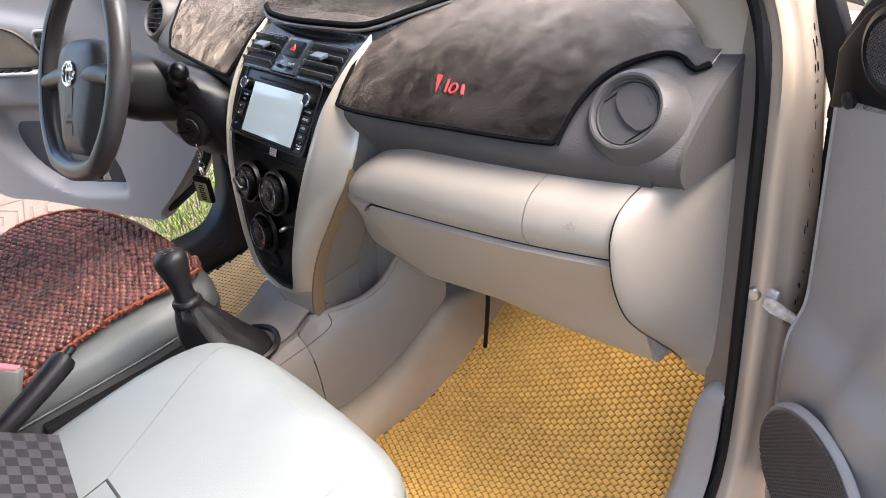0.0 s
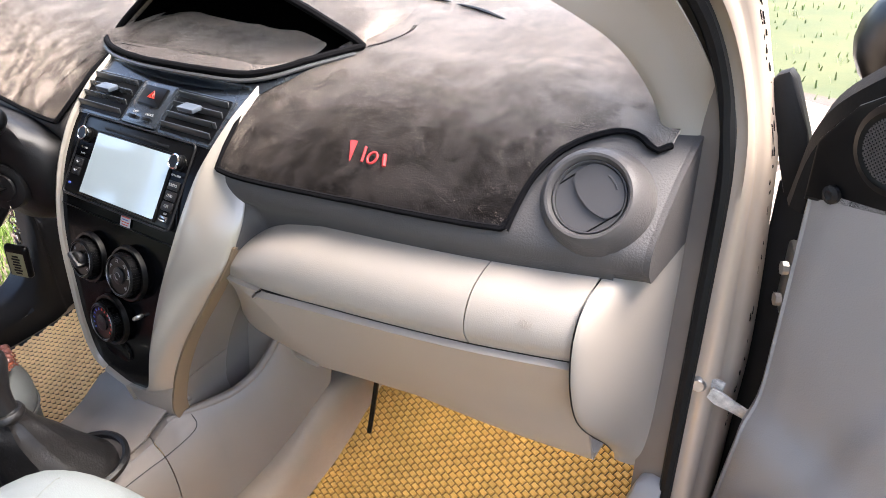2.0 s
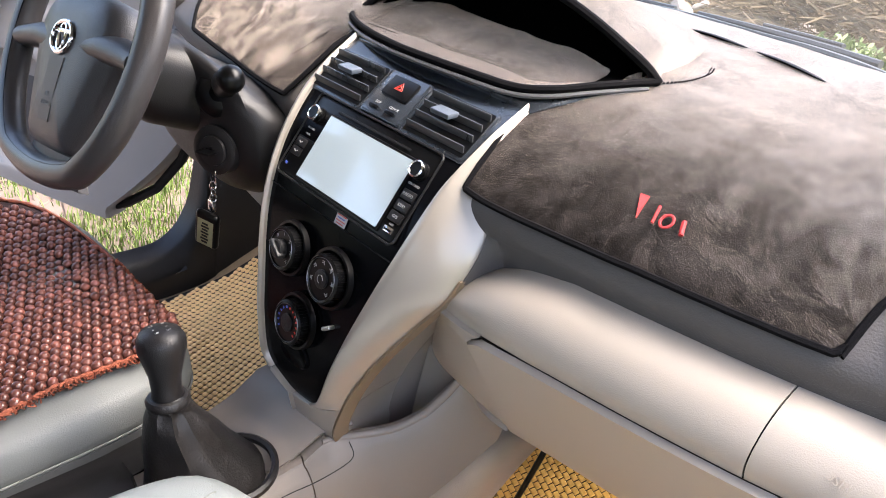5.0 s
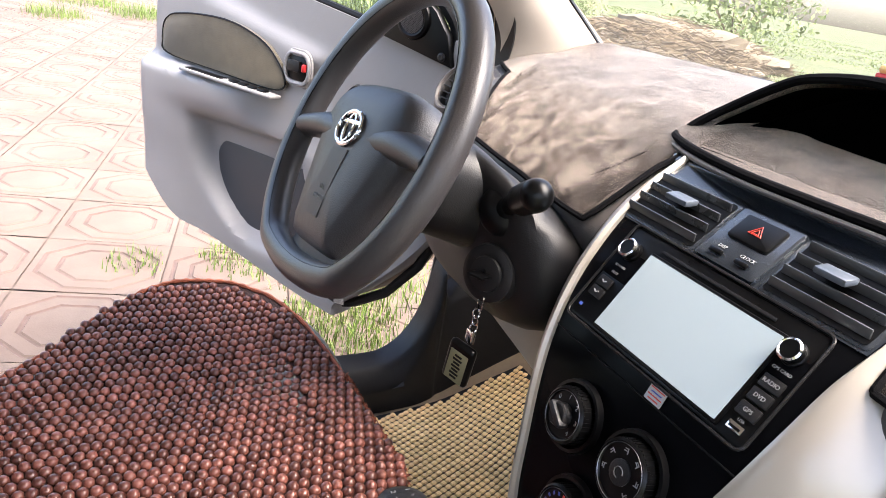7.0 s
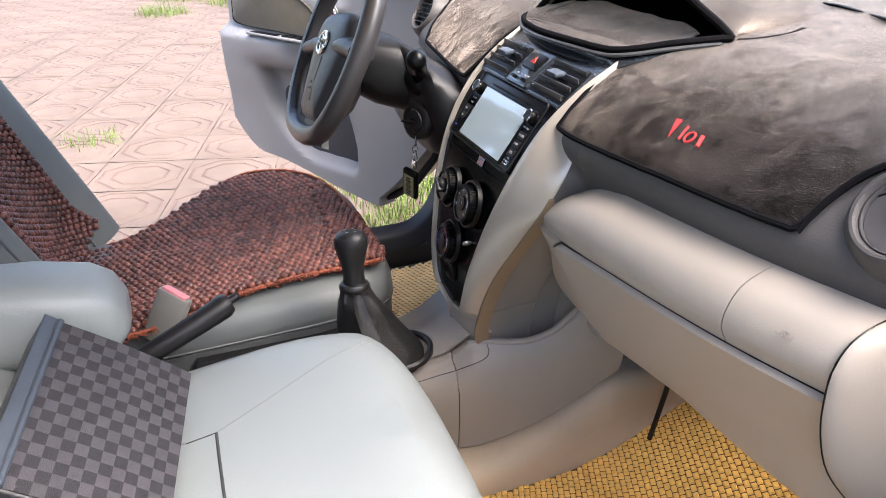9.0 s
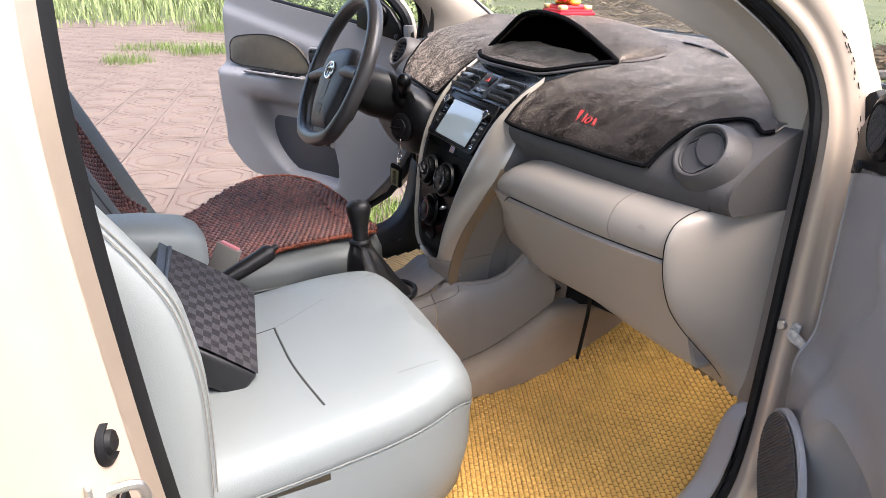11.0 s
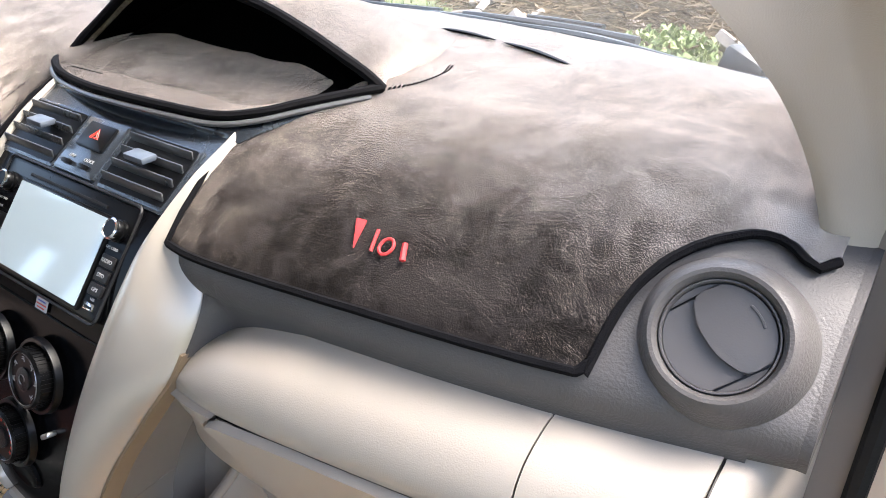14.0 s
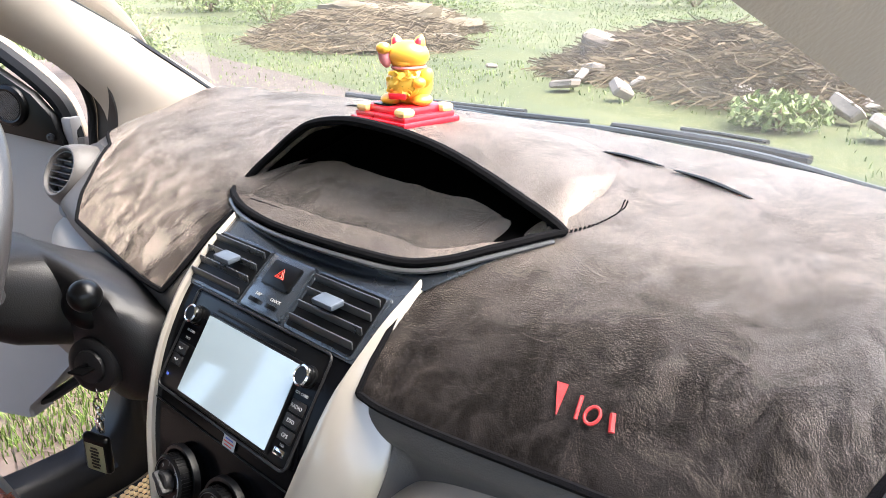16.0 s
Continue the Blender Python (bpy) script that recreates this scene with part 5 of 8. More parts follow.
def door(name, M, label, xo, length, inset, hinge_side, tx=0.0):
    """A front door: x runs from the hinge to the latch, y into the cabin, z up. xo shifts the panel's features."""
    dr = thing(name, label, "car door", tuple(M.translation), kind="structure")

    def face(x, z):
        f = x - xo
        y = 0.020 if inset else 0.034
        y += 0.014 * sg(f - (0.145 + 0.065 * math.exp(-((z - 0.88) / 0.05) ** 2) - 0.10 * max(0, 0.80 - z)), 0.006) * sg(z - 0.66, 0.03) * sg(0.925 + 0.2 * (f - 0.15) - z, 0.006)
        y += 0.042 * sg(f - 0.36, 0.03) * sg(0.826 - z, 0.004) * sg(z - 0.742, 0.012)
        y += (0.012 if inset else 0.022) * sg(0.735 - z, 0.01) * sg(f - (0.1 if inset else -0.02), 0.03)
        pe = 0.54 - 0.15 * (max(0, 0.72 - z) / 0.25) ** 3 if inset else 0.51 - 0.16 * max(0, 0.70 - z) / 0.18
        pk = sg(f - 0.17 - 0.25 * max(0, z - 0.54), 0.006) * sg(pe - f, 0.006)
        y -= 0.050 * pk * sg(0.722 - z, 0.005) * sg(z - (0.47 if inset else 0.528), 0.006)
        if inset:
            y += 0.028 * sg(x - length + 0.17, 0.03) * sg(0.745 - z, 0.012)
        y -= 0.02 * max(0, (x - length + 0.03) / 0.03) + 0.01 * max(0, 1 - x / 0.02)
        return y

    def zlow(x):
        if inset:
            return 0.375 + 0.095 * x + 0.10 * max(0, (x - length + 0.17) / 0.17) ** 2
        return 0.445 + 0.09 * max(0, (x - length + 0.16) / 0.16) ** 1.6

    def ztop(x):
        return 0.985 + 0.13 * x

    def xend(z):
        return length - 0.11 * max(0, (z - 0.84)) - 0.25 * max(0, 0.62 - z)
    rows = []
    for i in range(76):
        row = []
        for k in range(64):
            t = k / 63
            x0 = length * i / 75
            z = zlow(x0) + (ztop(x0) - zlow(x0)) * t
            xs_ = 0.23 * min(1, max(0, (0.66 - z) / 0.26)) ** 1.3 if inset else 0.014 - 0.22 * max(0, 0.70 - z)
            x = xs_ + (xend(z) - xs_) * i / 75
            row.append(M @ Vector((x, face(x, z), z)))
        rows.append(row)
    part("inner_panel", sheet(rows, 0.006), M_DOOR, dr, "grey moulded inner panel with armrest and pocket")
    if inset:
        part("lower_seal", tube([M @ Vector((x, -0.012, z)) for x, z in ((-0.006, 0.66), (0.042, 0.556), (0.112, 0.468), (0.194, 0.411), (0.27, 0.376))], 0.011, 8), M_RUBBER, dr, "black rubber edge seal")
    part("edge_face", sheet([[r + M.to_3x3() @ Vector((0, 0, 0)), r + M.to_3x3() @ Vector((-0.006, -0.006, 0)), r + M.to_3x3() @ Vector((-0.008, -0.03, 0)), r + M.to_3x3() @ Vector((-0.008, -0.06, 0))] for r in rows[0]], 0.003), M_DOOR, dr)
    shell = ([(0.0, 0.66), (0.05, 0.56), (0.12, 0.475), (0.20, 0.42), (0.27, 0.385)] if inset else [(0.0, 0.43)]) + [(length * 0.5, 0.40), (length - 0.12, 0.43), (length - 0.02, 0.52), (length + 0.012, 0.66), (length + 0.015, 0.84), (length - 0.01, ztop(length) - 0.01), (0.1, 0.985), (0.0, 0.97)]
    part("door_shell", prism(shell, 0.06, M @ Matrix(((1, 0, 0, 0), (0, 0, 1, -0.034), (0, 1, 0, 0), (0, 0, 0, 1))), 0.01), M_PAINT, dr, "champagne painted outer shell")
    fr = [(x + tx, y, z) for x, y, z in [(0.01, 0.0, 0.95), (0.025, 0.0, 1.03), (0.06, 0.0, 1.075), (0.13, -0.005, 1.125), (0.20, -0.012, 1.165), (0.36, -0.03, 1.25), (0.54, -0.05, 1.315), (0.72, -0.06, 1.33), (length - 0.06, -0.06, 1.30), (length - 0.03, -0.04, 1.20), (length - 0.02, 0.0, ztop(length))]]
    part("window_frame", tube([M @ p for p in curve(fr, 60)], 0.017, 8), M_RUBBER, dr, "black rubber-edged window frame")
    part("frame_paint", tube([M @ (p + Vector((0.006, -0.026, 0.004))) for p in curve(fr, 60)], 0.014, 8), M_PAINT, dr)
    tri = [(max(x + tx, 0.006), z - 0.003) for x, z in [(0.012, 0.975), (0.03, 1.03), (0.062, 1.068), (0.13, 1.112), (0.165, 1.135), (0.185, 1.122), (0.199, 1.075), (0.201, 1.012), (0.17, 1.004), (0.10, 0.992)]]
    part("mirror_triangle", prism(tri, 0.018, M @ Matrix(((1, 0, 0, 0), (0, 0, 1, 0.034), (0, 1, 0, 0), (0, 0, 0, 1))), 0.004), M_BLACK, dr, "black quarter panel with a small speaker")
    tm = M @ Matrix(((1, 0, 0, 0.108 + tx), (0, 0, 1, 0.034), (0, 1, 0, 1.044), (0, 0, 0, 1)))
    tw = part("tweeter", lathe([(0.039, -0.006), (0.036, 0.006), (0.030, 0.009), (0.026, 0.007), (0.0, 0.008)], tm, 32), M_BLACK, dr, "round black speaker grille")
    mesh_grille(tw, tm, 0.0255, 0.0085, 0.0026)
    gm = M @ Matrix(((1, 0, 0, 0.135 + xo), (0, 0, 1, face(0.135 + xo, 0.60) + (-0.004 if inset else 0.012)), (0, 1, 0, 0.622 if inset else 0.590), (0, 0, 0, 1)))
    if inset:
        gm = gm @ Matrix.Translation((0.0, 0.0, -0.05))
    sp = part("speaker_rim", lathe([(0.090, -0.004), (0.089, 0.003), (0.086, 0.005), (0.083, 0.004), (0.0, 0.006)], gm, 48), M_DOOR, dr, "large round speaker grille")
    mesh_grille(sp, gm, 0.083, 0.0072, 0.0042)
    # window glass edge, belt seal
    part("belt_seal", tube([M @ Vector((x, 0.008, ztop(x) + 0.004)) for x in span(0.19, length - 0.03, 10)], 0.008, 8), M_RUBBER, dr)
    g_ = sheet([[M @ Vector((x, -0.012, ztop(x))), M @ Vector((x, -0.03, z))] for x, z in ((0.20, 1.13), (0.30, 1.205), (0.42, 1.262), (0.54, 1.298), (0.70, 1.315), (length - 0.05, 1.29))])
    gp = part("window_pane", g_, M_PANE, dr, "slightly tinted window glass")
    gp.visible_shadow = False
    # handle recess
    hx, hz = (0.232 + xo, 0.896) if inset else (0.354 + xo, 0.868)
    hm = M @ Matrix(((0.7 if inset else 1, 0, 0, hx), (0, 0, 1, face(hx, hz) + 0.001), (0, 1, 0, hz), (0, 0, 0, 1)))
    hr = part("handle_surround", prism(rrect(0.115, 0.078, 0.034, 8), 0.004, hm @ Matrix.Translation((0, 0, 0.004)), 0.003), M_DOOR, dr, "grey handle surround")
    part("handle_rim", tube([hm @ Vector((x, y, 0.006)) for x, y in rrect(0.096, 0.062, 0.028, 8)], 0.0045, 8, closed=True), M_DOOR, hr, "smooth grey rim")
    part("handle_cup", prism(rrect(0.084, 0.050, 0.024, 8), 0.003, hm @ Matrix.Translation((0, 0, 0.0055)), 0.001), M_BLACK if inset else M_LINER, hr)
    part("release_handle", rbox(0.05, 0.024, 0.008, hm @ Matrix.Translation((0.010, 0.004, 0.009)), 0.003), M_DARK, hr, "dark grey release handle")
    if inset:
        part("lock_tab", rbox(0.012, 0.016, 0.010, hm @ Matrix.Translation((-0.034, 0.004, 0.011)), 0.003), M_LOCK, hr, "red lock tab")
    if inset:
        part("pocket_liner", prism([(0.30, 0.475), (0.56, 0.475), (0.62, 0.51), (0.67, 0.555), (0.70, 0.61), (0.71, 0.668), (0.30, 0.668)], 0.004, M @ Matrix(((1, 0, 0, 0), (0, 0, 1, -0.008), (0, 1, 0, 0), (0, 0, 0, 1))), 0.001), M_LINER, dr, "dark map pocket lining")
        ins = [(0.808, 0.921), (0.755, 0.944), (0.604, 0.956), (0.491, 0.935), (0.433, 0.898), (0.408, 0.857), (0.451, 0.838), (0.618, 0.840), (0.798, 0.846), (0.816, 0.88)]
        ins = [(p.x, p.y) for p in curve([(x, z, 0) for x, z in ins], 50, closed=True)]
        im = M @ Matrix(((1, 0, 0, 0), (0, 0, 1, 0.0465), (0, 1, 0, 0), (0, 0, 0, 1)))
        part("inset", prism(ins, 0.016, im, 0.005), M_FABRIC, dr, "grey-brown fabric inset")
        part("inset_joint", tube([im @ Vector((x, z, -0.001)) for x, z in ins], 0.0022, 5, closed=True), M_BLACK, dr)
        sm = M @ Matrix(((1, 0, 0, 0.54), (0, 1, 0, 0.062), (0, 0, 1, 0.828), (0, 0, 0, 1)))
        sw = part("switch_panel", rbox(0.30, 0.034, 0.008, sm @ Matrix.Translation((0.025, 0, 0)), 0.004), M_DOOR, dr, "dark window switch panel")
        for k in range(4):
            part("switch", rbox(0.024, 0.016, 0.009, sm @ Matrix.Translation((-0.085 + 0.03 * k, 0, 0.005)), 0.003), M_BLACK, sw)
        part("pull_cup", rbox(0.12, 0.022, 0.003, sm @ Matrix.Translation((0.10, 0, 0.004)), 0.001), M_BLACK, sw)
    else:
        part("paper_tag", prism([(0, 0), (0.012, 0.002), (0.016, 0.009), (0.007, 0.014), (0.003, 0.010), (-0.002, 0.006)], 0.001, M @ Matrix(((1, 0, 0, 0.073), (0, 0, 1, 0.0362), (0, 1, 0, 1.080), (0, 0, 0, 1)))), M_YELLOW, dr, "torn yellow paper scrap")
    # edge strip with screw and hinges
    part("edge_flap", rbox(0.020, 0.03, 0.075, M @ Matrix.Translation((0.012, 0.006, 0.985)), 0.004), M_DOOR, dr)
    part("screw", lathe([(0.008, -0.002), (0.008, 0.002), (0.004, 0.0035), (0.0, 0.002)], M @ Matrix(((1, 0, 0, 0.035), (0, 0, 1, 0.036), (0, 1, 0, 0.989), (0, 0, 0, 1))), 16), M_DARK, dr)
    return dr


def mesh_grille(parent, m, r, h, pitch):
    """A grid of small raised wires over a round opening, one mesh."""
    bms = []
    n = int(r / pitch)
    for k in range(-n, n + 1):
        w = math.sqrt(max(0, r * r - (k * pitch) ** 2))
        if w < pitch:
            continue
        for a in (45, -45):
            q = m @ Matrix.Rotation(radians(a), 4, 'Z')
            bms.append(rbox(2 * w, pitch * 0.36, pitch * 0.3, q @ Matrix.Translation((0, k * pitch, h)), 0))
    ob = part("wire_mesh", join(*bms), M_GREY, parent, "", smooth=False)
    ob["kind"] = "stuff"


PD = Matrix.Translation((0.723, 0.222, 0)) @ Matrix(((0.8336, -0.5524, 0, 0), (-0.5524, -0.8336, 0, 0), (0, 0, 1, 0), (0, 0, 0, 1)))
pdoor = door("door_1", PD, "open front passenger door, grey inside, champagne outside", -0.025, 0.97, False, 1, -0.027)
_dd = Vector((-0.86, -0.51, 0)).normalized()
DD = Matrix.Translation((-0.83, 0.20, 0)) @ Matrix(((_dd.x, -_dd.y, 0, 0), (_dd.y, _dd.x, 0, 0), (0, 0, 1, 0), (0, 0, 0, 1)))
ddoor = door("door_2", DD, "open driver door, grey inside with a fabric inset", 0.15, 0.885, True, -1)
# ---------------------------------------------------------------- lettering
def letters(name, text, size, m, mat, parent, label=""):
    cu = bpy.data.curves.new(name, 'FONT')
    cu.body, cu.size, cu.extrude, cu.align_x, cu.align_y = text, size, 0.0002, 'CENTER', 'CENTER'
    cu.resolution_u = 2
    tmp = bpy.data.objects.new("tmp_text", cu)
    scene.collection.objects.link(tmp)
    dg = bpy.context.evaluated_depsgraph_get()
    me = bpy.data.meshes.new_from_object(tmp.evaluated_get(dg))
    bpy.data.objects.remove(tmp)
    b = bmesh.new()
    b.from_mesh(me)
    bpy.data.meshes.remove(me)
    b.transform(m)
    return part(name, b, mat, parent, label, smooth=False)


# ---------------------------------------------------------------- stack details
def slat_vent(x0, x1, tabx):
    z0, z1 = 0.957, 0.9925
    xm, w = (x0 + x1) / 2, x1 - x0
    a, c = on_stack(0, z0), on_stack(0, z1)
    t = (c - a)
    h = t.length
    m = frame_m(((x0 + x1) / 2, (a.y + c.y) / 2, (a.z + c.z) / 2), stack_n(0.975), (0, 0, 1))
    v = part("slat_vent", prism(rrect(w + 0.008, h + 0.007, 0.005), 0.004, m @ Matrix.Translation((0, 0, 0.003)), 0.002), M_FASCIA, stack, "rectangular slatted air vent")
    part("vent_mouth", prism(rrect(w, h, 0.003), 0.0012, m @ Matrix.Translation((0, 0, 0.0040)), 0), M_BLACK, v)
    for k in range(4):
        y = -h / 2 + h * (k + 0.55) / 4
        part("slat", rbox(w - 0.003, 0.0080, 0.0020, m @ Matrix.Translation((0, y, 0.0065)) @ Matrix.Rotation(radians(52), 4, 'X'), 0.0009), M_SLAT, v)
    part("tab", rbox(0.028, 0.016, 0.006, m @ Matrix.Translation((tabx, 0.004, 0.0135)) @ Matrix.Rotation(radians(-35), 4, 'X'), 0.002), M_TAB, v, "blue-grey adjuster tab")


slat_vent(-0.135, -0.043, 0.004)
slat_vent(0.035, 0.125, -0.004)
hm = frame_m((on_stack(0, 0.957) + on_stack(0, 0.9925)) / 2 + Vector((-0.004, 0, 0)), stack_n(0.975), (0, 0, 1))
hz = part("hazard_panel", prism(rrect(0.066, 0.062, 0.004), 0.006, hm @ Matrix.Translation((0, 0, 0.006)), 0.003), M_FASCIA, stack, "dark grey switch panel with hazard button")
part("hazard_button", prism(rrect(0.043, 0.027, 0.003), 0.004, hm @ Matrix.Translation((0, 0.010, 0.0085)), 0.0015), M_BLACK, hz)
tri = [hm @ Vector((0.0075 * math.sin(radians(a)), 0.0098 + 0.0065 * math.cos(radians(a)), 0.0088)) for a in (0, 120, 240)]
part("warning_triangle", tube(tri, 0.0006, 5, closed=True), M_LOCKRED, hz, "red triangle outline")
tri = [hm @ Vector((0.0038 * math.sin(radians(a)), 0.0094 + 0.0034 * math.cos(radians(a)), 0.0088)) for a in (0, 120, 240)]
part("warning_triangle", tube(tri, 0.0006, 5, closed=True), M_LOCKRED, hz)
for x, s in ((-0.014, "DISP"), (0.013, "CLOCK")):
    part("small_button", rbox(0.013, 0.0045, 0.004, hm @ Matrix.Translation((x, -0.0215, 0.0075)), 0.001), M_BLACK, hz)
    letters("lettering", s, 0.0046, hm @ Matrix.Translation((x, -0.0145, 0.0064)), M_WHITE, hz)

# satin surround of the vents
rows = [[on_stack(black_w(z) * q, z, 0.0012) for q in span(-0.985, 0.985, 14)] for z in span(0.9535, 1.006, 10)]
part("vent_surround", sheet(rows, 0.001), M_FASCIA, stack, "blue-black satin vent surround")

# car radio
RA, RB = Vector((0.003, -0.0360, 0.8700)), Vector((0.003, 0.0200, 0.9515))
_t = (RB - RA).normalized()
RM = frame_m(((RA + RB) / 2 + Vector((-0.001, 0, 0))), Vector((0, -_t.z, _t.y)), (0, 0, 1)) @ Matrix.Translation((0, 0, 0.004))
radio = thing("car_radio", "black car radio with a pale blank touch screen", "car radio", tuple(RM.translation))
part("bezel", prism(rrect(0.211, 0.101, 0.006), 0.012, RM @ Matrix.Translation((0, 0, 0.0)), 0.002), M_BLACK, radio, "satin black bezel")
part("bezel_groove", tube([RM @ Vector((x, y, 0.0004)) for x, y in rrect(0.214, 0.104, 0.007)], 0.0014, 6, closed=True), M_DARK, radio)
part("screen_frame", prism(rrect(0.150, 0.083, 0.002), 0.004, RM @ Matrix.Translation((0.005, -0.006, 0.003)), 0.002), M_BLACK, radio)
part("screen", prism(rrect(0.1455, 0.0770, 0.001), 0.002, RM @ Matrix.Translation((0.005, -0.006, 0.0036)), 0), M_SCREEN, radio, "pale blue-grey blank screen")
part("disc_slot", rbox(0.125, 0.003, 0.002, RM @ Matrix.Translation((0.0, 0.0405, 0.0005)), 0.0005), M_RUBBER, radio)
for x in (-0.0895, 0.0905):
    k = part("dial_knob", lathe([(0.0098, 0.0), (0.0098, 0.003), (0.0088, 0.0036), (0.0088, 0.009), (0.0076, 0.011), (0.0, 0.0108)], RM @ Matrix.Translation((x, 0.0265, 0)), 28), M_BLACK, radio, "black knob with chrome ring")
    part("chrome_ring", lathe([(0.0092, 0.0085), (0.0092, 0.0105), (0.0078, 0.0118), (0.0070, 0.0108)], RM @ Matrix.Translation((x, 0.0265, 0)), 28), M_CHROME, k)
for y, s in ((0.0115, "GPS CARD"), (0.0, "RADIO"), (-0.0125, "DVD"), (-0.025, "GPS")):
    if s != "GPS CARD":
        part("key", rbox(0.0185, 0.0105, 0.003, RM @ Matrix.Translation((0.0925, y, 0.0008)), 0.001), M_DARK, radio)
    letters("lettering", s, 0.0048 if s != "GPS CARD" else 0.0036, RM @ Matrix.Translation((0.0925, y, 0.0026)), M_WHITE, radio)
for y, s in ((0.0095, "SD CARD"), (0.002, "MUTE")):
    letters("lettering", s, 0.0032, RM @ Matrix.Translation((-0.090, y, 0.0006)), M_WHITE, radio)
for y in (-0.010, -0.0215):
    part("key", rbox(0.0165, 0.010, 0.003, RM @ Matrix.Translation((-0.0915, y, 0.0008)), 0.001), M_DARK, radio)
    part("key_mark", tube([RM @ Vector((-0.0945, y + 0.001, 0.0026)), RM @ Vector((-0.0915, y - 0.001, 0.0026)), RM @ Vector((-0.0885, y + 0.001, 0.0026))], 0.0006, 5), M_WHITE, radio)
part("usb_socket", rbox(0.014, 0.0065, 0.002, RM @ Matrix.Translation((0.0925, -0.0395, 0.0008)), 0.0008), M_CHROME, radio, "chrome usb socket")
part("usb_tongue", rbox(0.010, 0.0022, 0.002, RM @ Matrix.Translation((0.0925, -0.0400, 0.0014)), 0.0004), M_BLACK, radio)
letters("lettering", "USB", 0.0034, RM @ Matrix.Translation((0.0925, -0.0335, 0.0006)), M_WHITE, radio)
part("sensor", rbox(0.004, 0.003, 0.001, RM @ Matrix.Translation((-0.098, -0.0385, 0.0004)), 0.0004), M_BLUE, radio)
stk = tagged(part("sticker", prism(rrect(0.0185, 0.0135, 0.0006), 0.0006, stack_m(0.024, 0.8605, 0.0022)), M_PAPER), "small white warranty sticker with red and blue print", "sticker")
for k in range(4):
    part("print_bar", rbox(0.0155 - 0.004 * (k % 2), 0.0010, 0.0004, stack_m(0.024, 0.8605, 0.0024) @ Matrix.Translation((0, 0.0045 - 0.003 * k, 0)), 0), M_LOCKRED if k % 3 != 1 else M_BLUE, stk)
# seam in the fascia under the radio
part("fascia_seam", tube([on_stack(x, 0.853, 0.0006) for x in span(-0.112, 0.112, 20)], 0.0009, 5), M_RUBBER, stack)

# climate dials
M_RING = material("dulled_dark_chrome", (0.16, 0.16, 0.17), 0.3, metal=0.9, vary=0.1, scale=40)
clim = thing("climate_controls", "three black round climate control dials", "climate controls", tuple(on_stack(0, 0.77)))
for i, (x, z, r) in enumerate(((-0.033, 0.804, 0.0245), (0.045, 0.805, 0.0265), (0.006, 0.734, 0.0255))):
    m = stack_m(x, z, 0.001)
    dl = part("dial", lathe([(r + 0.008, 0.004), (r + 0.007, 0.010), (r + 0.004, 0.0102), (r + 0.001, 0.006), (r, 0.005), (r, 0.019), (r - 0.002, 0.021), (r - 0.0035, 0.0205), (r - 0.0045, 0.0188), (0.0, 0.0188)], m, 40), M_BLACK, clim, "black ribbed dial with white marks")
    part("dial_ring", lathe([(r - 0.0032, 0.0206), (r - 0.0035, 0.0212), (r - 0.0039, 0.0206)], m, 40), M_RING, dl)
    part("dial_cap", lathe([(0.0105, 0.018), (0.0105, 0.026 if i == 0 else 0.0205), (0.009, 0.0275 if i == 0 else 0.021), (0.0, 0.0275 if i == 0 else 0.021)], m, 24), M_DARK, dl)
    mm = m @ Matrix.Translation((0, 0, 0.0192))
    if i == 0:
        part("grip", rbox(0.007, 0.026, 0.012, m @ Matrix.Rotation(radians(60), 4, 'Z') @ Matrix.Translation((0, 0, 0.025)), 0.003), M_DARK, dl)
        for k, s in enumerate("01234"):
            a = radians(140 - 45 * k)
            letters("numeral", s, 0.0062, mm @ Matrix.Translation((0.0165 * math.cos(a), 0.0165 * math.sin(a), 0)), M_WHITE, dl)
    elif i == 1:
        part("symbol", tube([m @ Vector((0.0045 * math.cos(k * 0.6), 0.0045 * math.sin(k * 0.6), 0.0214)) for k in range(9)], 0.0005, 5), M_GREYPRINT, dl)
        for k in range(6):
            a = radians(200 - 48 * k)
            q = mm @ Matrix.Translation((0.0175 * math.cos(a), 0.0175 * math.sin(a), 0)) @ Matrix.Rotation(a - math.pi / 2, 4, 'Z')
            part("symbol", join(rbox(0.0045, 0.0008, 0.0004, q, 0), rbox(0.0008, 0.0045, 0.0004, q @ Matrix.Translation((0.002, 0, 0)), 0), rbox(0.0028, 0.0008, 0.0004, q @ Matrix.Translation((0, 0.0018, 0)), 0)), M_WHITE, dl, "", smooth=False)
    else:
        for k in range(13):
            a = radians(215 - 250 * k / 12)
            part("scale_mark", rbox(0.003, 0.0022, 0.0004, mm @ Matrix.Translation((0.0175 * math.cos(a), 0.0175 * math.sin(a), 0)) @ Matrix.Rotation(a, 4, 'Z'), 0), M_BLUE if k < 6 else M_LOCKRED, dl, "", smooth=False)
    if i < 3:
        ribs = [rbox(0.0012, 0.0016, 0.014, m @ Matrix.Rotation(2 * math.pi * k / 44, 4, 'Z') @ Matrix.Translation((r, 0, 0.012)), 0) for k in range(44)]
        ob = part("ribbing", join(*ribs), M_BLACK, dl, "", smooth=False)
        ob["kind"] = "stuff"
part("lever_tab", rbox(0.014, 0.005, 0.010, stack_m(0.056, 0.752, 0.004) @ Matrix.Rotation(radians(35), 4, 'Z'), 0.002), M_STEEL, clim, "small silver tab")
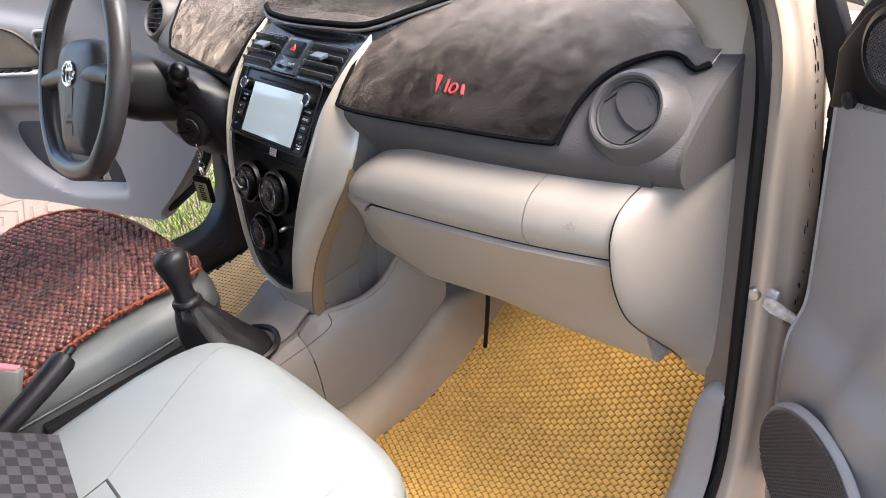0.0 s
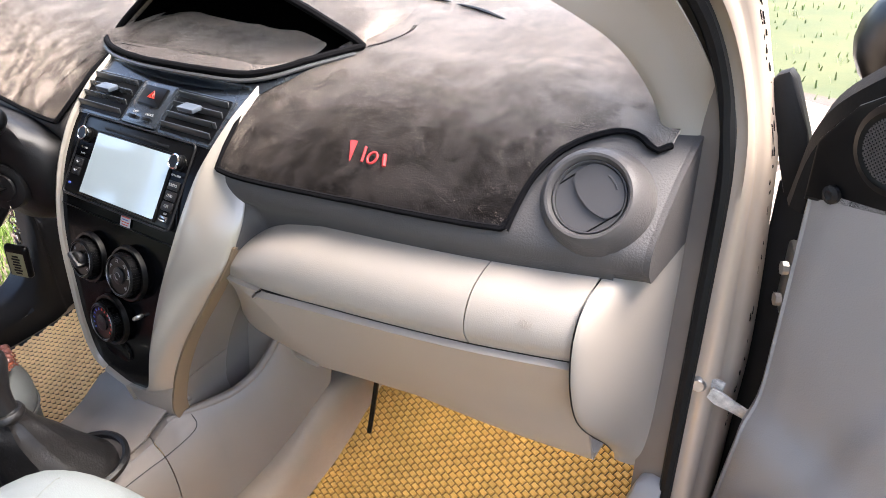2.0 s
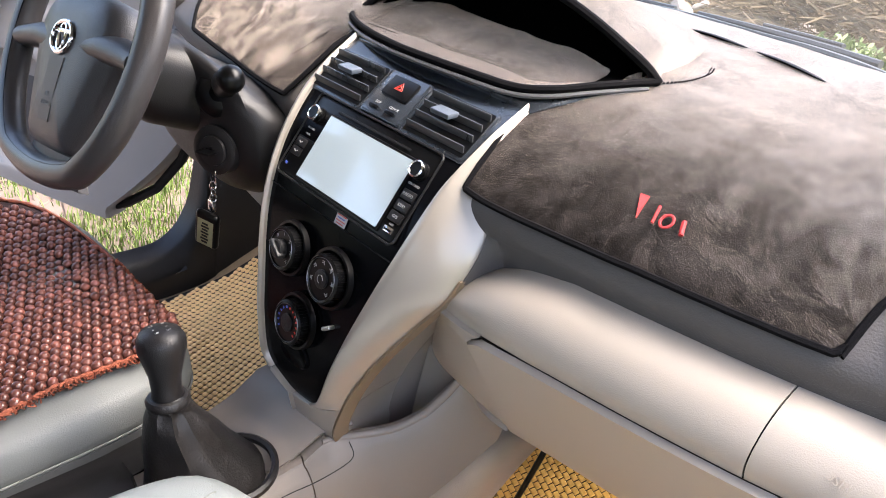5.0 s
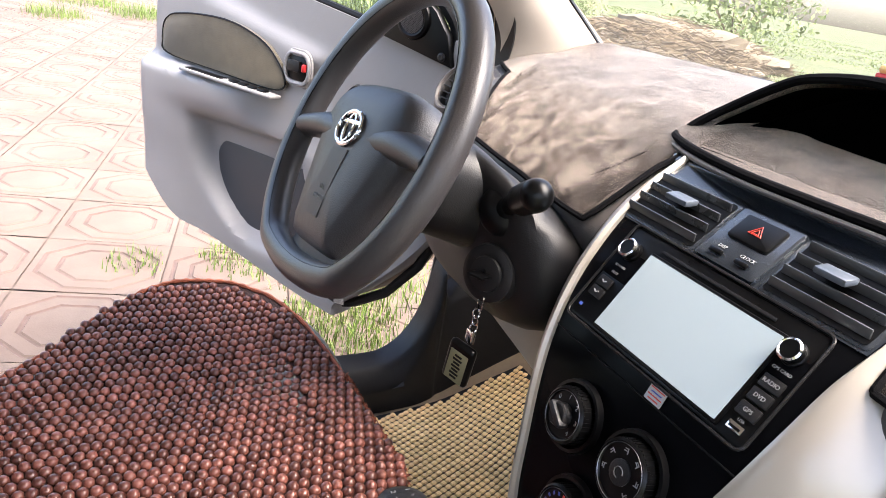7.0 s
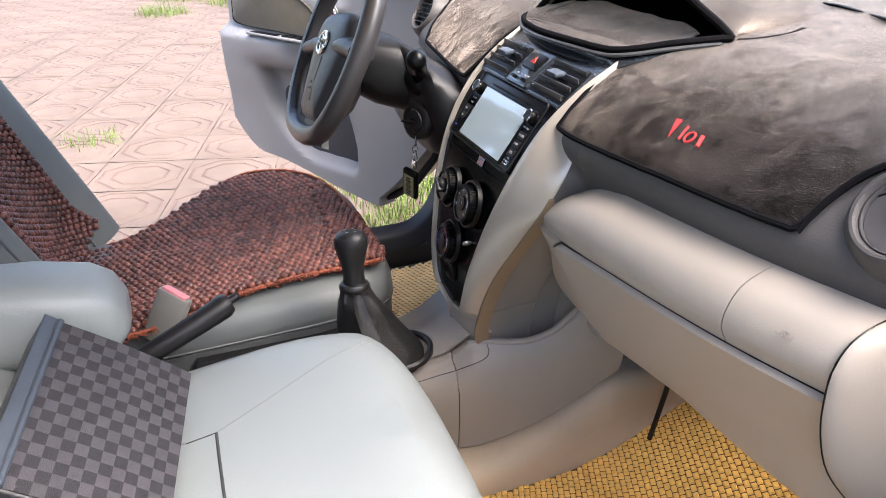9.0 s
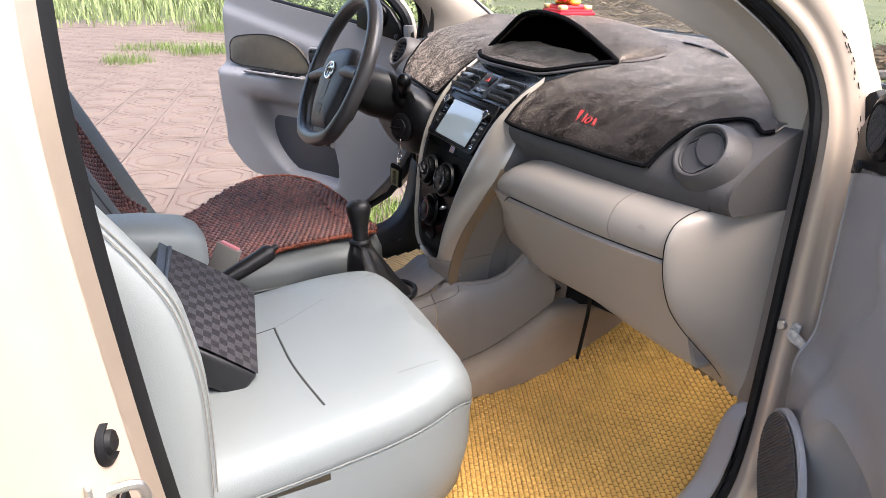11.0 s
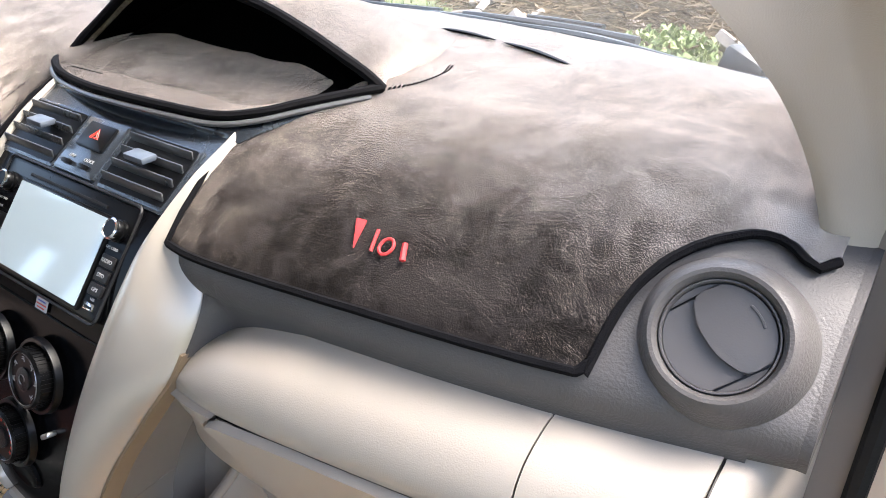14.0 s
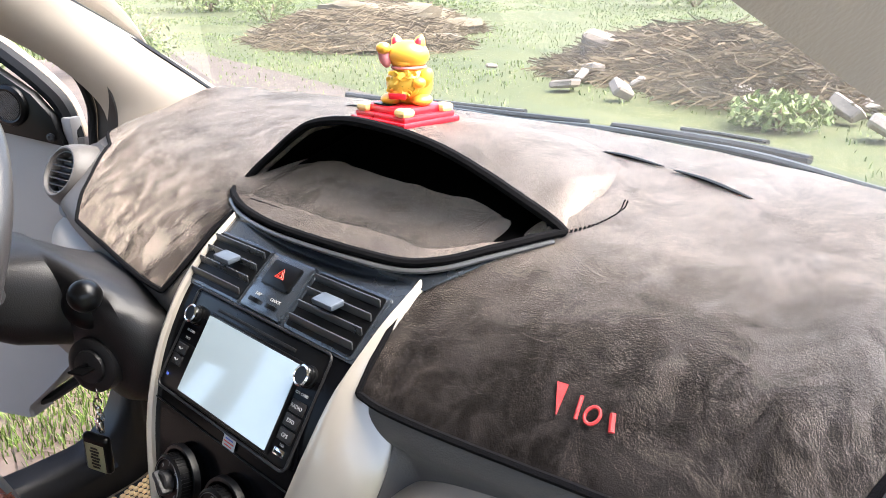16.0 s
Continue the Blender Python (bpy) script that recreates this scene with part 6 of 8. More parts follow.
part("cup", lathe([(0.026, -0.004), (0.030, 0.001), (0.027, 0.003), (0.022, 0.0015), (0.0, -0.001)], stack_m(0.002, 0.690, 0.0) @ Matrix.Diagonal((1, 0.6, 1, 1)), 32), M_GLOSS, clim)

def blob(c, r, sx=1.0, sy=1.0, sz=1.0, rot=(0, 0, 0), seg=20):
    b = bmesh.new()
    bmesh.ops.create_uvsphere(b, u_segments=seg, v_segments=seg // 2 + 2, radius=r, matrix=Matrix.LocRotScale(c, Euler([radians(a) for a in rot]), (sx, sy, sz)))
    return b



# ---------------------------------------------------------------- column details
im = frame_m((-0.216, -0.064, 0.856), (0.42, -0.88, 0.10), (0, 0, 1))
ig = part("ignition_barrel", lathe([(0.033, -0.014), (0.031, -0.002), (0.024, 0.001), (0.0195, 0.0), (0.0185, 0.003), (0.013, 0.004), (0.0, 0.004)], im, 32), M_DARK, col, "round ignition barrel")
part("key_slot", rbox(0.003, 0.012, 0.001, im @ Matrix.Translation((0, 0, 0.0045)), 0), M_BLACK, ig)
sm_ = [Vector((-0.240, -0.035, 0.918)), Vector((-0.203, -0.058, 0.938)), Vector((-0.162, -0.074, 0.958)), Vector((-0.127, -0.086, 0.974))]
part("stalk", tube(curve(sm_, 12), lambda t: 0.0095 + (0.006 if t > 0.62 else 0.0), 14), M_BLACK, col, "black stalk with a thick round end")
part("stalk_tip", blob((-0.1265, -0.0862, 0.9742), 0.0155, 1, 1, 1), M_BLACK, col)
part("stalk_boot", lathe([(0.030, -0.006), (0.028, 0.004), (0.018, 0.012), (0.011, 0.014)], frame_m((-0.226, -0.048, 0.924), (0.75, -0.5, 0.38), (0, 0, 1)), 28), M_BLACK, col)
sl = [Vector((-0.43, -0.06, 0.93)), Vector((-0.50, -0.10, 0.955)), Vector((-0.53, -0.12, 0.975))]
part("stalk", tube(curve(sl, 8), lambda t: 0.008 + 0.004 * t, 10), M_BLACK, col)
letters("lettering", "SRS", 0.008, HM @ Matrix.Translation((0, -0.070, 0.0312)), M_GREYPRINT, wheel)
letters("lettering", "AIRBAG", 0.008, HM @ Matrix.Translation((0, -0.081, 0.0302)), M_GREYPRINT, wheel)
ov = [HM @ Vector((0.0095 * math.cos(a), 0.016 * math.sin(a) - 0.001, 0.0322)) for a in [k * 2 * math.pi / 30 for k in range(30)]]
em = [o for o in wheel.children if o.name.startswith("emblem")][0]
part("inner_ring", tube(ov, 0.0022, 6, closed=True), M_CHROME, em)
part("bridge", rbox(0.045, 0.005, 0.003, HM @ Matrix.Translation((0, 0.006, 0.0325)), 0.001), M_CHROME, em)
# strips down the airbag cover
rows = [[HM @ Vector((x * (1 - 0.25 * t), -0.024 - 0.078 * t, 0.0318 - 0.004 * t * t)) for x in span(-0.020, 0.020, 4)] for t in span(0, 1, 8)]
part("centre_strip", sheet(rows, 0.002), M_GREY, wheel, "lighter grey centre strip")

# keys
keys = thing("key_bunch", "car key in the ignition with ring and black fob", "keys", (-0.222, -0.055, 0.80))
part("key", rbox(0.020, 0.0028, 0.020, im @ Matrix.Translation((0, 0, 0.012)), 0.001), M_BLACK, keys)
rc = Vector((-0.222, -0.060, 0.826))
part("split_ring", tube([rc + Vector((0.012 * math.cos(a), -0.004 * math.cos(a), 0.0165 * math.sin(a))) for a in [k * 2 * math.pi / 28 for k in range(28)]], 0.0010, 6, closed=True), M_CHROME, keys, "thin chrome split ring")
for k in range(3):
    c = Vector((-0.222, -0.062, 0.806 - 0.009 * k))
    part("chain_link", tube([c + Vector(((0.004 if k % 2 else 0.001) * math.cos(a), (0.001 if k % 2 else 0.004) * math.cos(a), 0.006 * math.sin(a))) for a in [j * 2 * math.pi / 14 for j in range(14)]], 0.0009, 5, closed=True), M_CHROME, keys)
part("clasp", rbox(0.014, 0.006, 0.016, Matrix.Translation((-0.222, -0.064, 0.778)), 0.002), M_CHROME, keys, "chrome clasp")
fm = pose(-0.224, -0.070, 0.744, 8, 10, 28)
fob = part("fob", rbox(0.034, 0.011, 0.055, fm, 0.005, 3), M_BLACK, keys, "black fob with a printed strip")
part("strip", rbox(0.024, 0.001, 0.042, fm @ Matrix.Translation((0, -0.0056, -0.003)), 0.0004), M_STRIP, fob)
for k in range(7):
    part("print_bar", rbox(0.009 + 0.003 * (k % 2), 0.0004, 0.0028, fm @ Matrix.Translation((0, -0.0063, 0.012 - 0.005 * k)), 0), M_BLACK, fob)
from mathutils.bvhtree import BVHTree
# ---------------------------------------------------------------- on the dash cover
# red embroidery: four plain stitched shapes
def on_cover(x, z, lift=0.0085):
    lo_, hi_ = 0.5, 0.9
    for _ in range(22):
        m_ = (lo_ + hi_) / 2
        if dash_pt(x, m_).z > z:
            lo_ = m_
        else:
            hi_ = m_
    return dash_pt(x, lo_, lift)


def stitched(name, pts, r=0.0012, closed=False):
    path = [on_cover(x, z) for x, z in pts]
    part(name, tube(path, r, 6, closed=closed), M_RED, cover, "red satin stitching")


rows = [[on_cover(0.2940 + 0.0105 * t + (0.0085 - 0.0085 * t) * q, 0.9755 - 0.0155 * t, 0.0088) for q in (0.0, 0.5, 1.0)] for t in span(0, 0.97, 8)]
part("stitched_wedge", sheet(rows, 0.001), M_RED, cover, "red satin-stitched wedge")
stitched("stitched_bar", [(0.3150, 0.9725), (0.3165, 0.9665), (0.3180, 0.9612)], 0.0014)
stitched("stitched_ring", [(0.3275 + 0.0050 * math.cos(a), 0.9652 + 0.0042 * math.sin(a)) for a in [k * 2 * math.pi / 20 for k in range(20)]], 0.0013, True)
stitched("stitched_bar", [(0.3395, 0.9690), (0.3415, 0.9650), (0.3440, 0.9605)], 0.0022)
# black ventilation slits near the windscreen and stitched darts
def cover_top(x, y, lift=0.0105):
    y1, y0 = 0.19 + d_off(x), screen_y(x)
    return dash_pt(x, max(0.02, 0.5 * (y0 - y) / (y0 - y1)), lift)


for pts in ([(0.115, 0.415), (0.15, 0.412), (0.20, 0.398)], [(0.215, 0.392), (0.26, 0.378), (0.312, 0.352)], [(-0.36, 0.43), (-0.30, 0.45), (-0.235, 0.45)]):
    c = [cover_top(p.x, p.y, 0.0075) for p in curve([(x, y, 0) for x, y in pts], 14)]
    part("slit", tube(c, lambda t: 0.0012 + 0.004 * math.sin(math.pi * min(1, max(0, t))) ** 0.5, 8, flat=0.35), M_RUBBER, cover, "black slit over the windscreen vent")
for o in (0.0, 0.008):
    c = curve([(0.214, 0.195 + o, 0), (0.224, 0.225 + o, 0), (0.226, 0.262 + o, 0), (0.216 + o * 0.4, 0.292, 0)], 40)
    for a, e in zip(c[::2], c[1::2]):
        part("stitch", tube([cover_top(a.x, a.y, 0.0075), cover_top(e.x, e.y, 0.0075)], 0.0008, 4), M_PIPING, cover)
c = curve([(-0.215, 0.962, 0), (-0.20, 0.978, 0), (-0.19, 0.995, 0)], 20)
for a, e in zip(c[::2], c[1::2]):
    part("stitch", tube([on_cover(a.x, a.y, 0.0075), on_cover(e.x, e.y, 0.0075)], 0.0006, 4), M_PIPING, cover)
# pressed creases and brushed marks in the nap stay in the cloth's material

# lucky cat figure and its stand
HOODZ = 1.113
base = thing("figure_stand", "red plastic two-step stand with gold corners", "stand", (-0.010, 0.222, HOODZ - 0.003))
bmx = Matrix.Translation((-0.010, 0.222, HOODZ)) @ Matrix.Rotation(radians(-3), 4, 'Z')
part("lower_step", rbox(0.086, 0.078, 0.006, bmx @ Matrix.Translation((0, 0, 0.0)), 0.0015), M_REDPL, base)
part("upper_step", rbox(0.078, 0.070, 0.006, bmx @ Matrix.Translation((0, 0, 0.005)), 0.0015), M_REDPL, base)
part("plinth", rbox(0.064, 0.058, 0.010, bmx @ Matrix.Translation((0, 0, 0.011)), 0.004), M_REDPL, base)
part("solar_strip", rbox(0.026, 0.010, 0.0012, bmx @ Matrix.Translation((-0.006, -0.022, 0.0162)), 0.0004), M_BLACK, base)
for sx, sy in ((-1, -1), (1, -1), (1, 1), (-1, 1)):
    part("gold_corner", rbox(0.017, 0.017, 0.009, bmx @ Matrix.Translation((sx * 0.030, sy * 0.027, 0.0115)), 0.004), M_GOLDPALE, base)


pieces = [(blob((0, 0, 0.026), 0.0235, 1.0, 0.95, 1.12), 0), (blob((0, -0.003, 0.060), 0.0195, 1.08, 0.95, 0.92), 0), (blob((0.016, -0.010, 0.008), 0.0105, 1.0, 1.2, 0.7), 0), (blob((-0.016, -0.010, 0.008), 0.0105, 1.0, 1.2, 0.7), 0),
          (blob((0.0195, -0.008, 0.034), 0.0085, 0.85, 0.9, 1.5, (0, 14, 0)), 0), (blob((0.0170, -0.020, 0.030), 0.0068), 0), (blob((-0.020, -0.014, 0.058), 0.0075, 0.8, 0.8, 1.7, (0, -12, 0)), 3), (blob((-0.020, -0.017, 0.069), 0.0072), 0),
          (lathe([(0.0065, 0.0), (0.0045, 0.007), (0.0, 0.0125)], Matrix.Translation((0.011, -0.002, 0.073)) @ Matrix.Rotation(radians(14), 4, 'Y'), 14), 0), (lathe([(0.0065, 0.0), (0.0045, 0.007), (0.0, 0.0125)], Matrix.Translation((-0.011, -0.002, 0.073)) @ Matrix.Rotation(radians(-14), 4, 'Y'), 14), 0),
          (lathe([(0.0042, 0.0), (0.0028, 0.005), (0.0, 0.009)], Matrix.Translation((0.0112, -0.0055, 0.0735)) @ Matrix.Rotation(radians(14), 4, 'Y'), 12), 1), (lathe([(0.0042, 0.0), (0.0028, 0.005), (0.0, 0.009)], Matrix.Translation((-0.0112, -0.0055, 0.0735)) @ Matrix.Rotation(radians(-14), 4, 'Y'), 12), 1),
          (blob((0.0, -0.016, 0.052), 0.0062, 1.3, 0.7, 0.8), 0), (lathe([(0.0165, 0.0), (0.0180, 0.002), (0.0165, 0.004)], Matrix.Translation((0, -0.002, 0.044)), 28), 3), (blob((0, -0.017, 0.026), 0.016, 1.05, 0.55, 1.05), 2), (rbox(0.018, 0.004, 0.007, Matrix.Translation((-0.003, -0.0265, 0.014)), 0.0015), 1)]
rng = random.Random(5)
for k in range(26):
    a, h = rng.uniform(-1.1, 1.1), rng.uniform(0.014, 0.042)
    pieces.append((lathe([(0.0030, -0.0006), (0.0030, 0.0006), (0.0, 0.0008)], Matrix.Translation((0.0155 * math.sin(a), -0.0165 - 0.0085 * math.cos(a), h)) @ Matrix.Rotation(radians(90 + rng.uniform(-30, 30)), 4, 'X') @ Matrix.Rotation(rng.uniform(-0.5, 0.5), 4, 'Y'), 10), 2))
cat = bmesh.new()
for b, mi in pieces:
    for f in b.faces:
        f.material_index = mi
    me = bpy.data.meshes.new("tmp")
    b.to_mesh(me)
    b.free()
    cat.from_mesh(me)
    bpy.data.meshes.remove(me)
cat.transform(bmx @ Matrix.Translation((0.004, 0.004, 0.014)) @ Matrix.Rotation(radians(28), 4, 'Z') @ Matrix.Diagonal((1.05, 1.05, 0.84, 1)))
tagged(part("cat_statue", cat, [M_GOLD, M_REDPL, M_GOLDCOIN, M_PINK]), "small golden plastic lucky cat figure with a raised paw", "statue")

# ---------------------------------------------------------------- seats: seams, bag, belt buckle, handbrake
def seat_pt(x, y, lift=0.0):
    return Vector((x, y, P_Z(y) - 0.003 + lift))


_ct = [o for o in pseat.children if o.name.startswith("cushion_top")][0]
_tree = BVHTree.FromPolygons([_ct.matrix_world @ v.co for v in _ct.data.vertices], [tuple(p.vertices) for p in _ct.data.polygons])


def on_seat(pts, lift=0.0):
    """A line over the cushion, laid onto its skin."""
    out = []
    for p in curve([(x, y, 0) for x, y in pts], 24):
        h = _tree.ray_cast(Vector((p.x, p.y, 0.9)), Vector((0, 0, -1)))[0]
        out.append((h if h else seat_pt(p.x, p.y)) + Vector((0, 0, lift - 0.0004)))
    return out


# dark tubes paint the shade of the stitched fold onto the cushion
part("crease", tube(on_seat([(0.193, -0.437), (0.26, -0.436), (0.33, -0.433), (0.46, -0.418)]), 0.0022, 6, flat=0.6), M_CREASE, pseat, "stitched crease across the cushion")
part("crease", tube(on_seat([(0.195, -0.472), (0.193, -0.437)]), 0.0015, 6, flat=0.6), M_CREASE, pseat)
part("top_seam", tube(on_seat([(0.193, -0.437), (0.150, -0.343), (0.122, -0.275), (0.112, -0.232)], 0.0), 0.0009, 5), M_SEAM, pseat)
part("top_seam", tube(on_seat([(0.445, -0.305), (0.446, -0.255), (0.447, -0.222)]), 0.0009, 5), M_SEAM, pseat)
part("top_seam", tube(on_seat([(0.186, -0.530), (0.195, -0.472)], 0.001), 0.0011, 5), M_SEAM, pseat)
for off in (0.010, 0.020):
    o = P_OUT(1.008 - off * 1.2, 0)
    pts = [Vector((x, y, P_Z(y) - 0.046 + off * 1.4)) for x, y in o if x > 0.42]
    pts.sort(key=lambda p: math.atan2(p.y + 0.43, p.x - 0.277))
    for a, e in zip(pts[::1], pts[1::1]):
        for s in (0.05, 0.38, 0.7):
            part("stitch", tube([a.lerp(e, s), a.lerp(e, s + 0.2)], 0.0007, 4), M_SEAM, pseat) if (a - e).length < 0.06 else None

bag = thing("handbag", "brown checked clutch bag with black ends leaning on the seat", "handbag", (0.22, -0.55, 0.63))
TL, TR, BR = Vector((0.112, -0.599, 0.771)), Vector((0.126, -0.456, 0.668)), Vector((0.352, -0.490, 0.632))
e1, e2 = TR - TL, BR - TR
nb = e1.cross(e2).normalized()
nb = nb if nb.z > 0 else -nb
BL = TL + e2
dp = -nb * 0.055


def slab(a, b_, c, d, depth, bevel=0.004):
    b = bmesh.new()
    top = [b.verts.new(p) for p in (a, b_, c, d)]
    bot = [b.verts.new(p + depth) for p in (a, b_, c, d)]
    b.faces.new(top)
    b.faces.new(bot[::-1])
    for i in range(4):
        b.faces.new((top[i], bot[i], bot[(i + 1) % 4], top[(i + 1) % 4]))
    bmesh.ops.bevel(b, geom=list(b.edges), offset=bevel, segments=3, profile=0.5, affect='EDGES')
    return b


part("body", slab(TL, TR, BR, BL, dp, 0.008), M_BAGBLACK, bag, "black leather body and ends")
q = [TL + e1 * 0.10 + e2 * 0.015, TR - e1 * 0.01 + e2 * 0.015, BR - e1 * 0.01 - e2 * 0.01, BL + e1 * 0.10 - e2 * 0.01]
cm = bmesh.new()
nu, nv = 12, 16
gv = [[cm.verts.new(q[0].lerp(q[1], i / nu).lerp(q[3].lerp(q[2], i / nu), j / nv) + nb * (0.002 + 0.003 * math.sin(math.pi * i / nu))) for j in range(nv + 1)] for i in range(nu + 1)]
for i in range(nu):
    for j in range(nv):
        f = cm.faces.new((gv[i][j], gv[i + 1][j], gv[i + 1][j + 1], gv[i][j + 1]))
        f.material_index = (i + j) % 2
part("checked_flap", cm, [M_CHECK1, M_CHECK2], bag, "brown and grey checked canvas flap")
part("flap_edge", tube([q[0] + nb * 0.003, q[3] + nb * 0.003], 0.004, 8), M_BAGBLUE, bag)
part("side_strip", slab(TL + nb * 0.002, TL + e1 * 0.10 + nb * 0.002, BL + e1 * 0.10 + nb * 0.002, BL + nb * 0.002, -nb * 0.004, 0.001), M_BAGBLUE, bag, "blue-grey edge strip")

arm = thing("armrest", "pale grey leather armrest between the front seats", "armrest", (0.03, -0.7, 0.70))
lo = []
for y, w, z0, z1 in ((-1.02, 0.058, 0.68, 0.79), (-0.75, 0.060, 0.69, 0.802), (-0.62, 0.060, 0.685, 0.796), (-0.56, 0.058, 0.682, 0.785), (-0.535, 0.050, 0.69, 0.770), (-0.522, 0.034, 0.705, 0.748)):
    lo.append([Vector((0.045 + math.copysign(abs(math.cos(a)) ** 0.6, math.cos(a)) * w, y, (z0 + z1) / 2 + math.copysign(abs(math.sin(a)) ** 0.6, math.sin(a)) * (z1 - z0) / 2)) for a in [k * 2 * math.pi / 28 for k in range(28)]])
part("pad", loft(lo), M_LEATHER, arm)
part("post", rbox(0.05, 0.10, 0.16, Matrix.Translation((0.045, -0.85, 0.62)), 0.01), M_SEATBASE, arm)
bk = thing("belt_buckle", "grey seat belt buckle with a red release edge", "seat belt buckle", (-0.07, -0.49, 0.62))
bkm = frame_m((-0.062, -0.488, 0.645), (0.80, -0.55, 0.25), (0.1, 0.35, 0.93))
part("buckle_body", rbox(0.050, 0.085, 0.020, bkm, 0.005), M_TAUPEB, bk)
part("release_edge", rbox(0.040, 0.006, 0.014, bkm @ Matrix.Translation((0, 0.0425, 0)), 0.002), M_PINK, bk, "pale red release edge")
part("stalk", rbox(0.028, 0.06, 0.008, bkm @ Matrix.Translation((0, -0.065, 0)), 0.003), M_BLACK, bk)
hb = thing("handbrake", "black handbrake lever beside the driver seat", "handbrake", (0.0, -0.45, 0.56))
hp = curve([(0.030, -0.62, 0.585), (0.022, -0.53, 0.632), (0.006, -0.45, 0.664), (-0.012, -0.400, 0.682)], 20)
part("grip", tube(hp, lambda t: 0.012 + 0.006 * t if t < 0.97 else 0.014, 12), M_DARK, hb, "dark grey moulded grip")
part("release_button", lathe([(0.006, 0.0), (0.006, 0.012), (0.004, 0.014), (0.0, 0.0145)], frame_m((-0.013, -0.399, 0.684), (-0.3, 0.8, 0.3), (0, 0, 1)), 16), M_DARK, hb)
part("gaiter", rbox(0.07, 0.16, 0.06, pose(0.025, -0.60, 0.56, 0, 0, 5), 0.02, 3), M_BLACK, hb)

# ---------------------------------------------------------------- sills, kick panels, hinges, pillars
def low_trim(nm, sx, mat, lab):
    rows = []
    for y, zb, zt, xi, xo in ((-0.75, 0.34, 0.405, 0.585, 0.648), (-0.3, 0.34, 0.400, 0.585, 0.648), (0.0, 0.345, 0.398, 0.588, 0.648), (0.09, 0.35, 0.408, 0.588, 0.646), (0.14, 0.355, 0.45, 0.590, 0.642), (0.165, 0.36, 0.52, 0.594, 0.640), (0.178, 0.365, 0.575, 0.598, 0.638), (0.21, 0.37, 0.590, 0.602, 0.640), (0.30, 0.38, 0.60, 0.604, 0.640), (0.42, 0.38, 0.62, 0.606, 0.640)):
        row = [(xi - 0.012, y, zb), (xi - 0.006, y, zb + 0.03), (xi, y, zt - 0.03), (xi + 0.008, y, zt - 0.008), (xi + 0.02, y, zt), (xo, y, zt + 0.002)]
        rows.append([Vector((sx * p[0] if sx > 0 else -p[0] * 1.17, p[1], p[2] + (0.07 * max(0, (p[2] - 0.36)) / 0.1 if sx < 0 and p[1] < 0.17 else 0))) for p in row])
    tagged(part(nm, sheet([curve(list(r), 6) for r in zip(*[curve([r[k] for r in rows], 40) for k in range(6)])], 0.004), mat), lab, "sill trim", kind="structure")


low_trim("sill_trim_right", 1, M_DOOR, "grey plastic sill and kick panel")
# same trim as on the right, in a much darker colour
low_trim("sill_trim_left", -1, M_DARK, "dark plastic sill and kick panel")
# added black block that fills in the deep shade under the dashboard
hbx = [(0.085, 0.500), (0.122, 0.523), (0.183, 0.550), (0.265, 0.563), (0.285, 0.60), (0.29, 0.655), (0.10, 0.655)]
tagged(part("heater_housing", prism(hbx, 0.16, Matrix(((1, 0, 0, 0), (0, 0, 1, 0.372), (0, 1, 0, 0), (0, 0, 0, 1))), 0.004), M_RUBBER), "black plastic heater housing under the dashboard", "heater housing")
# cord hanging under the glove box
cord = curve([(0.206, 0.190, 0.630), (0.193, 0.200, 0.550), (0.178, 0.203, 0.480), (0.162, 0.205, 0.412)], 20)
tagged(part("cord", tube(cord, 0.0042, 8), M_RUBBER), "thin black cord hanging from under the dashboard", "cord")
# door check strap and hinges
chk = thing("door_check", "worn steel door check strap with chipped white paint", "door check", (0.685, 0.215, 0.735))
part("bracket", rbox(0.026, 0.006, 0.022, pose(0.664, 0.208, 0.733, 0, 8, 0), 0.002), M_STRAP, chk)
part("pivot_bolt", lathe([(0.0085, 0.0), (0.0085, 0.006), (0.0065, 0.009), (0.0, 0.009)], frame_m((0.652, 0.205, 0.734), (0.1, -1, 0.1), (0, 0, 1)), 12), M_STEEL, chk)
part("strap", prism([(-0.028, 0.007), (-0.018, 0.009), (0.0, 0.006), (0.03, 0.0055), (0.034, 0.0), (0.03, -0.0055), (0.0, -0.007), (-0.018, -0.009), (-0.028, -0.006)], 0.004, Matrix(((0.965, 0.26, 0, 0.692), (0, 0, 1, 0.203), (-0.26, 0.965, 0, 0.7215), (0, 0, 0, 1))), 0.0012), M_STRAP, chk, "strap with flaking white paint")
def hinge(parent, m):
    """A bolted steel hinge between the jamb and a door."""
    hg = part("hinge", rbox(0.012, 0.05, 0.075, m @ pose(0, 0, 0, 0, 0, 20), 0.004), M_STEEL, parent, "bare metal hinge")
    part("knuckle", lathe([(0.010, -0.03), (0.010, 0.03), (0.0, 0.03)], m @ Matrix.Translation((0.010, -0.020, 0)), 14), M_STEEL, hg)
    for dz in (-0.018, 0.018):
        part("bolt", lathe([(0.007, 0.0), (0.007, 0.006), (0.0, 0.007)], m @ frame_m((-0.006, -0.006, dz), (-1, -0.5, 0), (0, 0, 1)), 8), M_STEEL, hg)


for z in (0.86, 0.47):
    hinge(pdoor, Matrix.Translation((0.712, 0.245, z)))
for z in (0.80, 0.50):
    hinge(ddoor, Matrix.Translation((-0.86, 0.235, z)) @ Matrix.Rotation(math.pi, 4, 'Z'))
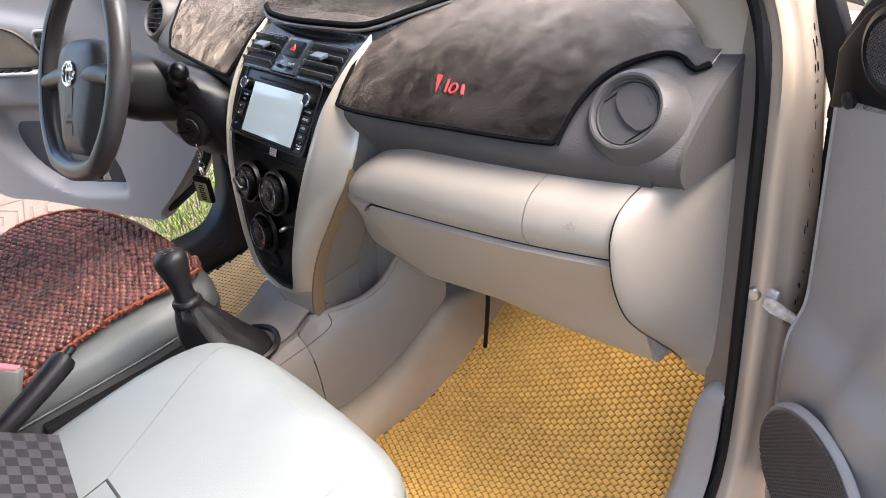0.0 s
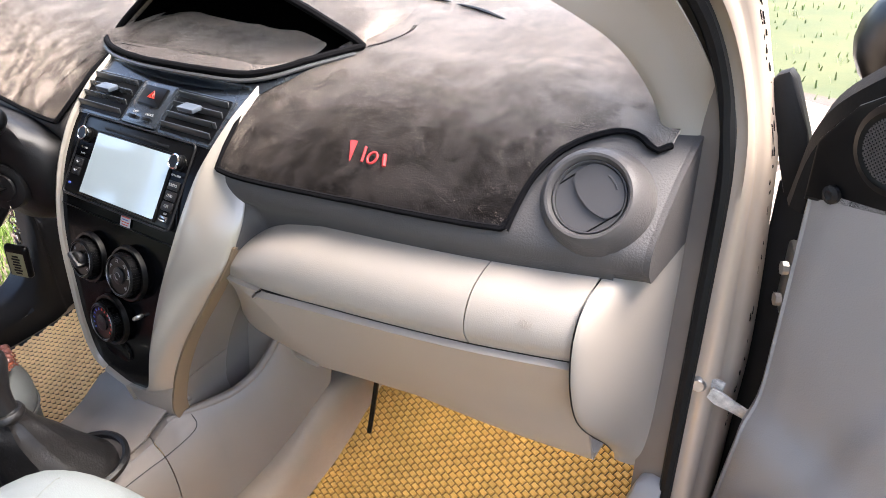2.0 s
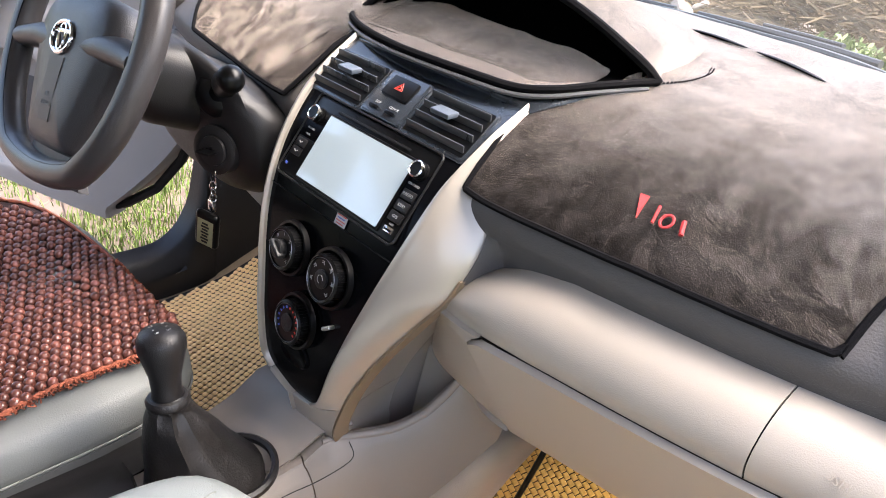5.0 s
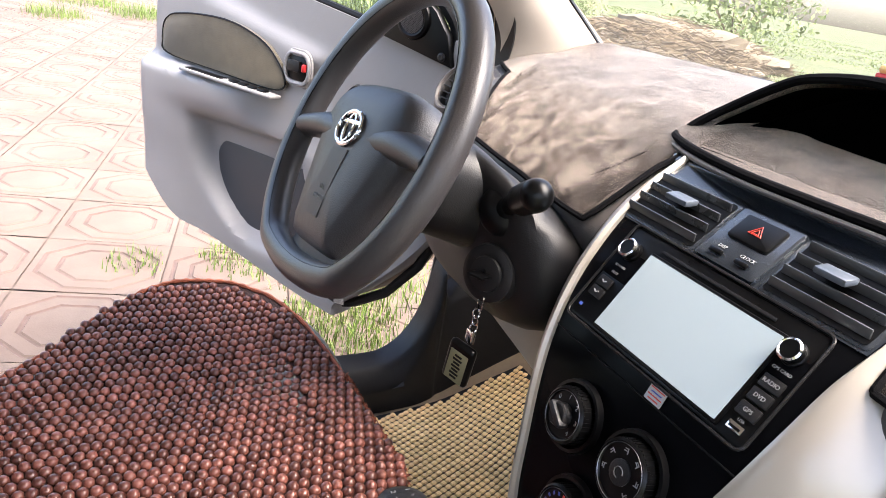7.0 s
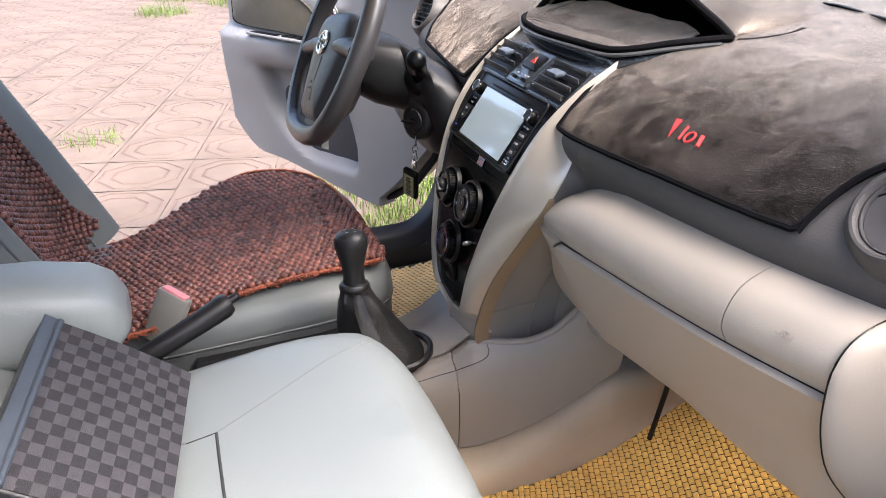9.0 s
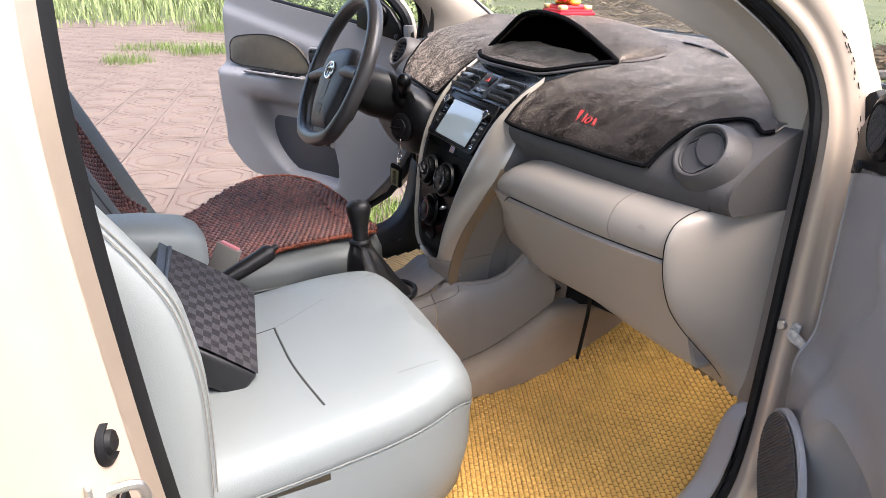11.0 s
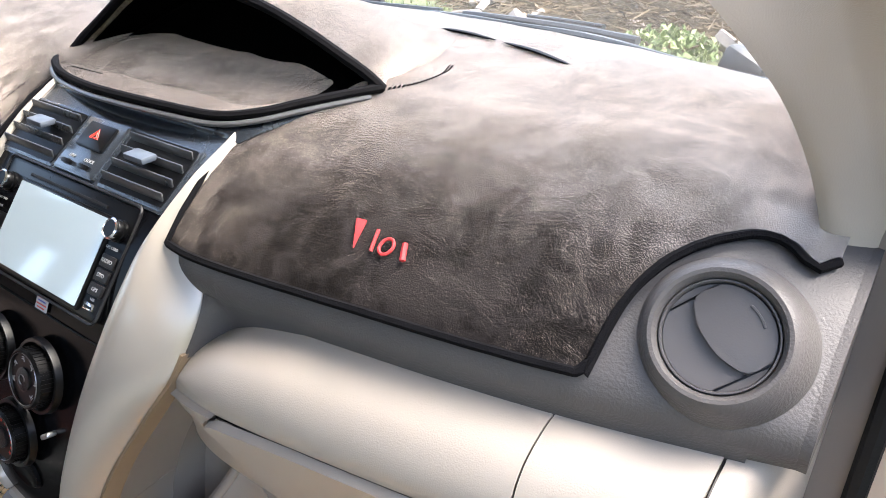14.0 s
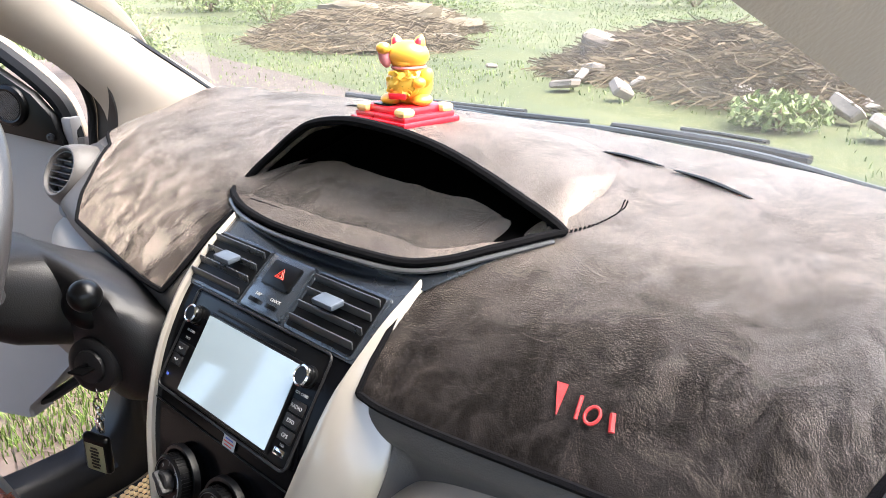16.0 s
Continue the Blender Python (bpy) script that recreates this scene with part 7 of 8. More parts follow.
# rear jamb of the opening with striker and stops
bpil = []
for z, y, x in ((0.36, -0.60, 0.665), (0.60, -0.612, 0.665), (0.80, -0.635, 0.664), (1.00, -0.655, 0.660), (1.15, -0.662, 0.645), (1.34, -0.66, 0.585)):
    bpil.append([Vector((x - 0.022, y - 0.005, z)), Vector((x - 0.004, y + 0.006, z)), Vector((x + 0.020, y - 0.004, z)), Vector((x + 0.028, y - 0.018, z)), Vector((x + 0.033, y - 0.026, z)), Vector((x + 0.040, y - 0.034, z)), Vector((x + 0.062, y - 0.045, z)), Vector((x + 0.075, y - 0.075, z)), Vector((x + 0.080, y - 0.15, z))])
cols = [curve([r[k] for r in bpil], 26) for k in range(9)]
tagged(part("rear_jamb_right", sheet([[c[i] for c in cols[2:]] for i in range(26)], 0.004), M_PAINT, angle=75), "champagne painted rear door jamb", "door jamb", kind="structure")
tagged(part("rear_seal_right", sheet([[c[i] for c in cols[:4]] for i in range(26)], 0.008), M_RUBBER), "black rubber rear door seal", "door seal", kind="structure")
stp = tagged(part("rubber_stop", lathe([(0.022, -0.004), (0.022, 0.004), (0.017, 0.008), (0.012, 0.006), (0.009, 0.010), (0.0, 0.010)], frame_m((0.700, -0.672, 0.805), (0.35, 1.0, 0.15), (0, 0, 1)), 28), M_RUBBER), "round black rubber door stop", "rubber stop", group="door stops")
copy_thing(stp, Matrix.Translation((0.0, 0.004, -0.065)))
strk = thing("door_striker", "bent steel door striker on the rear jamb", "striker", (0.722, -0.68, 0.745))
part("plate", rbox(0.030, 0.005, 0.07, pose(0.726, -0.690, 0.752, 0, 0, 20), 0.002), M_STEEL, strk)
part("loop", tube(curve([(0.722, -0.69, 0.765), (0.717, -0.655, 0.766), (0.714, -0.645, 0.755), (0.714, -0.645, 0.735), (0.719, -0.66, 0.725), (0.722, -0.69, 0.724)], 20), 0.005, 8), M_STEEL, strk)
# outside: wing, bonnet edge and mirror foot
rows = []
for y in span(-0.05, 1.3, 20):
    rows.append([Vector((x, y, z)) for x, z in ((0.62, 0.945 - 0.19 * y), (0.70, 0.935 - 0.19 * y), (0.76, 0.90 - 0.17 * y), (0.79, 0.85 - 0.13 * y), (0.80, 0.79 - 0.10 * y), (0.795, 0.60), (0.785, 0.40))])
tagged(part("front_wing_right", sheet([r for r in rows[5:]], 0.006), M_PAINT), "champagne painted front wing", "car wing", kind="structure")
tagged(part("front_wing_left", sheet([[Vector((-p.x * 1.17, p.y, p.z)) for p in r] for r in rows[5:]], 0.006), M_PAINT), "champagne painted front wing", "car wing", kind="structure")
rows = [[Vector((x, y, 0.885 - 0.15 * (y - 0.6) - 0.06 * (x / 0.7) ** 2 - 0.12 * max(0, y - 1.2))) for x in span(-0.80, 0.68, 16)] for y in span(0.66, 1.75, 12)]
tagged(part("bonnet", sheet(rows, -0.006), M_PAINT), "champagne painted bonnet", "car bonnet", kind="structure")
pad_ = [(0.649, 1.050), (0.654, 1.058), (0.664, 1.063), (0.671, 1.056), (0.690, 1.010), (0.699, 0.985), (0.697, 0.965), (0.688, 0.943), (0.681, 0.944), (0.664, 1.00)]
tagged(part("corner_seal", prism(pad_, 0.016, Matrix(((1, 0, 0, 0.002), (0, 0, -1, 0.262), (0, 1, 0, 0), (0, 0, 0, 1))), 0.004), M_RUBBER), "black rubber wedge at the pillar foot", "seal", kind="structure")
# added black panel: the shadow in the gap between jamb and door
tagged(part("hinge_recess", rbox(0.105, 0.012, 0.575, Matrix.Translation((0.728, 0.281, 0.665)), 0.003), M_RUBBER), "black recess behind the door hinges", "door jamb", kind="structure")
mir = thing("wing_mirror", "black door mirror housing on the open door", "mirror", (0.80, 0.30, 1.08))
part("housing", blob((0.815, 0.305, 1.085), 0.105, 1.12, 0.50, 0.72, (0, 0, -20), 24), M_BLACK, mir)
part("arm", tube([PD @ Vector((0.10, -0.04, 1.02)), Vector((0.81, 0.285, 1.06))], 0.022, 10), M_BLACK, mir)
# windscreen cowl and wipers
cw = [Vector((x, screen_y(x) + 0.085, 1.018 - 0.02 * abs(x))) for x in span(-0.70, 0.60, 24)]
rows = [[p + Vector((0, -0.05, 0.005)), p, p + Vector((0, 0.06, -0.004)), p + Vector((0, 0.10, -0.03))] for p in cw]
tagged(part("cowl", sheet(rows, -0.004), M_RUBBER), "black plastic cowl under the windscreen", "cowl", kind="structure")
lip = [Vector((x, screen_y(x) + 0.030, 1.052 + 0.003 * math.sin(9 * x))) for x in span(-0.30, 0.59, 30)]
tagged(part("cowl_lip", tube(lip, lambda t: 0.007 + 0.002 * math.sin(23 * t), 8, flat=0.7), M_WIPER), "faded blue-black cowl edge along the windscreen foot", "cowl", kind="structure")
for x0, x1 in ((-0.50, -0.02), (0.02, 0.30)):
    wp = thing("wiper", "black wiper blade resting at the foot of the glass", "wiper", (x0, screen_y(x0) + 0.06, 1.04), group="wipers")
    pts = [Vector((x, screen_y(x) + 0.055, 1.054 + 0.004 * math.sin(6 * x))) for x in span(x0, x1, 14)]
    part("blade", tube(pts, 0.0055, 8), M_WIPER, wp)
    part("arm", tube([p + Vector((0.02, 0.012, 0.006)) for p in pts[4:-4]], 0.005, 8, flat=0.6), M_WIPER, wp)
tagged(part("washer_cover", rbox(0.05, 0.035, 0.03, pose(0.44, 0.50, 1.055, 0, 20, -20), 0.006), M_WIPER), "dark wiper spindle cover at the pillar foot", "wiper cover")
# glass edge band
for sgn in (1, -1):
    e = []
    for t in span(0, 1, 20):
        xb, xt = (0.615, 0.535) if sgn > 0 else (-0.755, -0.655)
        yt = -0.16 if sgn > 0 else -0.07
        x = xb + (xt - xb) * t
        yb = screen_y(xb) + 0.02
        e.append(Vector((x, yb + (yt - yb) * t, 1.035 + 0.315 * t + 0.02 * math.sin(math.pi * t) - 0.006)))
    tagged(part("glass_band_" + ("right" if sgn > 0 else "left"), tube(e, 0.013, 6, flat=0.5), M_RUBBER), "black band along the windscreen edge", "glass band", kind="structure")
# pedal
ped = thing("pedal", "grey rubber-faced foot pedal under the dashboard", "pedal", (-0.33, 0.24, 0.50))
pm = pose(-0.335, 0.235, 0.485, -38, 0, 0)
part("pad", rbox(0.075, 0.012, 0.055, pm, 0.005), M_PEDAL, ped)
for k in range(3):
    part("rib", rbox(0.060, 0.004, 0.006, pm @ Matrix.Translation((0, -0.007, -0.016 + 0.016 * k)), 0.0015), M_RUBBER, ped)
part("arm", tube([pm @ Vector((0, 0.006, 0)), Vector((-0.335, 0.34, 0.62)), Vector((-0.335, 0.36, 0.80))], 0.008, 8), M_STEEL, ped)
letters("lettering", "PUSH", 0.010, frame_m(pad_row(0.52, PAD)[12] + Vector((0, -0.0006, 0.0006)), (0, -0.75, 0.66), (0, 0, 1)) @ Matrix.Rotation(radians(-4), 4, 'Z'), M_TAUPE, dash)
for k, (s, dx, dy) in enumerate((("1", -0.008, 0.006), ("3", 0.0, 0.006), ("5", 0.008, 0.006), ("2", -0.008, -0.006), ("4", 0.0, -0.006), ("R", 0.008, -0.006))):
    letters("numeral", s, 0.006, km @ Matrix.Translation((dx, dy, 0.0822)), M_WHITE, gear)
part("collar", lathe([(0.0185, -0.006), (0.0185, 0.002), (0.016, 0.004)], km, 24), M_BLACK, gear)
# ---------------------------------------------------------------- floor mats
def quilt(cells, mat_name, cut):
    """Many small raised pads with cut corners, one mesh: (centre, along, across, height)."""
    ring = ((-1, -cut), (-cut, -1), (cut, -1), (1, -cut), (1, cut), (cut, 1), (-cut, 1), (-1, cut))
    verts, faces = [], []
    for c, a, b_, h in cells:
        n = a.cross(b_).normalized() * h
        i = len(verts)
        verts += [c + a * sa + b_ * sb for sa, sb in ring]
        verts += [c + a * sa * 0.74 + b_ * sb * 0.66 + n for sa, sb in ring]
        faces += [tuple(range(i + 8, i + 16))] + [(i + k, i + (k + 1) % 8, i + 8 + (k + 1) % 8, i + 8 + k) for k in range(8)]
    me = bpy.data.meshes.new(mat_name)
    me.from_pydata([tuple(v) for v in verts], [], faces)
    return me


def weave_mat(name, label, x0, x1, y0, y1, mats, px, py, turn, inside, stagger=0.5):
    th = thing(name, label, "floor mat", ((x0 + x1) / 2, (y0 + y1) / 2, floor_z((y0 + y1) / 2)))
    rows = []
    for y in span(y0, y1, 40):
        r = [Vector((x, y, floor_z(y) + 0.001)) for x in span(x0, x1, 30)]
        rows.append([Vector((min(max(v.x, inside(v.y)[0]), inside(v.y)[1]), v.y, v.z)) for v in r])
    part("backing", sheet(rows, -0.006), mats[0], th)
    cells = []
    ct, st = math.cos(turn), math.sin(turn)
    nx, ny = int((x1 - x0) * 1.5 / px), int((y1 - y0) * 1.5 / py)
    for i in range(-nx, nx + 1):
        for j in range(-ny, ny + 1):
            u, v = (i + stagger * (j % 2)) * px, j * py
            x, y = (x0 + x1) / 2 + u * ct - v * st, (y0 + y1) / 2 + u * st + v * ct
            if not (y0 + 0.004 < y < y1 - 0.004):
                continue
            lo_, hi_ = inside(y)
            if not (lo_ + 0.005 < x < hi_ - 0.005):
                continue
            e = 0.004
            tz = (floor_z(y + e) - floor_z(y - e)) / (2 * e)
            a = Vector((ct, st, tz * st)) * px * 0.43
            b_ = Vector((-st, ct, tz * ct)) * py * 0.47
            cells.append((Vector((x, y, floor_z(y) + 0.0012)), a, b_, 0.0022 + 0.0006 * random.random()))
    me = quilt(cells, "weave", 0.55 if stagger == 0 else 0.86)
    me.transform(Matrix.Translation(-th.location))
    me.materials.append(mats[1])
    ob = new("weave", me)
    ob.parent = th
    tagged(ob, kind="stuff")
    return th


weave_mat("passenger_mat", "yellow woven vinyl floor mat with dark stains", 0.115, 0.590, -0.45, 0.375, (M_MATBASE, M_WEAVE), 0.0135, 0.0088, radians(-20),
          lambda y: (0.130 - 0.12 * max(0, y - 0.08), 0.586 - 0.20 * max(0, y - 0.25)))
weave_mat("driver_mat", "tan woven vinyl floor mat with small dark holes", -0.70, -0.12, -0.45, 0.34, (M_RUBBER, M_WEAVE2), 0.0112, 0.0112, radians(20),
          lambda y: (-0.655, -0.13), 0.0)

# ---------------------------------------------------------------- wooden bead cover
beads = thing("bead_seat_cover", "dark red wooden bead seat cover tied with cord", "seat cover", (-0.35, -0.4, 0.66))
sp_ = bmesh.new()
bmesh.ops.create_icosphere(sp_, subdivisions=2, radius=0.0066)
for f in sp_.faces:
    f.smooth = True
bead_me = bpy.data.meshes.new("bead")
sp_.to_mesh(bead_me)
sp_.free()
bead_me.materials.append(M_BEAD)
bv = [v.co.copy() for v in bead_me.vertices]
bf = [tuple(p.vertices) for p in bead_me.polygons]


MAT_R = spl([-0.64, -0.524, -0.456, -0.43, -0.40, -0.356, -0.28, -0.20, -0.17, -0.145, -0.134], [-0.045, -0.060, -0.082, -0.094, -0.110, -0.126, -0.143, -0.143, -0.150, -0.168, -0.20])


def cover_half(y):
    """Left and right edge of the bead cover over the cushion at y."""
    y = max(-0.64, min(-0.134, y))
    return MAT_L(y), MAT_R(y)


def cushion_z(x, y):
    w = abs((x + 0.39) / 0.27)
    return D_Z(y) + 0.006 - 0.014 * max(0, 1 - w) * (1 if y < -0.2 else 0.5) + 0.008 * min(1, w) ** 4


PITCH = 0.0127
spots = []
row = 0
x = -0.66
while x < -0.03:
    y = -0.138 - (0.5 * PITCH * 0.95 if row % 2 else 0)
    while y > -0.640:
        l_, r_ = cover_half(y)
        if l_ + 0.004 < x < r_ - 0.003:
            yy = y + 0.012 * math.sin((x + 0.35) * 5) + random.uniform(-1, 1) * 0.0006
            xx = x + 0.004 * math.sin(y * 17) + random.uniform(-1, 1) * 0.0006
            spots.append(Vector((xx, yy, cushion_z(xx, yy) + 0.0045 + random.uniform(-1, 1) * 0.0006)))
        y -= PITCH * 0.95
    x += 0.0150
    row += 1
# up the backrest
BMX = Matrix.Translation((-0.350, -0.668, 0.56)) @ Matrix.Rotation(radians(23), 4, 'X')
x = -0.20
while x < 0.20:
    h = 0.05 + (0.5 * PITCH * 0.95 if row % 2 else 0)
    while h < 0.60:
        if abs(x) < 0.145 - 0.03 * max(0, (h - 0.3) / 0.26):
            spots.append(BMX @ Vector((x, 0.038 + 0.085 * (abs(x) / 0.22) ** 3 + 0.05 * max(0, (0.10 - h) / 0.10), h)))
        h += PITCH * 0.95
    x += PITCH * 1.02
    row += 1
near = sorted(range(len(spots)), key=lambda i: (spots[i] - Vector((-0.14, -0.22, 0.66))).length)
first = set(near[:300])
for i in near[:300]:
    ob = bpy.data.objects.new("bead", bead_me)
    scene.collection.objects.link(ob)
    ob.parent = beads
    ob.matrix_basis = Matrix.Translation(spots[i] - beads.location) @ Euler((random.random() * 6, random.random() * 6, 0)).to_matrix().to_4x4() @ Matrix.Diagonal((1, 1, random.uniform(0.88, 1.04), 1))
verts, faces = [], []
for i, p in enumerate(spots):
    if i in first:
        continue
    rot = Euler((random.random() * 6, random.random() * 6, 0)).to_matrix() @ Matrix.Diagonal((1, 1, random.uniform(0.88, 1.04)))
    b0 = len(verts)
    verts += [tuple(rot @ v + p - beads.location) for v in bv]
    faces += [tuple(b0 + k for k in f) for f in bf]
me = bpy.data.meshes.new("bead_field")
me.from_pydata(verts, [], faces)
for p in me.polygons:
    p.use_smooth = True
me.materials.append(M_BEAD)
ob = new("bead_field", me)
ob.parent = beads
tagged(ob, kind="stuff")
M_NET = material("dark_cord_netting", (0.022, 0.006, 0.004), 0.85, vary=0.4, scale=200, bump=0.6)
# cord netting under the beads, darkened for the shade in their gaps, and its fringe
rows = []
for y in span(-0.645, -0.134, 26):
    l_, r_ = cover_half(y)
    rows.append([Vector((x, y, cushion_z(x, y) + 0.0015)) for x in span(l_ - 0.004, r_ + 0.005, 24)])
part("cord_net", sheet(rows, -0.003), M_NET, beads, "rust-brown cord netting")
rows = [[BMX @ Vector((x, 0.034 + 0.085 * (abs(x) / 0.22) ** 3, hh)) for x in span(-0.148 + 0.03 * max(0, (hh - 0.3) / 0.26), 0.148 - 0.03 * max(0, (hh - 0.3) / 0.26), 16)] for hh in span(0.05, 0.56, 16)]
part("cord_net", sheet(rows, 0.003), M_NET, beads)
hem = [Vector((cover_half(y)[1] + 0.0045, y, cushion_z(cover_half(y)[1], y) + 0.003)) for y in span(-0.64, -0.134, 96)]
hem2 = [Vector((cover_half(y)[0] - 0.003, y, cushion_z(cover_half(y)[0], y) + 0.004)) for y in span(-0.60, -0.134, 96)]
part("hem_cord", tube(hem2, lambda t: 0.0030 + 0.0009 * math.sin(t * 420), 7), M_CORD, beads)
part("hem_cord", tube(hem, lambda t: 0.0030 + 0.0009 * math.sin(t * 420), 7), M_CORD, beads, "knotted rust cord hem")
tb = []
for y in span(-0.64, -0.136, 120):
    l_, r_ = cover_half(y)
    for _ in range(2):
        a = Vector((r_ + 0.004, y + random.uniform(-0.002, 0.002), cushion_z(r_, y) + 0.004))
        tb.append(tube([a, a + Vector((random.uniform(0.0, 0.010), random.uniform(-0.005, 0.005), random.uniform(-0.004, 0.004))), a + Vector((random.uniform(0.002, 0.008), random.uniform(-0.006, 0.006), random.uniform(-0.008, -0.001)))], 0.0009, 4))
l_, r_ = cover_half(-0.136)
for x in span(l_, r_, 90):
    a = Vector((x, -0.133, cushion_z(x, -0.136) + 0.004))
    tb.append(tube([a, a + Vector((random.uniform(-0.005, 0.005), random.uniform(0.0, 0.006), 0.0)), a + Vector((random.uniform(-0.006, 0.006), random.uniform(0.002, 0.006), random.uniform(-0.008, -0.001)))], 0.0009, 4))
ob = part("fringe", join(*tb), M_CORD, beads, "loose rust cord fringe")
ob["kind"] = "stuff"

# ---------------------------------------------------------------- paving
TILE, TA = 0.40, radians(-12.5)
M_GROOVE = material("dirty_groove", (0.085, 0.055, 0.046), 0.95, vary=0.4, scale=14, second=(0.15, 0.10, 0.082))
tb = bmesh.new()
s = TILE / 2 - 0.003


def ring8(r, k=0.4142):
    return [(r * math.cos(radians(22.5 + 45 * i)) / math.cos(radians(22.5)), r * math.sin(radians(22.5 + 45 * i)) / math.cos(radians(22.5))) for i in range(8)]


def level(pts, z):
    return [tb.verts.new((x, y, z)) for x, y in pts]


sq = []
for i in range(8):
    a = radians(22.5 + 45 * i)
    x, y = math.cos(a), math.sin(a)
    m_ = s / max(abs(x), abs(y))
    sq.append((x * m_, y * m_))
L0 = level(sq, -0.02)
L1 = level([(x * 1.0, y * 1.0) for x, y in sq], -0.001)
prev = L1
for i in range(8):
    tb.faces.new((L0[i], L0[(i + 1) % 8], L1[(i + 1) % 8], L1[i]))
for r, z in ((0.178, 0.0), (0.174, -0.004), (0.166, -0.004), (0.162, 0.0), (0.122, 0.0), (0.118, -0.004), (0.110, -0.004), (0.106, 0.0), (0.085, 0.001)):
    cur = level(ring8(r), z)
    for i in range(8):
        tb.faces.new((prev[i], prev[(i + 1) % 8], cur[(i + 1) % 8], cur[i])).material_index = 1 if z < -0.003 else 0
    prev = cur
tb.faces.new(prev)
corners = [(s, s), (-s, s), (-s, -s), (s, -s)]
for cx, cy in corners:
    v = tb.verts.new((cx, cy, -0.001))
    a = min(range(8), key=lambda i: (sq[i][0] - cx) ** 2 + (sq[i][1] - cy) ** 2 if abs(abs(sq[i][0]) - s) < 1e-6 else 9)
    b_ = min(range(8), key=lambda i: (sq[i][0] - cx) ** 2 + (sq[i][1] - cy) ** 2 if abs(abs(sq[i][1]) - s) < 1e-6 else 9)
    if a != b_:
        tb.faces.new((L1[a], v, L1[b_]))
bmesh.ops.recalc_face_normals(tb, faces=tb.faces)
tile_me = bpy.data.meshes.new("tile")
tb.to_mesh(tile_me)
tb.free()
tile_me.materials.append(M_TILE)
tile_me.materials.append(M_GROOVE)
tmi = [p.material_index for p in tile_me.polygons]
tv, tf = [v.co.copy() for v in tile_me.vertices], [tuple(p.vertices) for p in tile_me.polygons]
bed = bmesh.new()
bmesh.ops.create_grid(bed, x_segments=20, y_segments=24, size=1.0)
bed.transform(Matrix.Translation((-6.4, -1.2, GROUND - 0.007)) @ Matrix.Rotation(TA, 4, 'Z') @ Matrix.Diagonal((7.7, 6.4, 1, 1)))
paving = tagged(part("pavement", bed, M_JOINT), "pink concrete paving with sunken joints", "pavement", kind="structure")
ox, oy = -1.797, -0.636
R2 = Matrix.Rotation(TA, 4, 'Z')
tiles = []
for i in range(-36, 12):
    for j in range(-16, 14):
        p = Vector((ox, oy, 0)) + R2 @ Vector(((i + 0.35) * TILE, (j + 0.5) * TILE, 0))
        rel = Vector((p.x + 3.9, p.y + 1.2, 0))
        if -13.4 < p.x < 1.2 and -6.0 < p.y < 1.0 + 0.15 * -p.x:
            tiles.append(p)
tiles.sort(key=lambda p: (p - Vector((-2.6, -0.3, 0))).length)
for p in tiles[:300]:
    ob = bpy.data.objects.new("tile", tile_me)
    scene.collection.objects.link(ob)
    ob.parent = paving
    ob.matrix_basis = Matrix.Translation((p.x, p.y, GROUND + random.uniform(-0.0012, 0.0012))) @ R2 @ Euler((random.uniform(-1, 1) * 0.003, random.uniform(-1, 1) * 0.003, random.choice((0, 1, 2, 3)) * math.pi / 2)).to_matrix().to_4x4()
verts, faces = [], []
for p in tiles[300:]:
    m = Matrix.Translation((p.x, p.y, GROUND + random.uniform(-0.0015, 0.0015))) @ R2
    b0 = len(verts)
    verts += [tuple(m @ v) for v in tv]
    faces += [tuple(b0 + k for k in f) for f in tf]
me = bpy.data.meshes.new("tile_field")
me.from_pydata(verts, [], faces)
me.materials.append(M_TILE)
me.materials.append(M_GROOVE)
for q, p in enumerate(me.polygons):
    p.material_index = tmi[q % len(tmi)]
ob = new("tile_field", me)
ob.parent = paving
tagged(ob, kind="stuff")


# ---------------------------------------------------------------- grass, brush and rubble
def blades(spots, mat, name, label):
    """Thin bent blades, one mesh of stuff."""
    verts, faces = [], []
    for p, hgt, wid in spots:
        a = random.uniform(0, 6.28)
        lean = random.uniform(0.1, 0.7) * hgt
        d = Vector((math.cos(a), math.sin(a), 0))
        w = Vector((-d.y, d.x, 0)) * wid
        i = len(verts)
        verts += [tuple(p - w), tuple(p + w), tuple(p + d * lean * 0.35 + Vector((0, 0, hgt * 0.6)) - w * 0.7), tuple(p + d * lean * 0.35 + Vector((0, 0, hgt * 0.6)) + w * 0.7), tuple(p + d * lean + Vector((0, 0, hgt)))]
        faces += [(i, i + 1, i + 3, i + 2), (i + 2, i + 3, i + 4)]
    me = bpy.data.meshes.new(name)
    me.from_pydata(verts, [], faces)
    me.materials.append(mat)
    return tagged(new(name, me), label, name.replace("_", " "), kind="stuff")


def gz(x, y):
    far = max(0.0, math.hypot(x, y) - 14)
    return GROUND - 0.03 + 0.02 * far ** 0.9


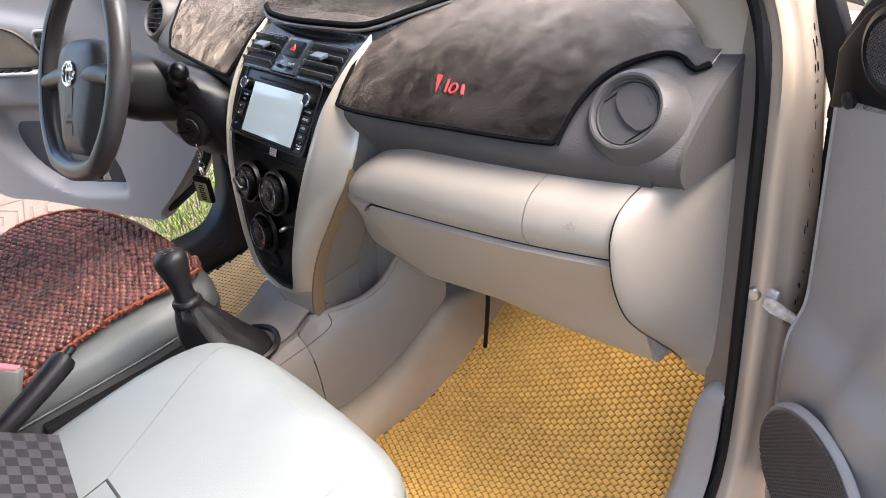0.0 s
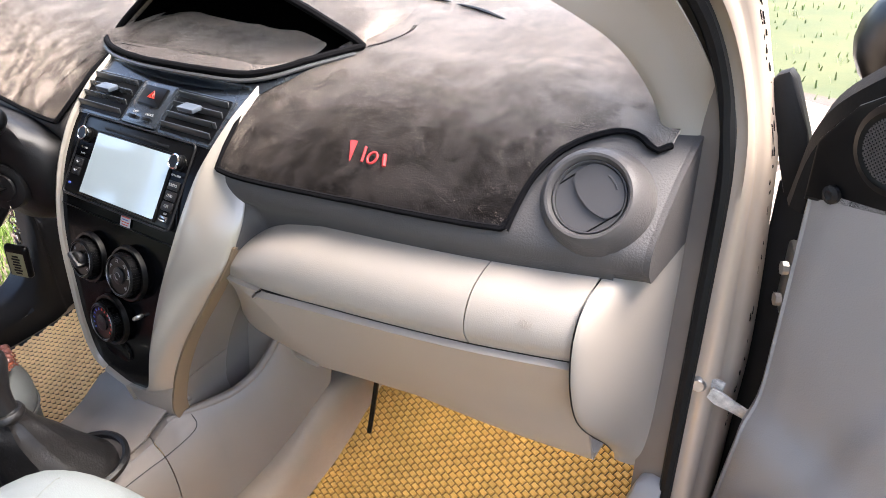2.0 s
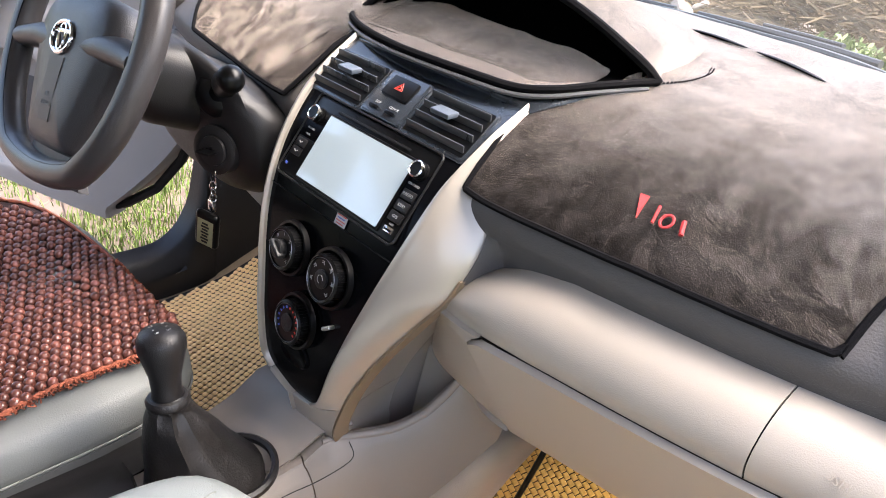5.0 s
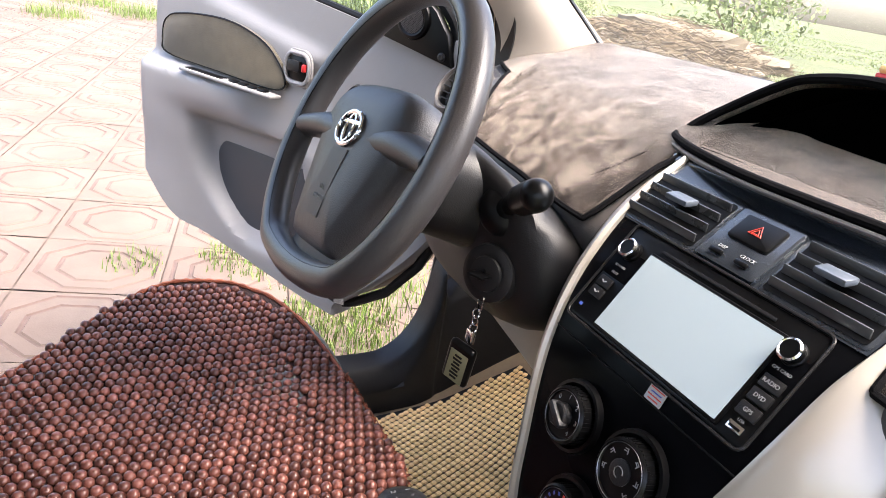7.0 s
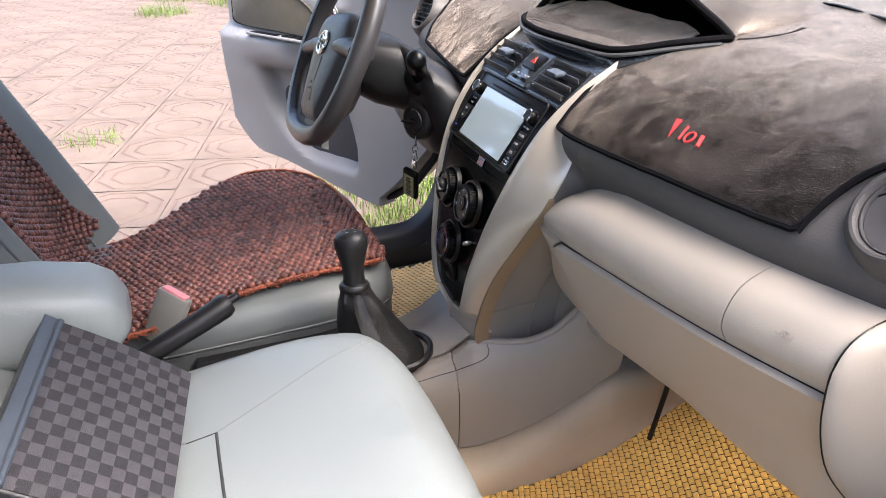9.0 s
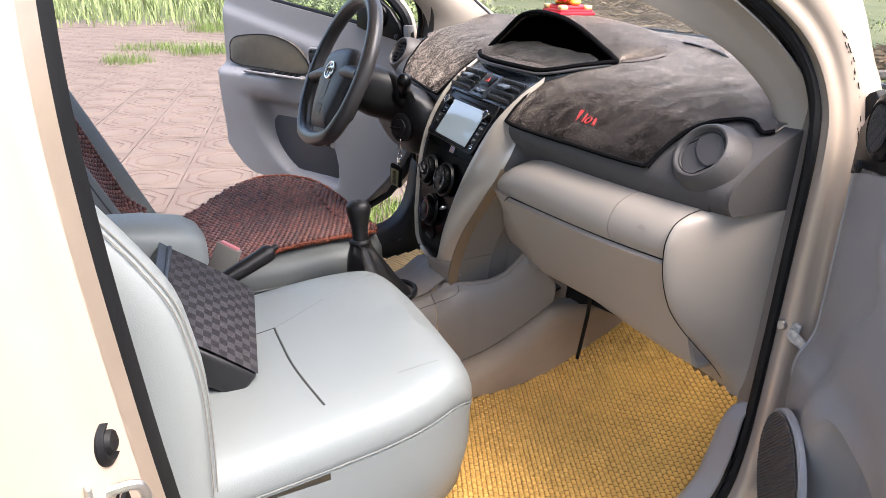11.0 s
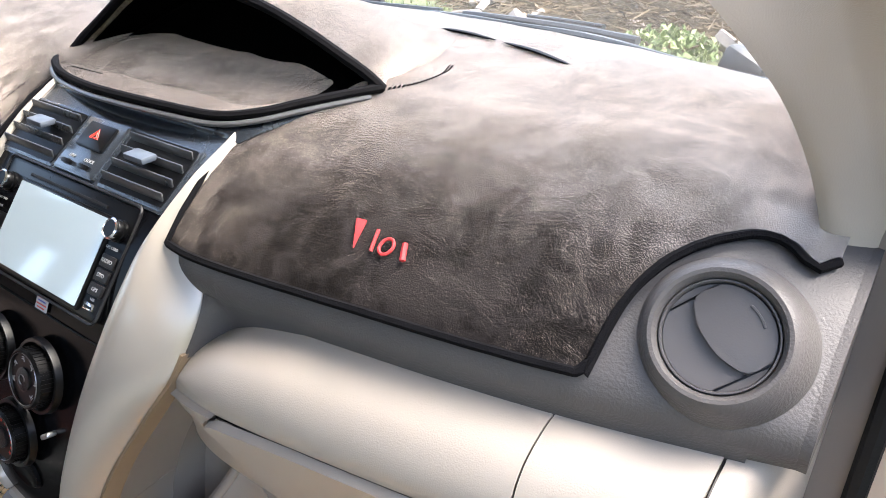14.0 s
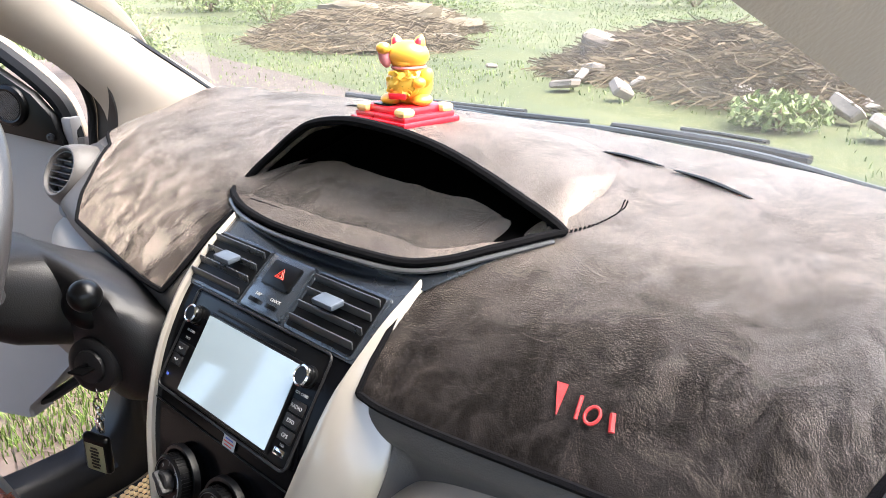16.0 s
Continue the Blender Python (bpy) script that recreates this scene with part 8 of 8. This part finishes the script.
R = random.Random(11)
tuft = []
for cx, cy, r, n, hg in ((-2.02, 0.10, 0.20, 420, 0.045), (-1.50, 0.26, 0.24, 900, 0.05), (-1.85, 0.40, 0.3, 900, 0.06), (-2.02, -0.28, 0.12, 110, 0.04), (-3.15, -0.95, 0.22, 200, 0.04), (-1.2, 0.45, 0.3, 400, 0.06), (-7.9, -0.6, 0.35, 400, 0.12), (-1.65, 0.75, 0.5, 700, 0.08), (-8.6, 0.3, 0.5, 700, 0.14), (-9.2, -0.3, 0.5, 500, 0.10), (-11.6, 0.9, 0.7, 900, 0.22)):
    for _ in range(n):
        a, q = R.uniform(0, 6.28), r * math.sqrt(R.random()) * R.uniform(0.6, 1)
        tuft.append((Vector((cx + q * math.cos(a), cy + q * math.sin(a), GROUND - 0.005)), hg * R.uniform(0.4, 1.2), 0.0022))
blades(tuft, M_TUFT, "grass_tufts", "bright green grass tufts growing beside the paving")
field = []
for _ in range(90000):
    x, y = R.uniform(-34, 14), R.uniform(3.2, 40)
    if R.random() > min(1, 11 / (y + 3)) or noise.noise(Vector((x * 0.25, y * 0.25, 3))) < -0.25:
        continue
    dist = math.hypot(x, y)
    field.append((Vector((x, y, gz(x, y))), R.uniform(0.02, 0.07), 0.003 + dist * 0.0007))
for _ in range(16000):
    x, y = R.uniform(-36, -12.6), R.uniform(-6, 6)
    dist = math.hypot(x, y)
    field.append((Vector((x, y, gz(x, y))), R.uniform(0.10, 0.36), 0.0035 + dist * 0.0007))
blades(field, M_GRASS, "long_grass", "long uneven green grass over the open ground")
straw = []
for cx, cy, r, n in ((-3.5, 9.0, 2.1, 2200), (-11.0, 9.5, 2.6, 2200), (-2.2, 7.6, 1.0, 500), (-13.5, 12.5, 3.0, 2000)):
    for _ in range(n):
        a, q = R.uniform(0, 6.28), r * math.sqrt(R.random())
        x, y = cx + q * math.cos(a), cy + q * math.sin(a) * 0.7
        hump = 0.5 * max(0, 1 - (q / r) ** 2)
        straw.append((Vector((x, y, gz(x, y) + hump * R.random())), R.uniform(0.06, 0.3), 0.005))
blades(straw, M_STRAW, "dry_brush", "heap of dry brown brush and cut stems")
verts, faces = [], []
for cx, cy, r, n in ((-3.5, 9.0, 2.2, 5200), (-11.0, 9.5, 2.6, 2600), (-2.2, 7.4, 1.1, 900), (-13.5, 12.5, 3.0, 2400)):
    for _ in range(n):
        a, q = R.uniform(0, 6.28), r * math.sqrt(R.random())
        x, y = cx + q * math.cos(a), cy + q * math.sin(a) * 0.7
        p = Vector((x, y, gz(x, y) + 0.03 + 0.62 * max(0, 1 - (q / r) ** 2) * R.uniform(0.6, 1.05)))
        b_ = R.uniform(0, 6.28)
        d = Vector((math.cos(b_), math.sin(b_), R.uniform(-0.35, 0.45))) * R.uniform(0.10, 0.42)
        w = Vector((0, 0, R.uniform(0.004, 0.013)))
        c_ = Vector((R.uniform(-0.05, 0.05), R.uniform(-0.05, 0.05), R.uniform(-0.04, 0.08)))
        k = len(verts)
        verts += [tuple(p - d - w), tuple(p - d + w), tuple(p + c_ - w), tuple(p + c_ + w), tuple(p + d), tuple(p + d + w)]
        faces += [(k, k + 2, k + 3, k + 1), (k + 2, k + 4, k + 5, k + 3)]
me = bpy.data.meshes.new("twigs")
me.from_pydata(verts, [], faces)
me.materials.append(M_STRAW)
tagged(new("twigs", me), "tangled dry twigs and stalks heaped on the ground", "twigs", kind="stuff")


def heap(cx, cy, r, hgt):
    b = bmesh.new()
    bmesh.ops.create_icosphere(b, subdivisions=4, radius=1.0)
    for v in b.verts:
        n = noise.noise(v.co * 2.3 + Vector((cx, cy, 0))) * 0.3 + noise.noise(v.co * 7) * 0.12
        v.co = Vector((v.co.x * r * (1 + n), v.co.y * r * 0.7 * (1 + n), v.co.z * hgt * (1 + 1.3 * n)))
        v.co += Vector((cx, cy, gz(cx, cy)))
    return b


for cx, cy, r, hg in ((-3.5, 9.0, 1.8, 0.42), (-11.2, 9.6, 2.4, 0.4), (-13.5, 12.6, 2.8, 0.6)):
    tagged(part("brush_mound", heap(cx, cy, r, hg), M_MOUND), "low mound of dry earth and brush", "mound", group="mounds")
k = 0
for _ in range(46):
    cx, cy = R.choice(((-4.4, 8.2), (-3.6, 7.6), (-2.4, 7.4), (-1.6, 7.8), (-3.0, 8.4), (0.2, 5.2)))
    x, y = cx + R.uniform(-1.3, 1.3), cy + R.uniform(-1.0, 1.0)
    sz = R.uniform(0.10, 0.34)
    b = rbox(sz, sz * R.uniform(0.5, 0.9), sz * R.uniform(0.2, 0.5), Matrix(), 0.02, 1)
    for v in b.verts:
        v.co *= 1 + 0.25 * noise.noise(v.co * 9 + Vector((k, 0, 0)))
    b.transform(Matrix.Translation((x, y, gz(x, y) + 0.06 + 0.12 * R.random())) @ Euler((R.uniform(-0.6, 0.6), R.uniform(-0.6, 0.6), R.uniform(0, 3))).to_matrix().to_4x4())
    k += 1
    tagged(part("rubble_block", b, M_RUBBLE, None, "", smooth=False), "broken pale concrete block among dry brush", "rubble", group="rubble blocks")
b = rbox(0.62, 0.4, 0.55, Matrix(), 0.05, 1)
for v in b.verts:
    v.co *= 1 + 0.3 * noise.noise(v.co * 3)
b.transform(pose(-4.7, 8.5, 0.30, 20, 15, 30))
tagged(part("boulder", b, M_RUBBLE, None, "", smooth=False), "large pale angular boulder", "boulder")
# bushes beyond
def bush(cx, cy, r, hgt, n):
    th = thing("bush", "loose green bush with gaps between the leaves", "bush", (cx, cy, gz(cx, cy)), group="bushes")
    tw = []
    for _ in range(9):
        a = R.uniform(0, 6.28)
        tw.append(tube([Vector((cx, cy, gz(cx, cy) - 0.05)), Vector((cx + 0.4 * r * math.cos(a), cy + 0.4 * r * math.sin(a), gz(cx, cy) + hgt * 0.5)), Vector((cx + 0.8 * r * math.cos(a), cy + 0.8 * r * math.sin(a), gz(cx, cy) + hgt * R.uniform(0.6, 0.95)))], lambda t: 0.03 * (1.1 - t), 5))
    part("stems", join(*tw), M_STRAW, th)
    verts, faces = [], []
    for _ in range(n):
        v = Vector((R.gauss(0, 1), R.gauss(0, 1), R.gauss(0, 1))).normalized() * R.uniform(0.35, 1.05)
        if noise.noise(v * 2.2 + Vector((cx, 0, 0))) < -0.15:
            continue
        p = Vector((v.x * r, v.y * r, hgt * 0.5 + v.z * hgt * 0.55))
        if p.z < 0:
            continue
        a, c = Vector((R.gauss(0, 1), R.gauss(0, 1), R.gauss(0, 1))).normalized() * (0.11 if r > 1.5 else 0.045), Vector((R.gauss(0, 1), R.gauss(0, 1), R.gauss(0, 1))).normalized() * (0.06 if r > 1.5 else 0.022)
        i = len(verts)
        verts += [tuple(p - a), tuple(p + c), tuple(p + a), tuple(p - c)]
        faces.append((i, i + 1, i + 2, i + 3))
    me = bpy.data.meshes.new("leaves")
    me.from_pydata(verts, [], faces)
    me.materials.append(M_GRASS)
    o = new("leaves", me)
    o.parent = th
    tagged(o, kind="stuff")


for cx, cy, r, hg, n in ((-24, 14, 2.4, 2.6, 2600), (-19, 20, 2.6, 2.4, 2600), (-30, 6, 3, 3, 2600), (-12, 27, 3, 2.4, 2600), (-4, 28, 3, 2.2, 2400), (5, 26, 3, 2.4, 2200), (-27, -1, 2.6, 2.4, 2200), (-17.5, 12, 1.0, 0.9, 2500), (-10.2, 2.2, 0.8, 0.7, 2200), (-9.9, 4.2, 0.9, 0.9, 2500), (-2.2, 9.3, 0.5, 0.35, 1500), (-1.6, 6.2, 0.42, 0.3, 1600)):
    bush(cx, cy, r, hg, n)
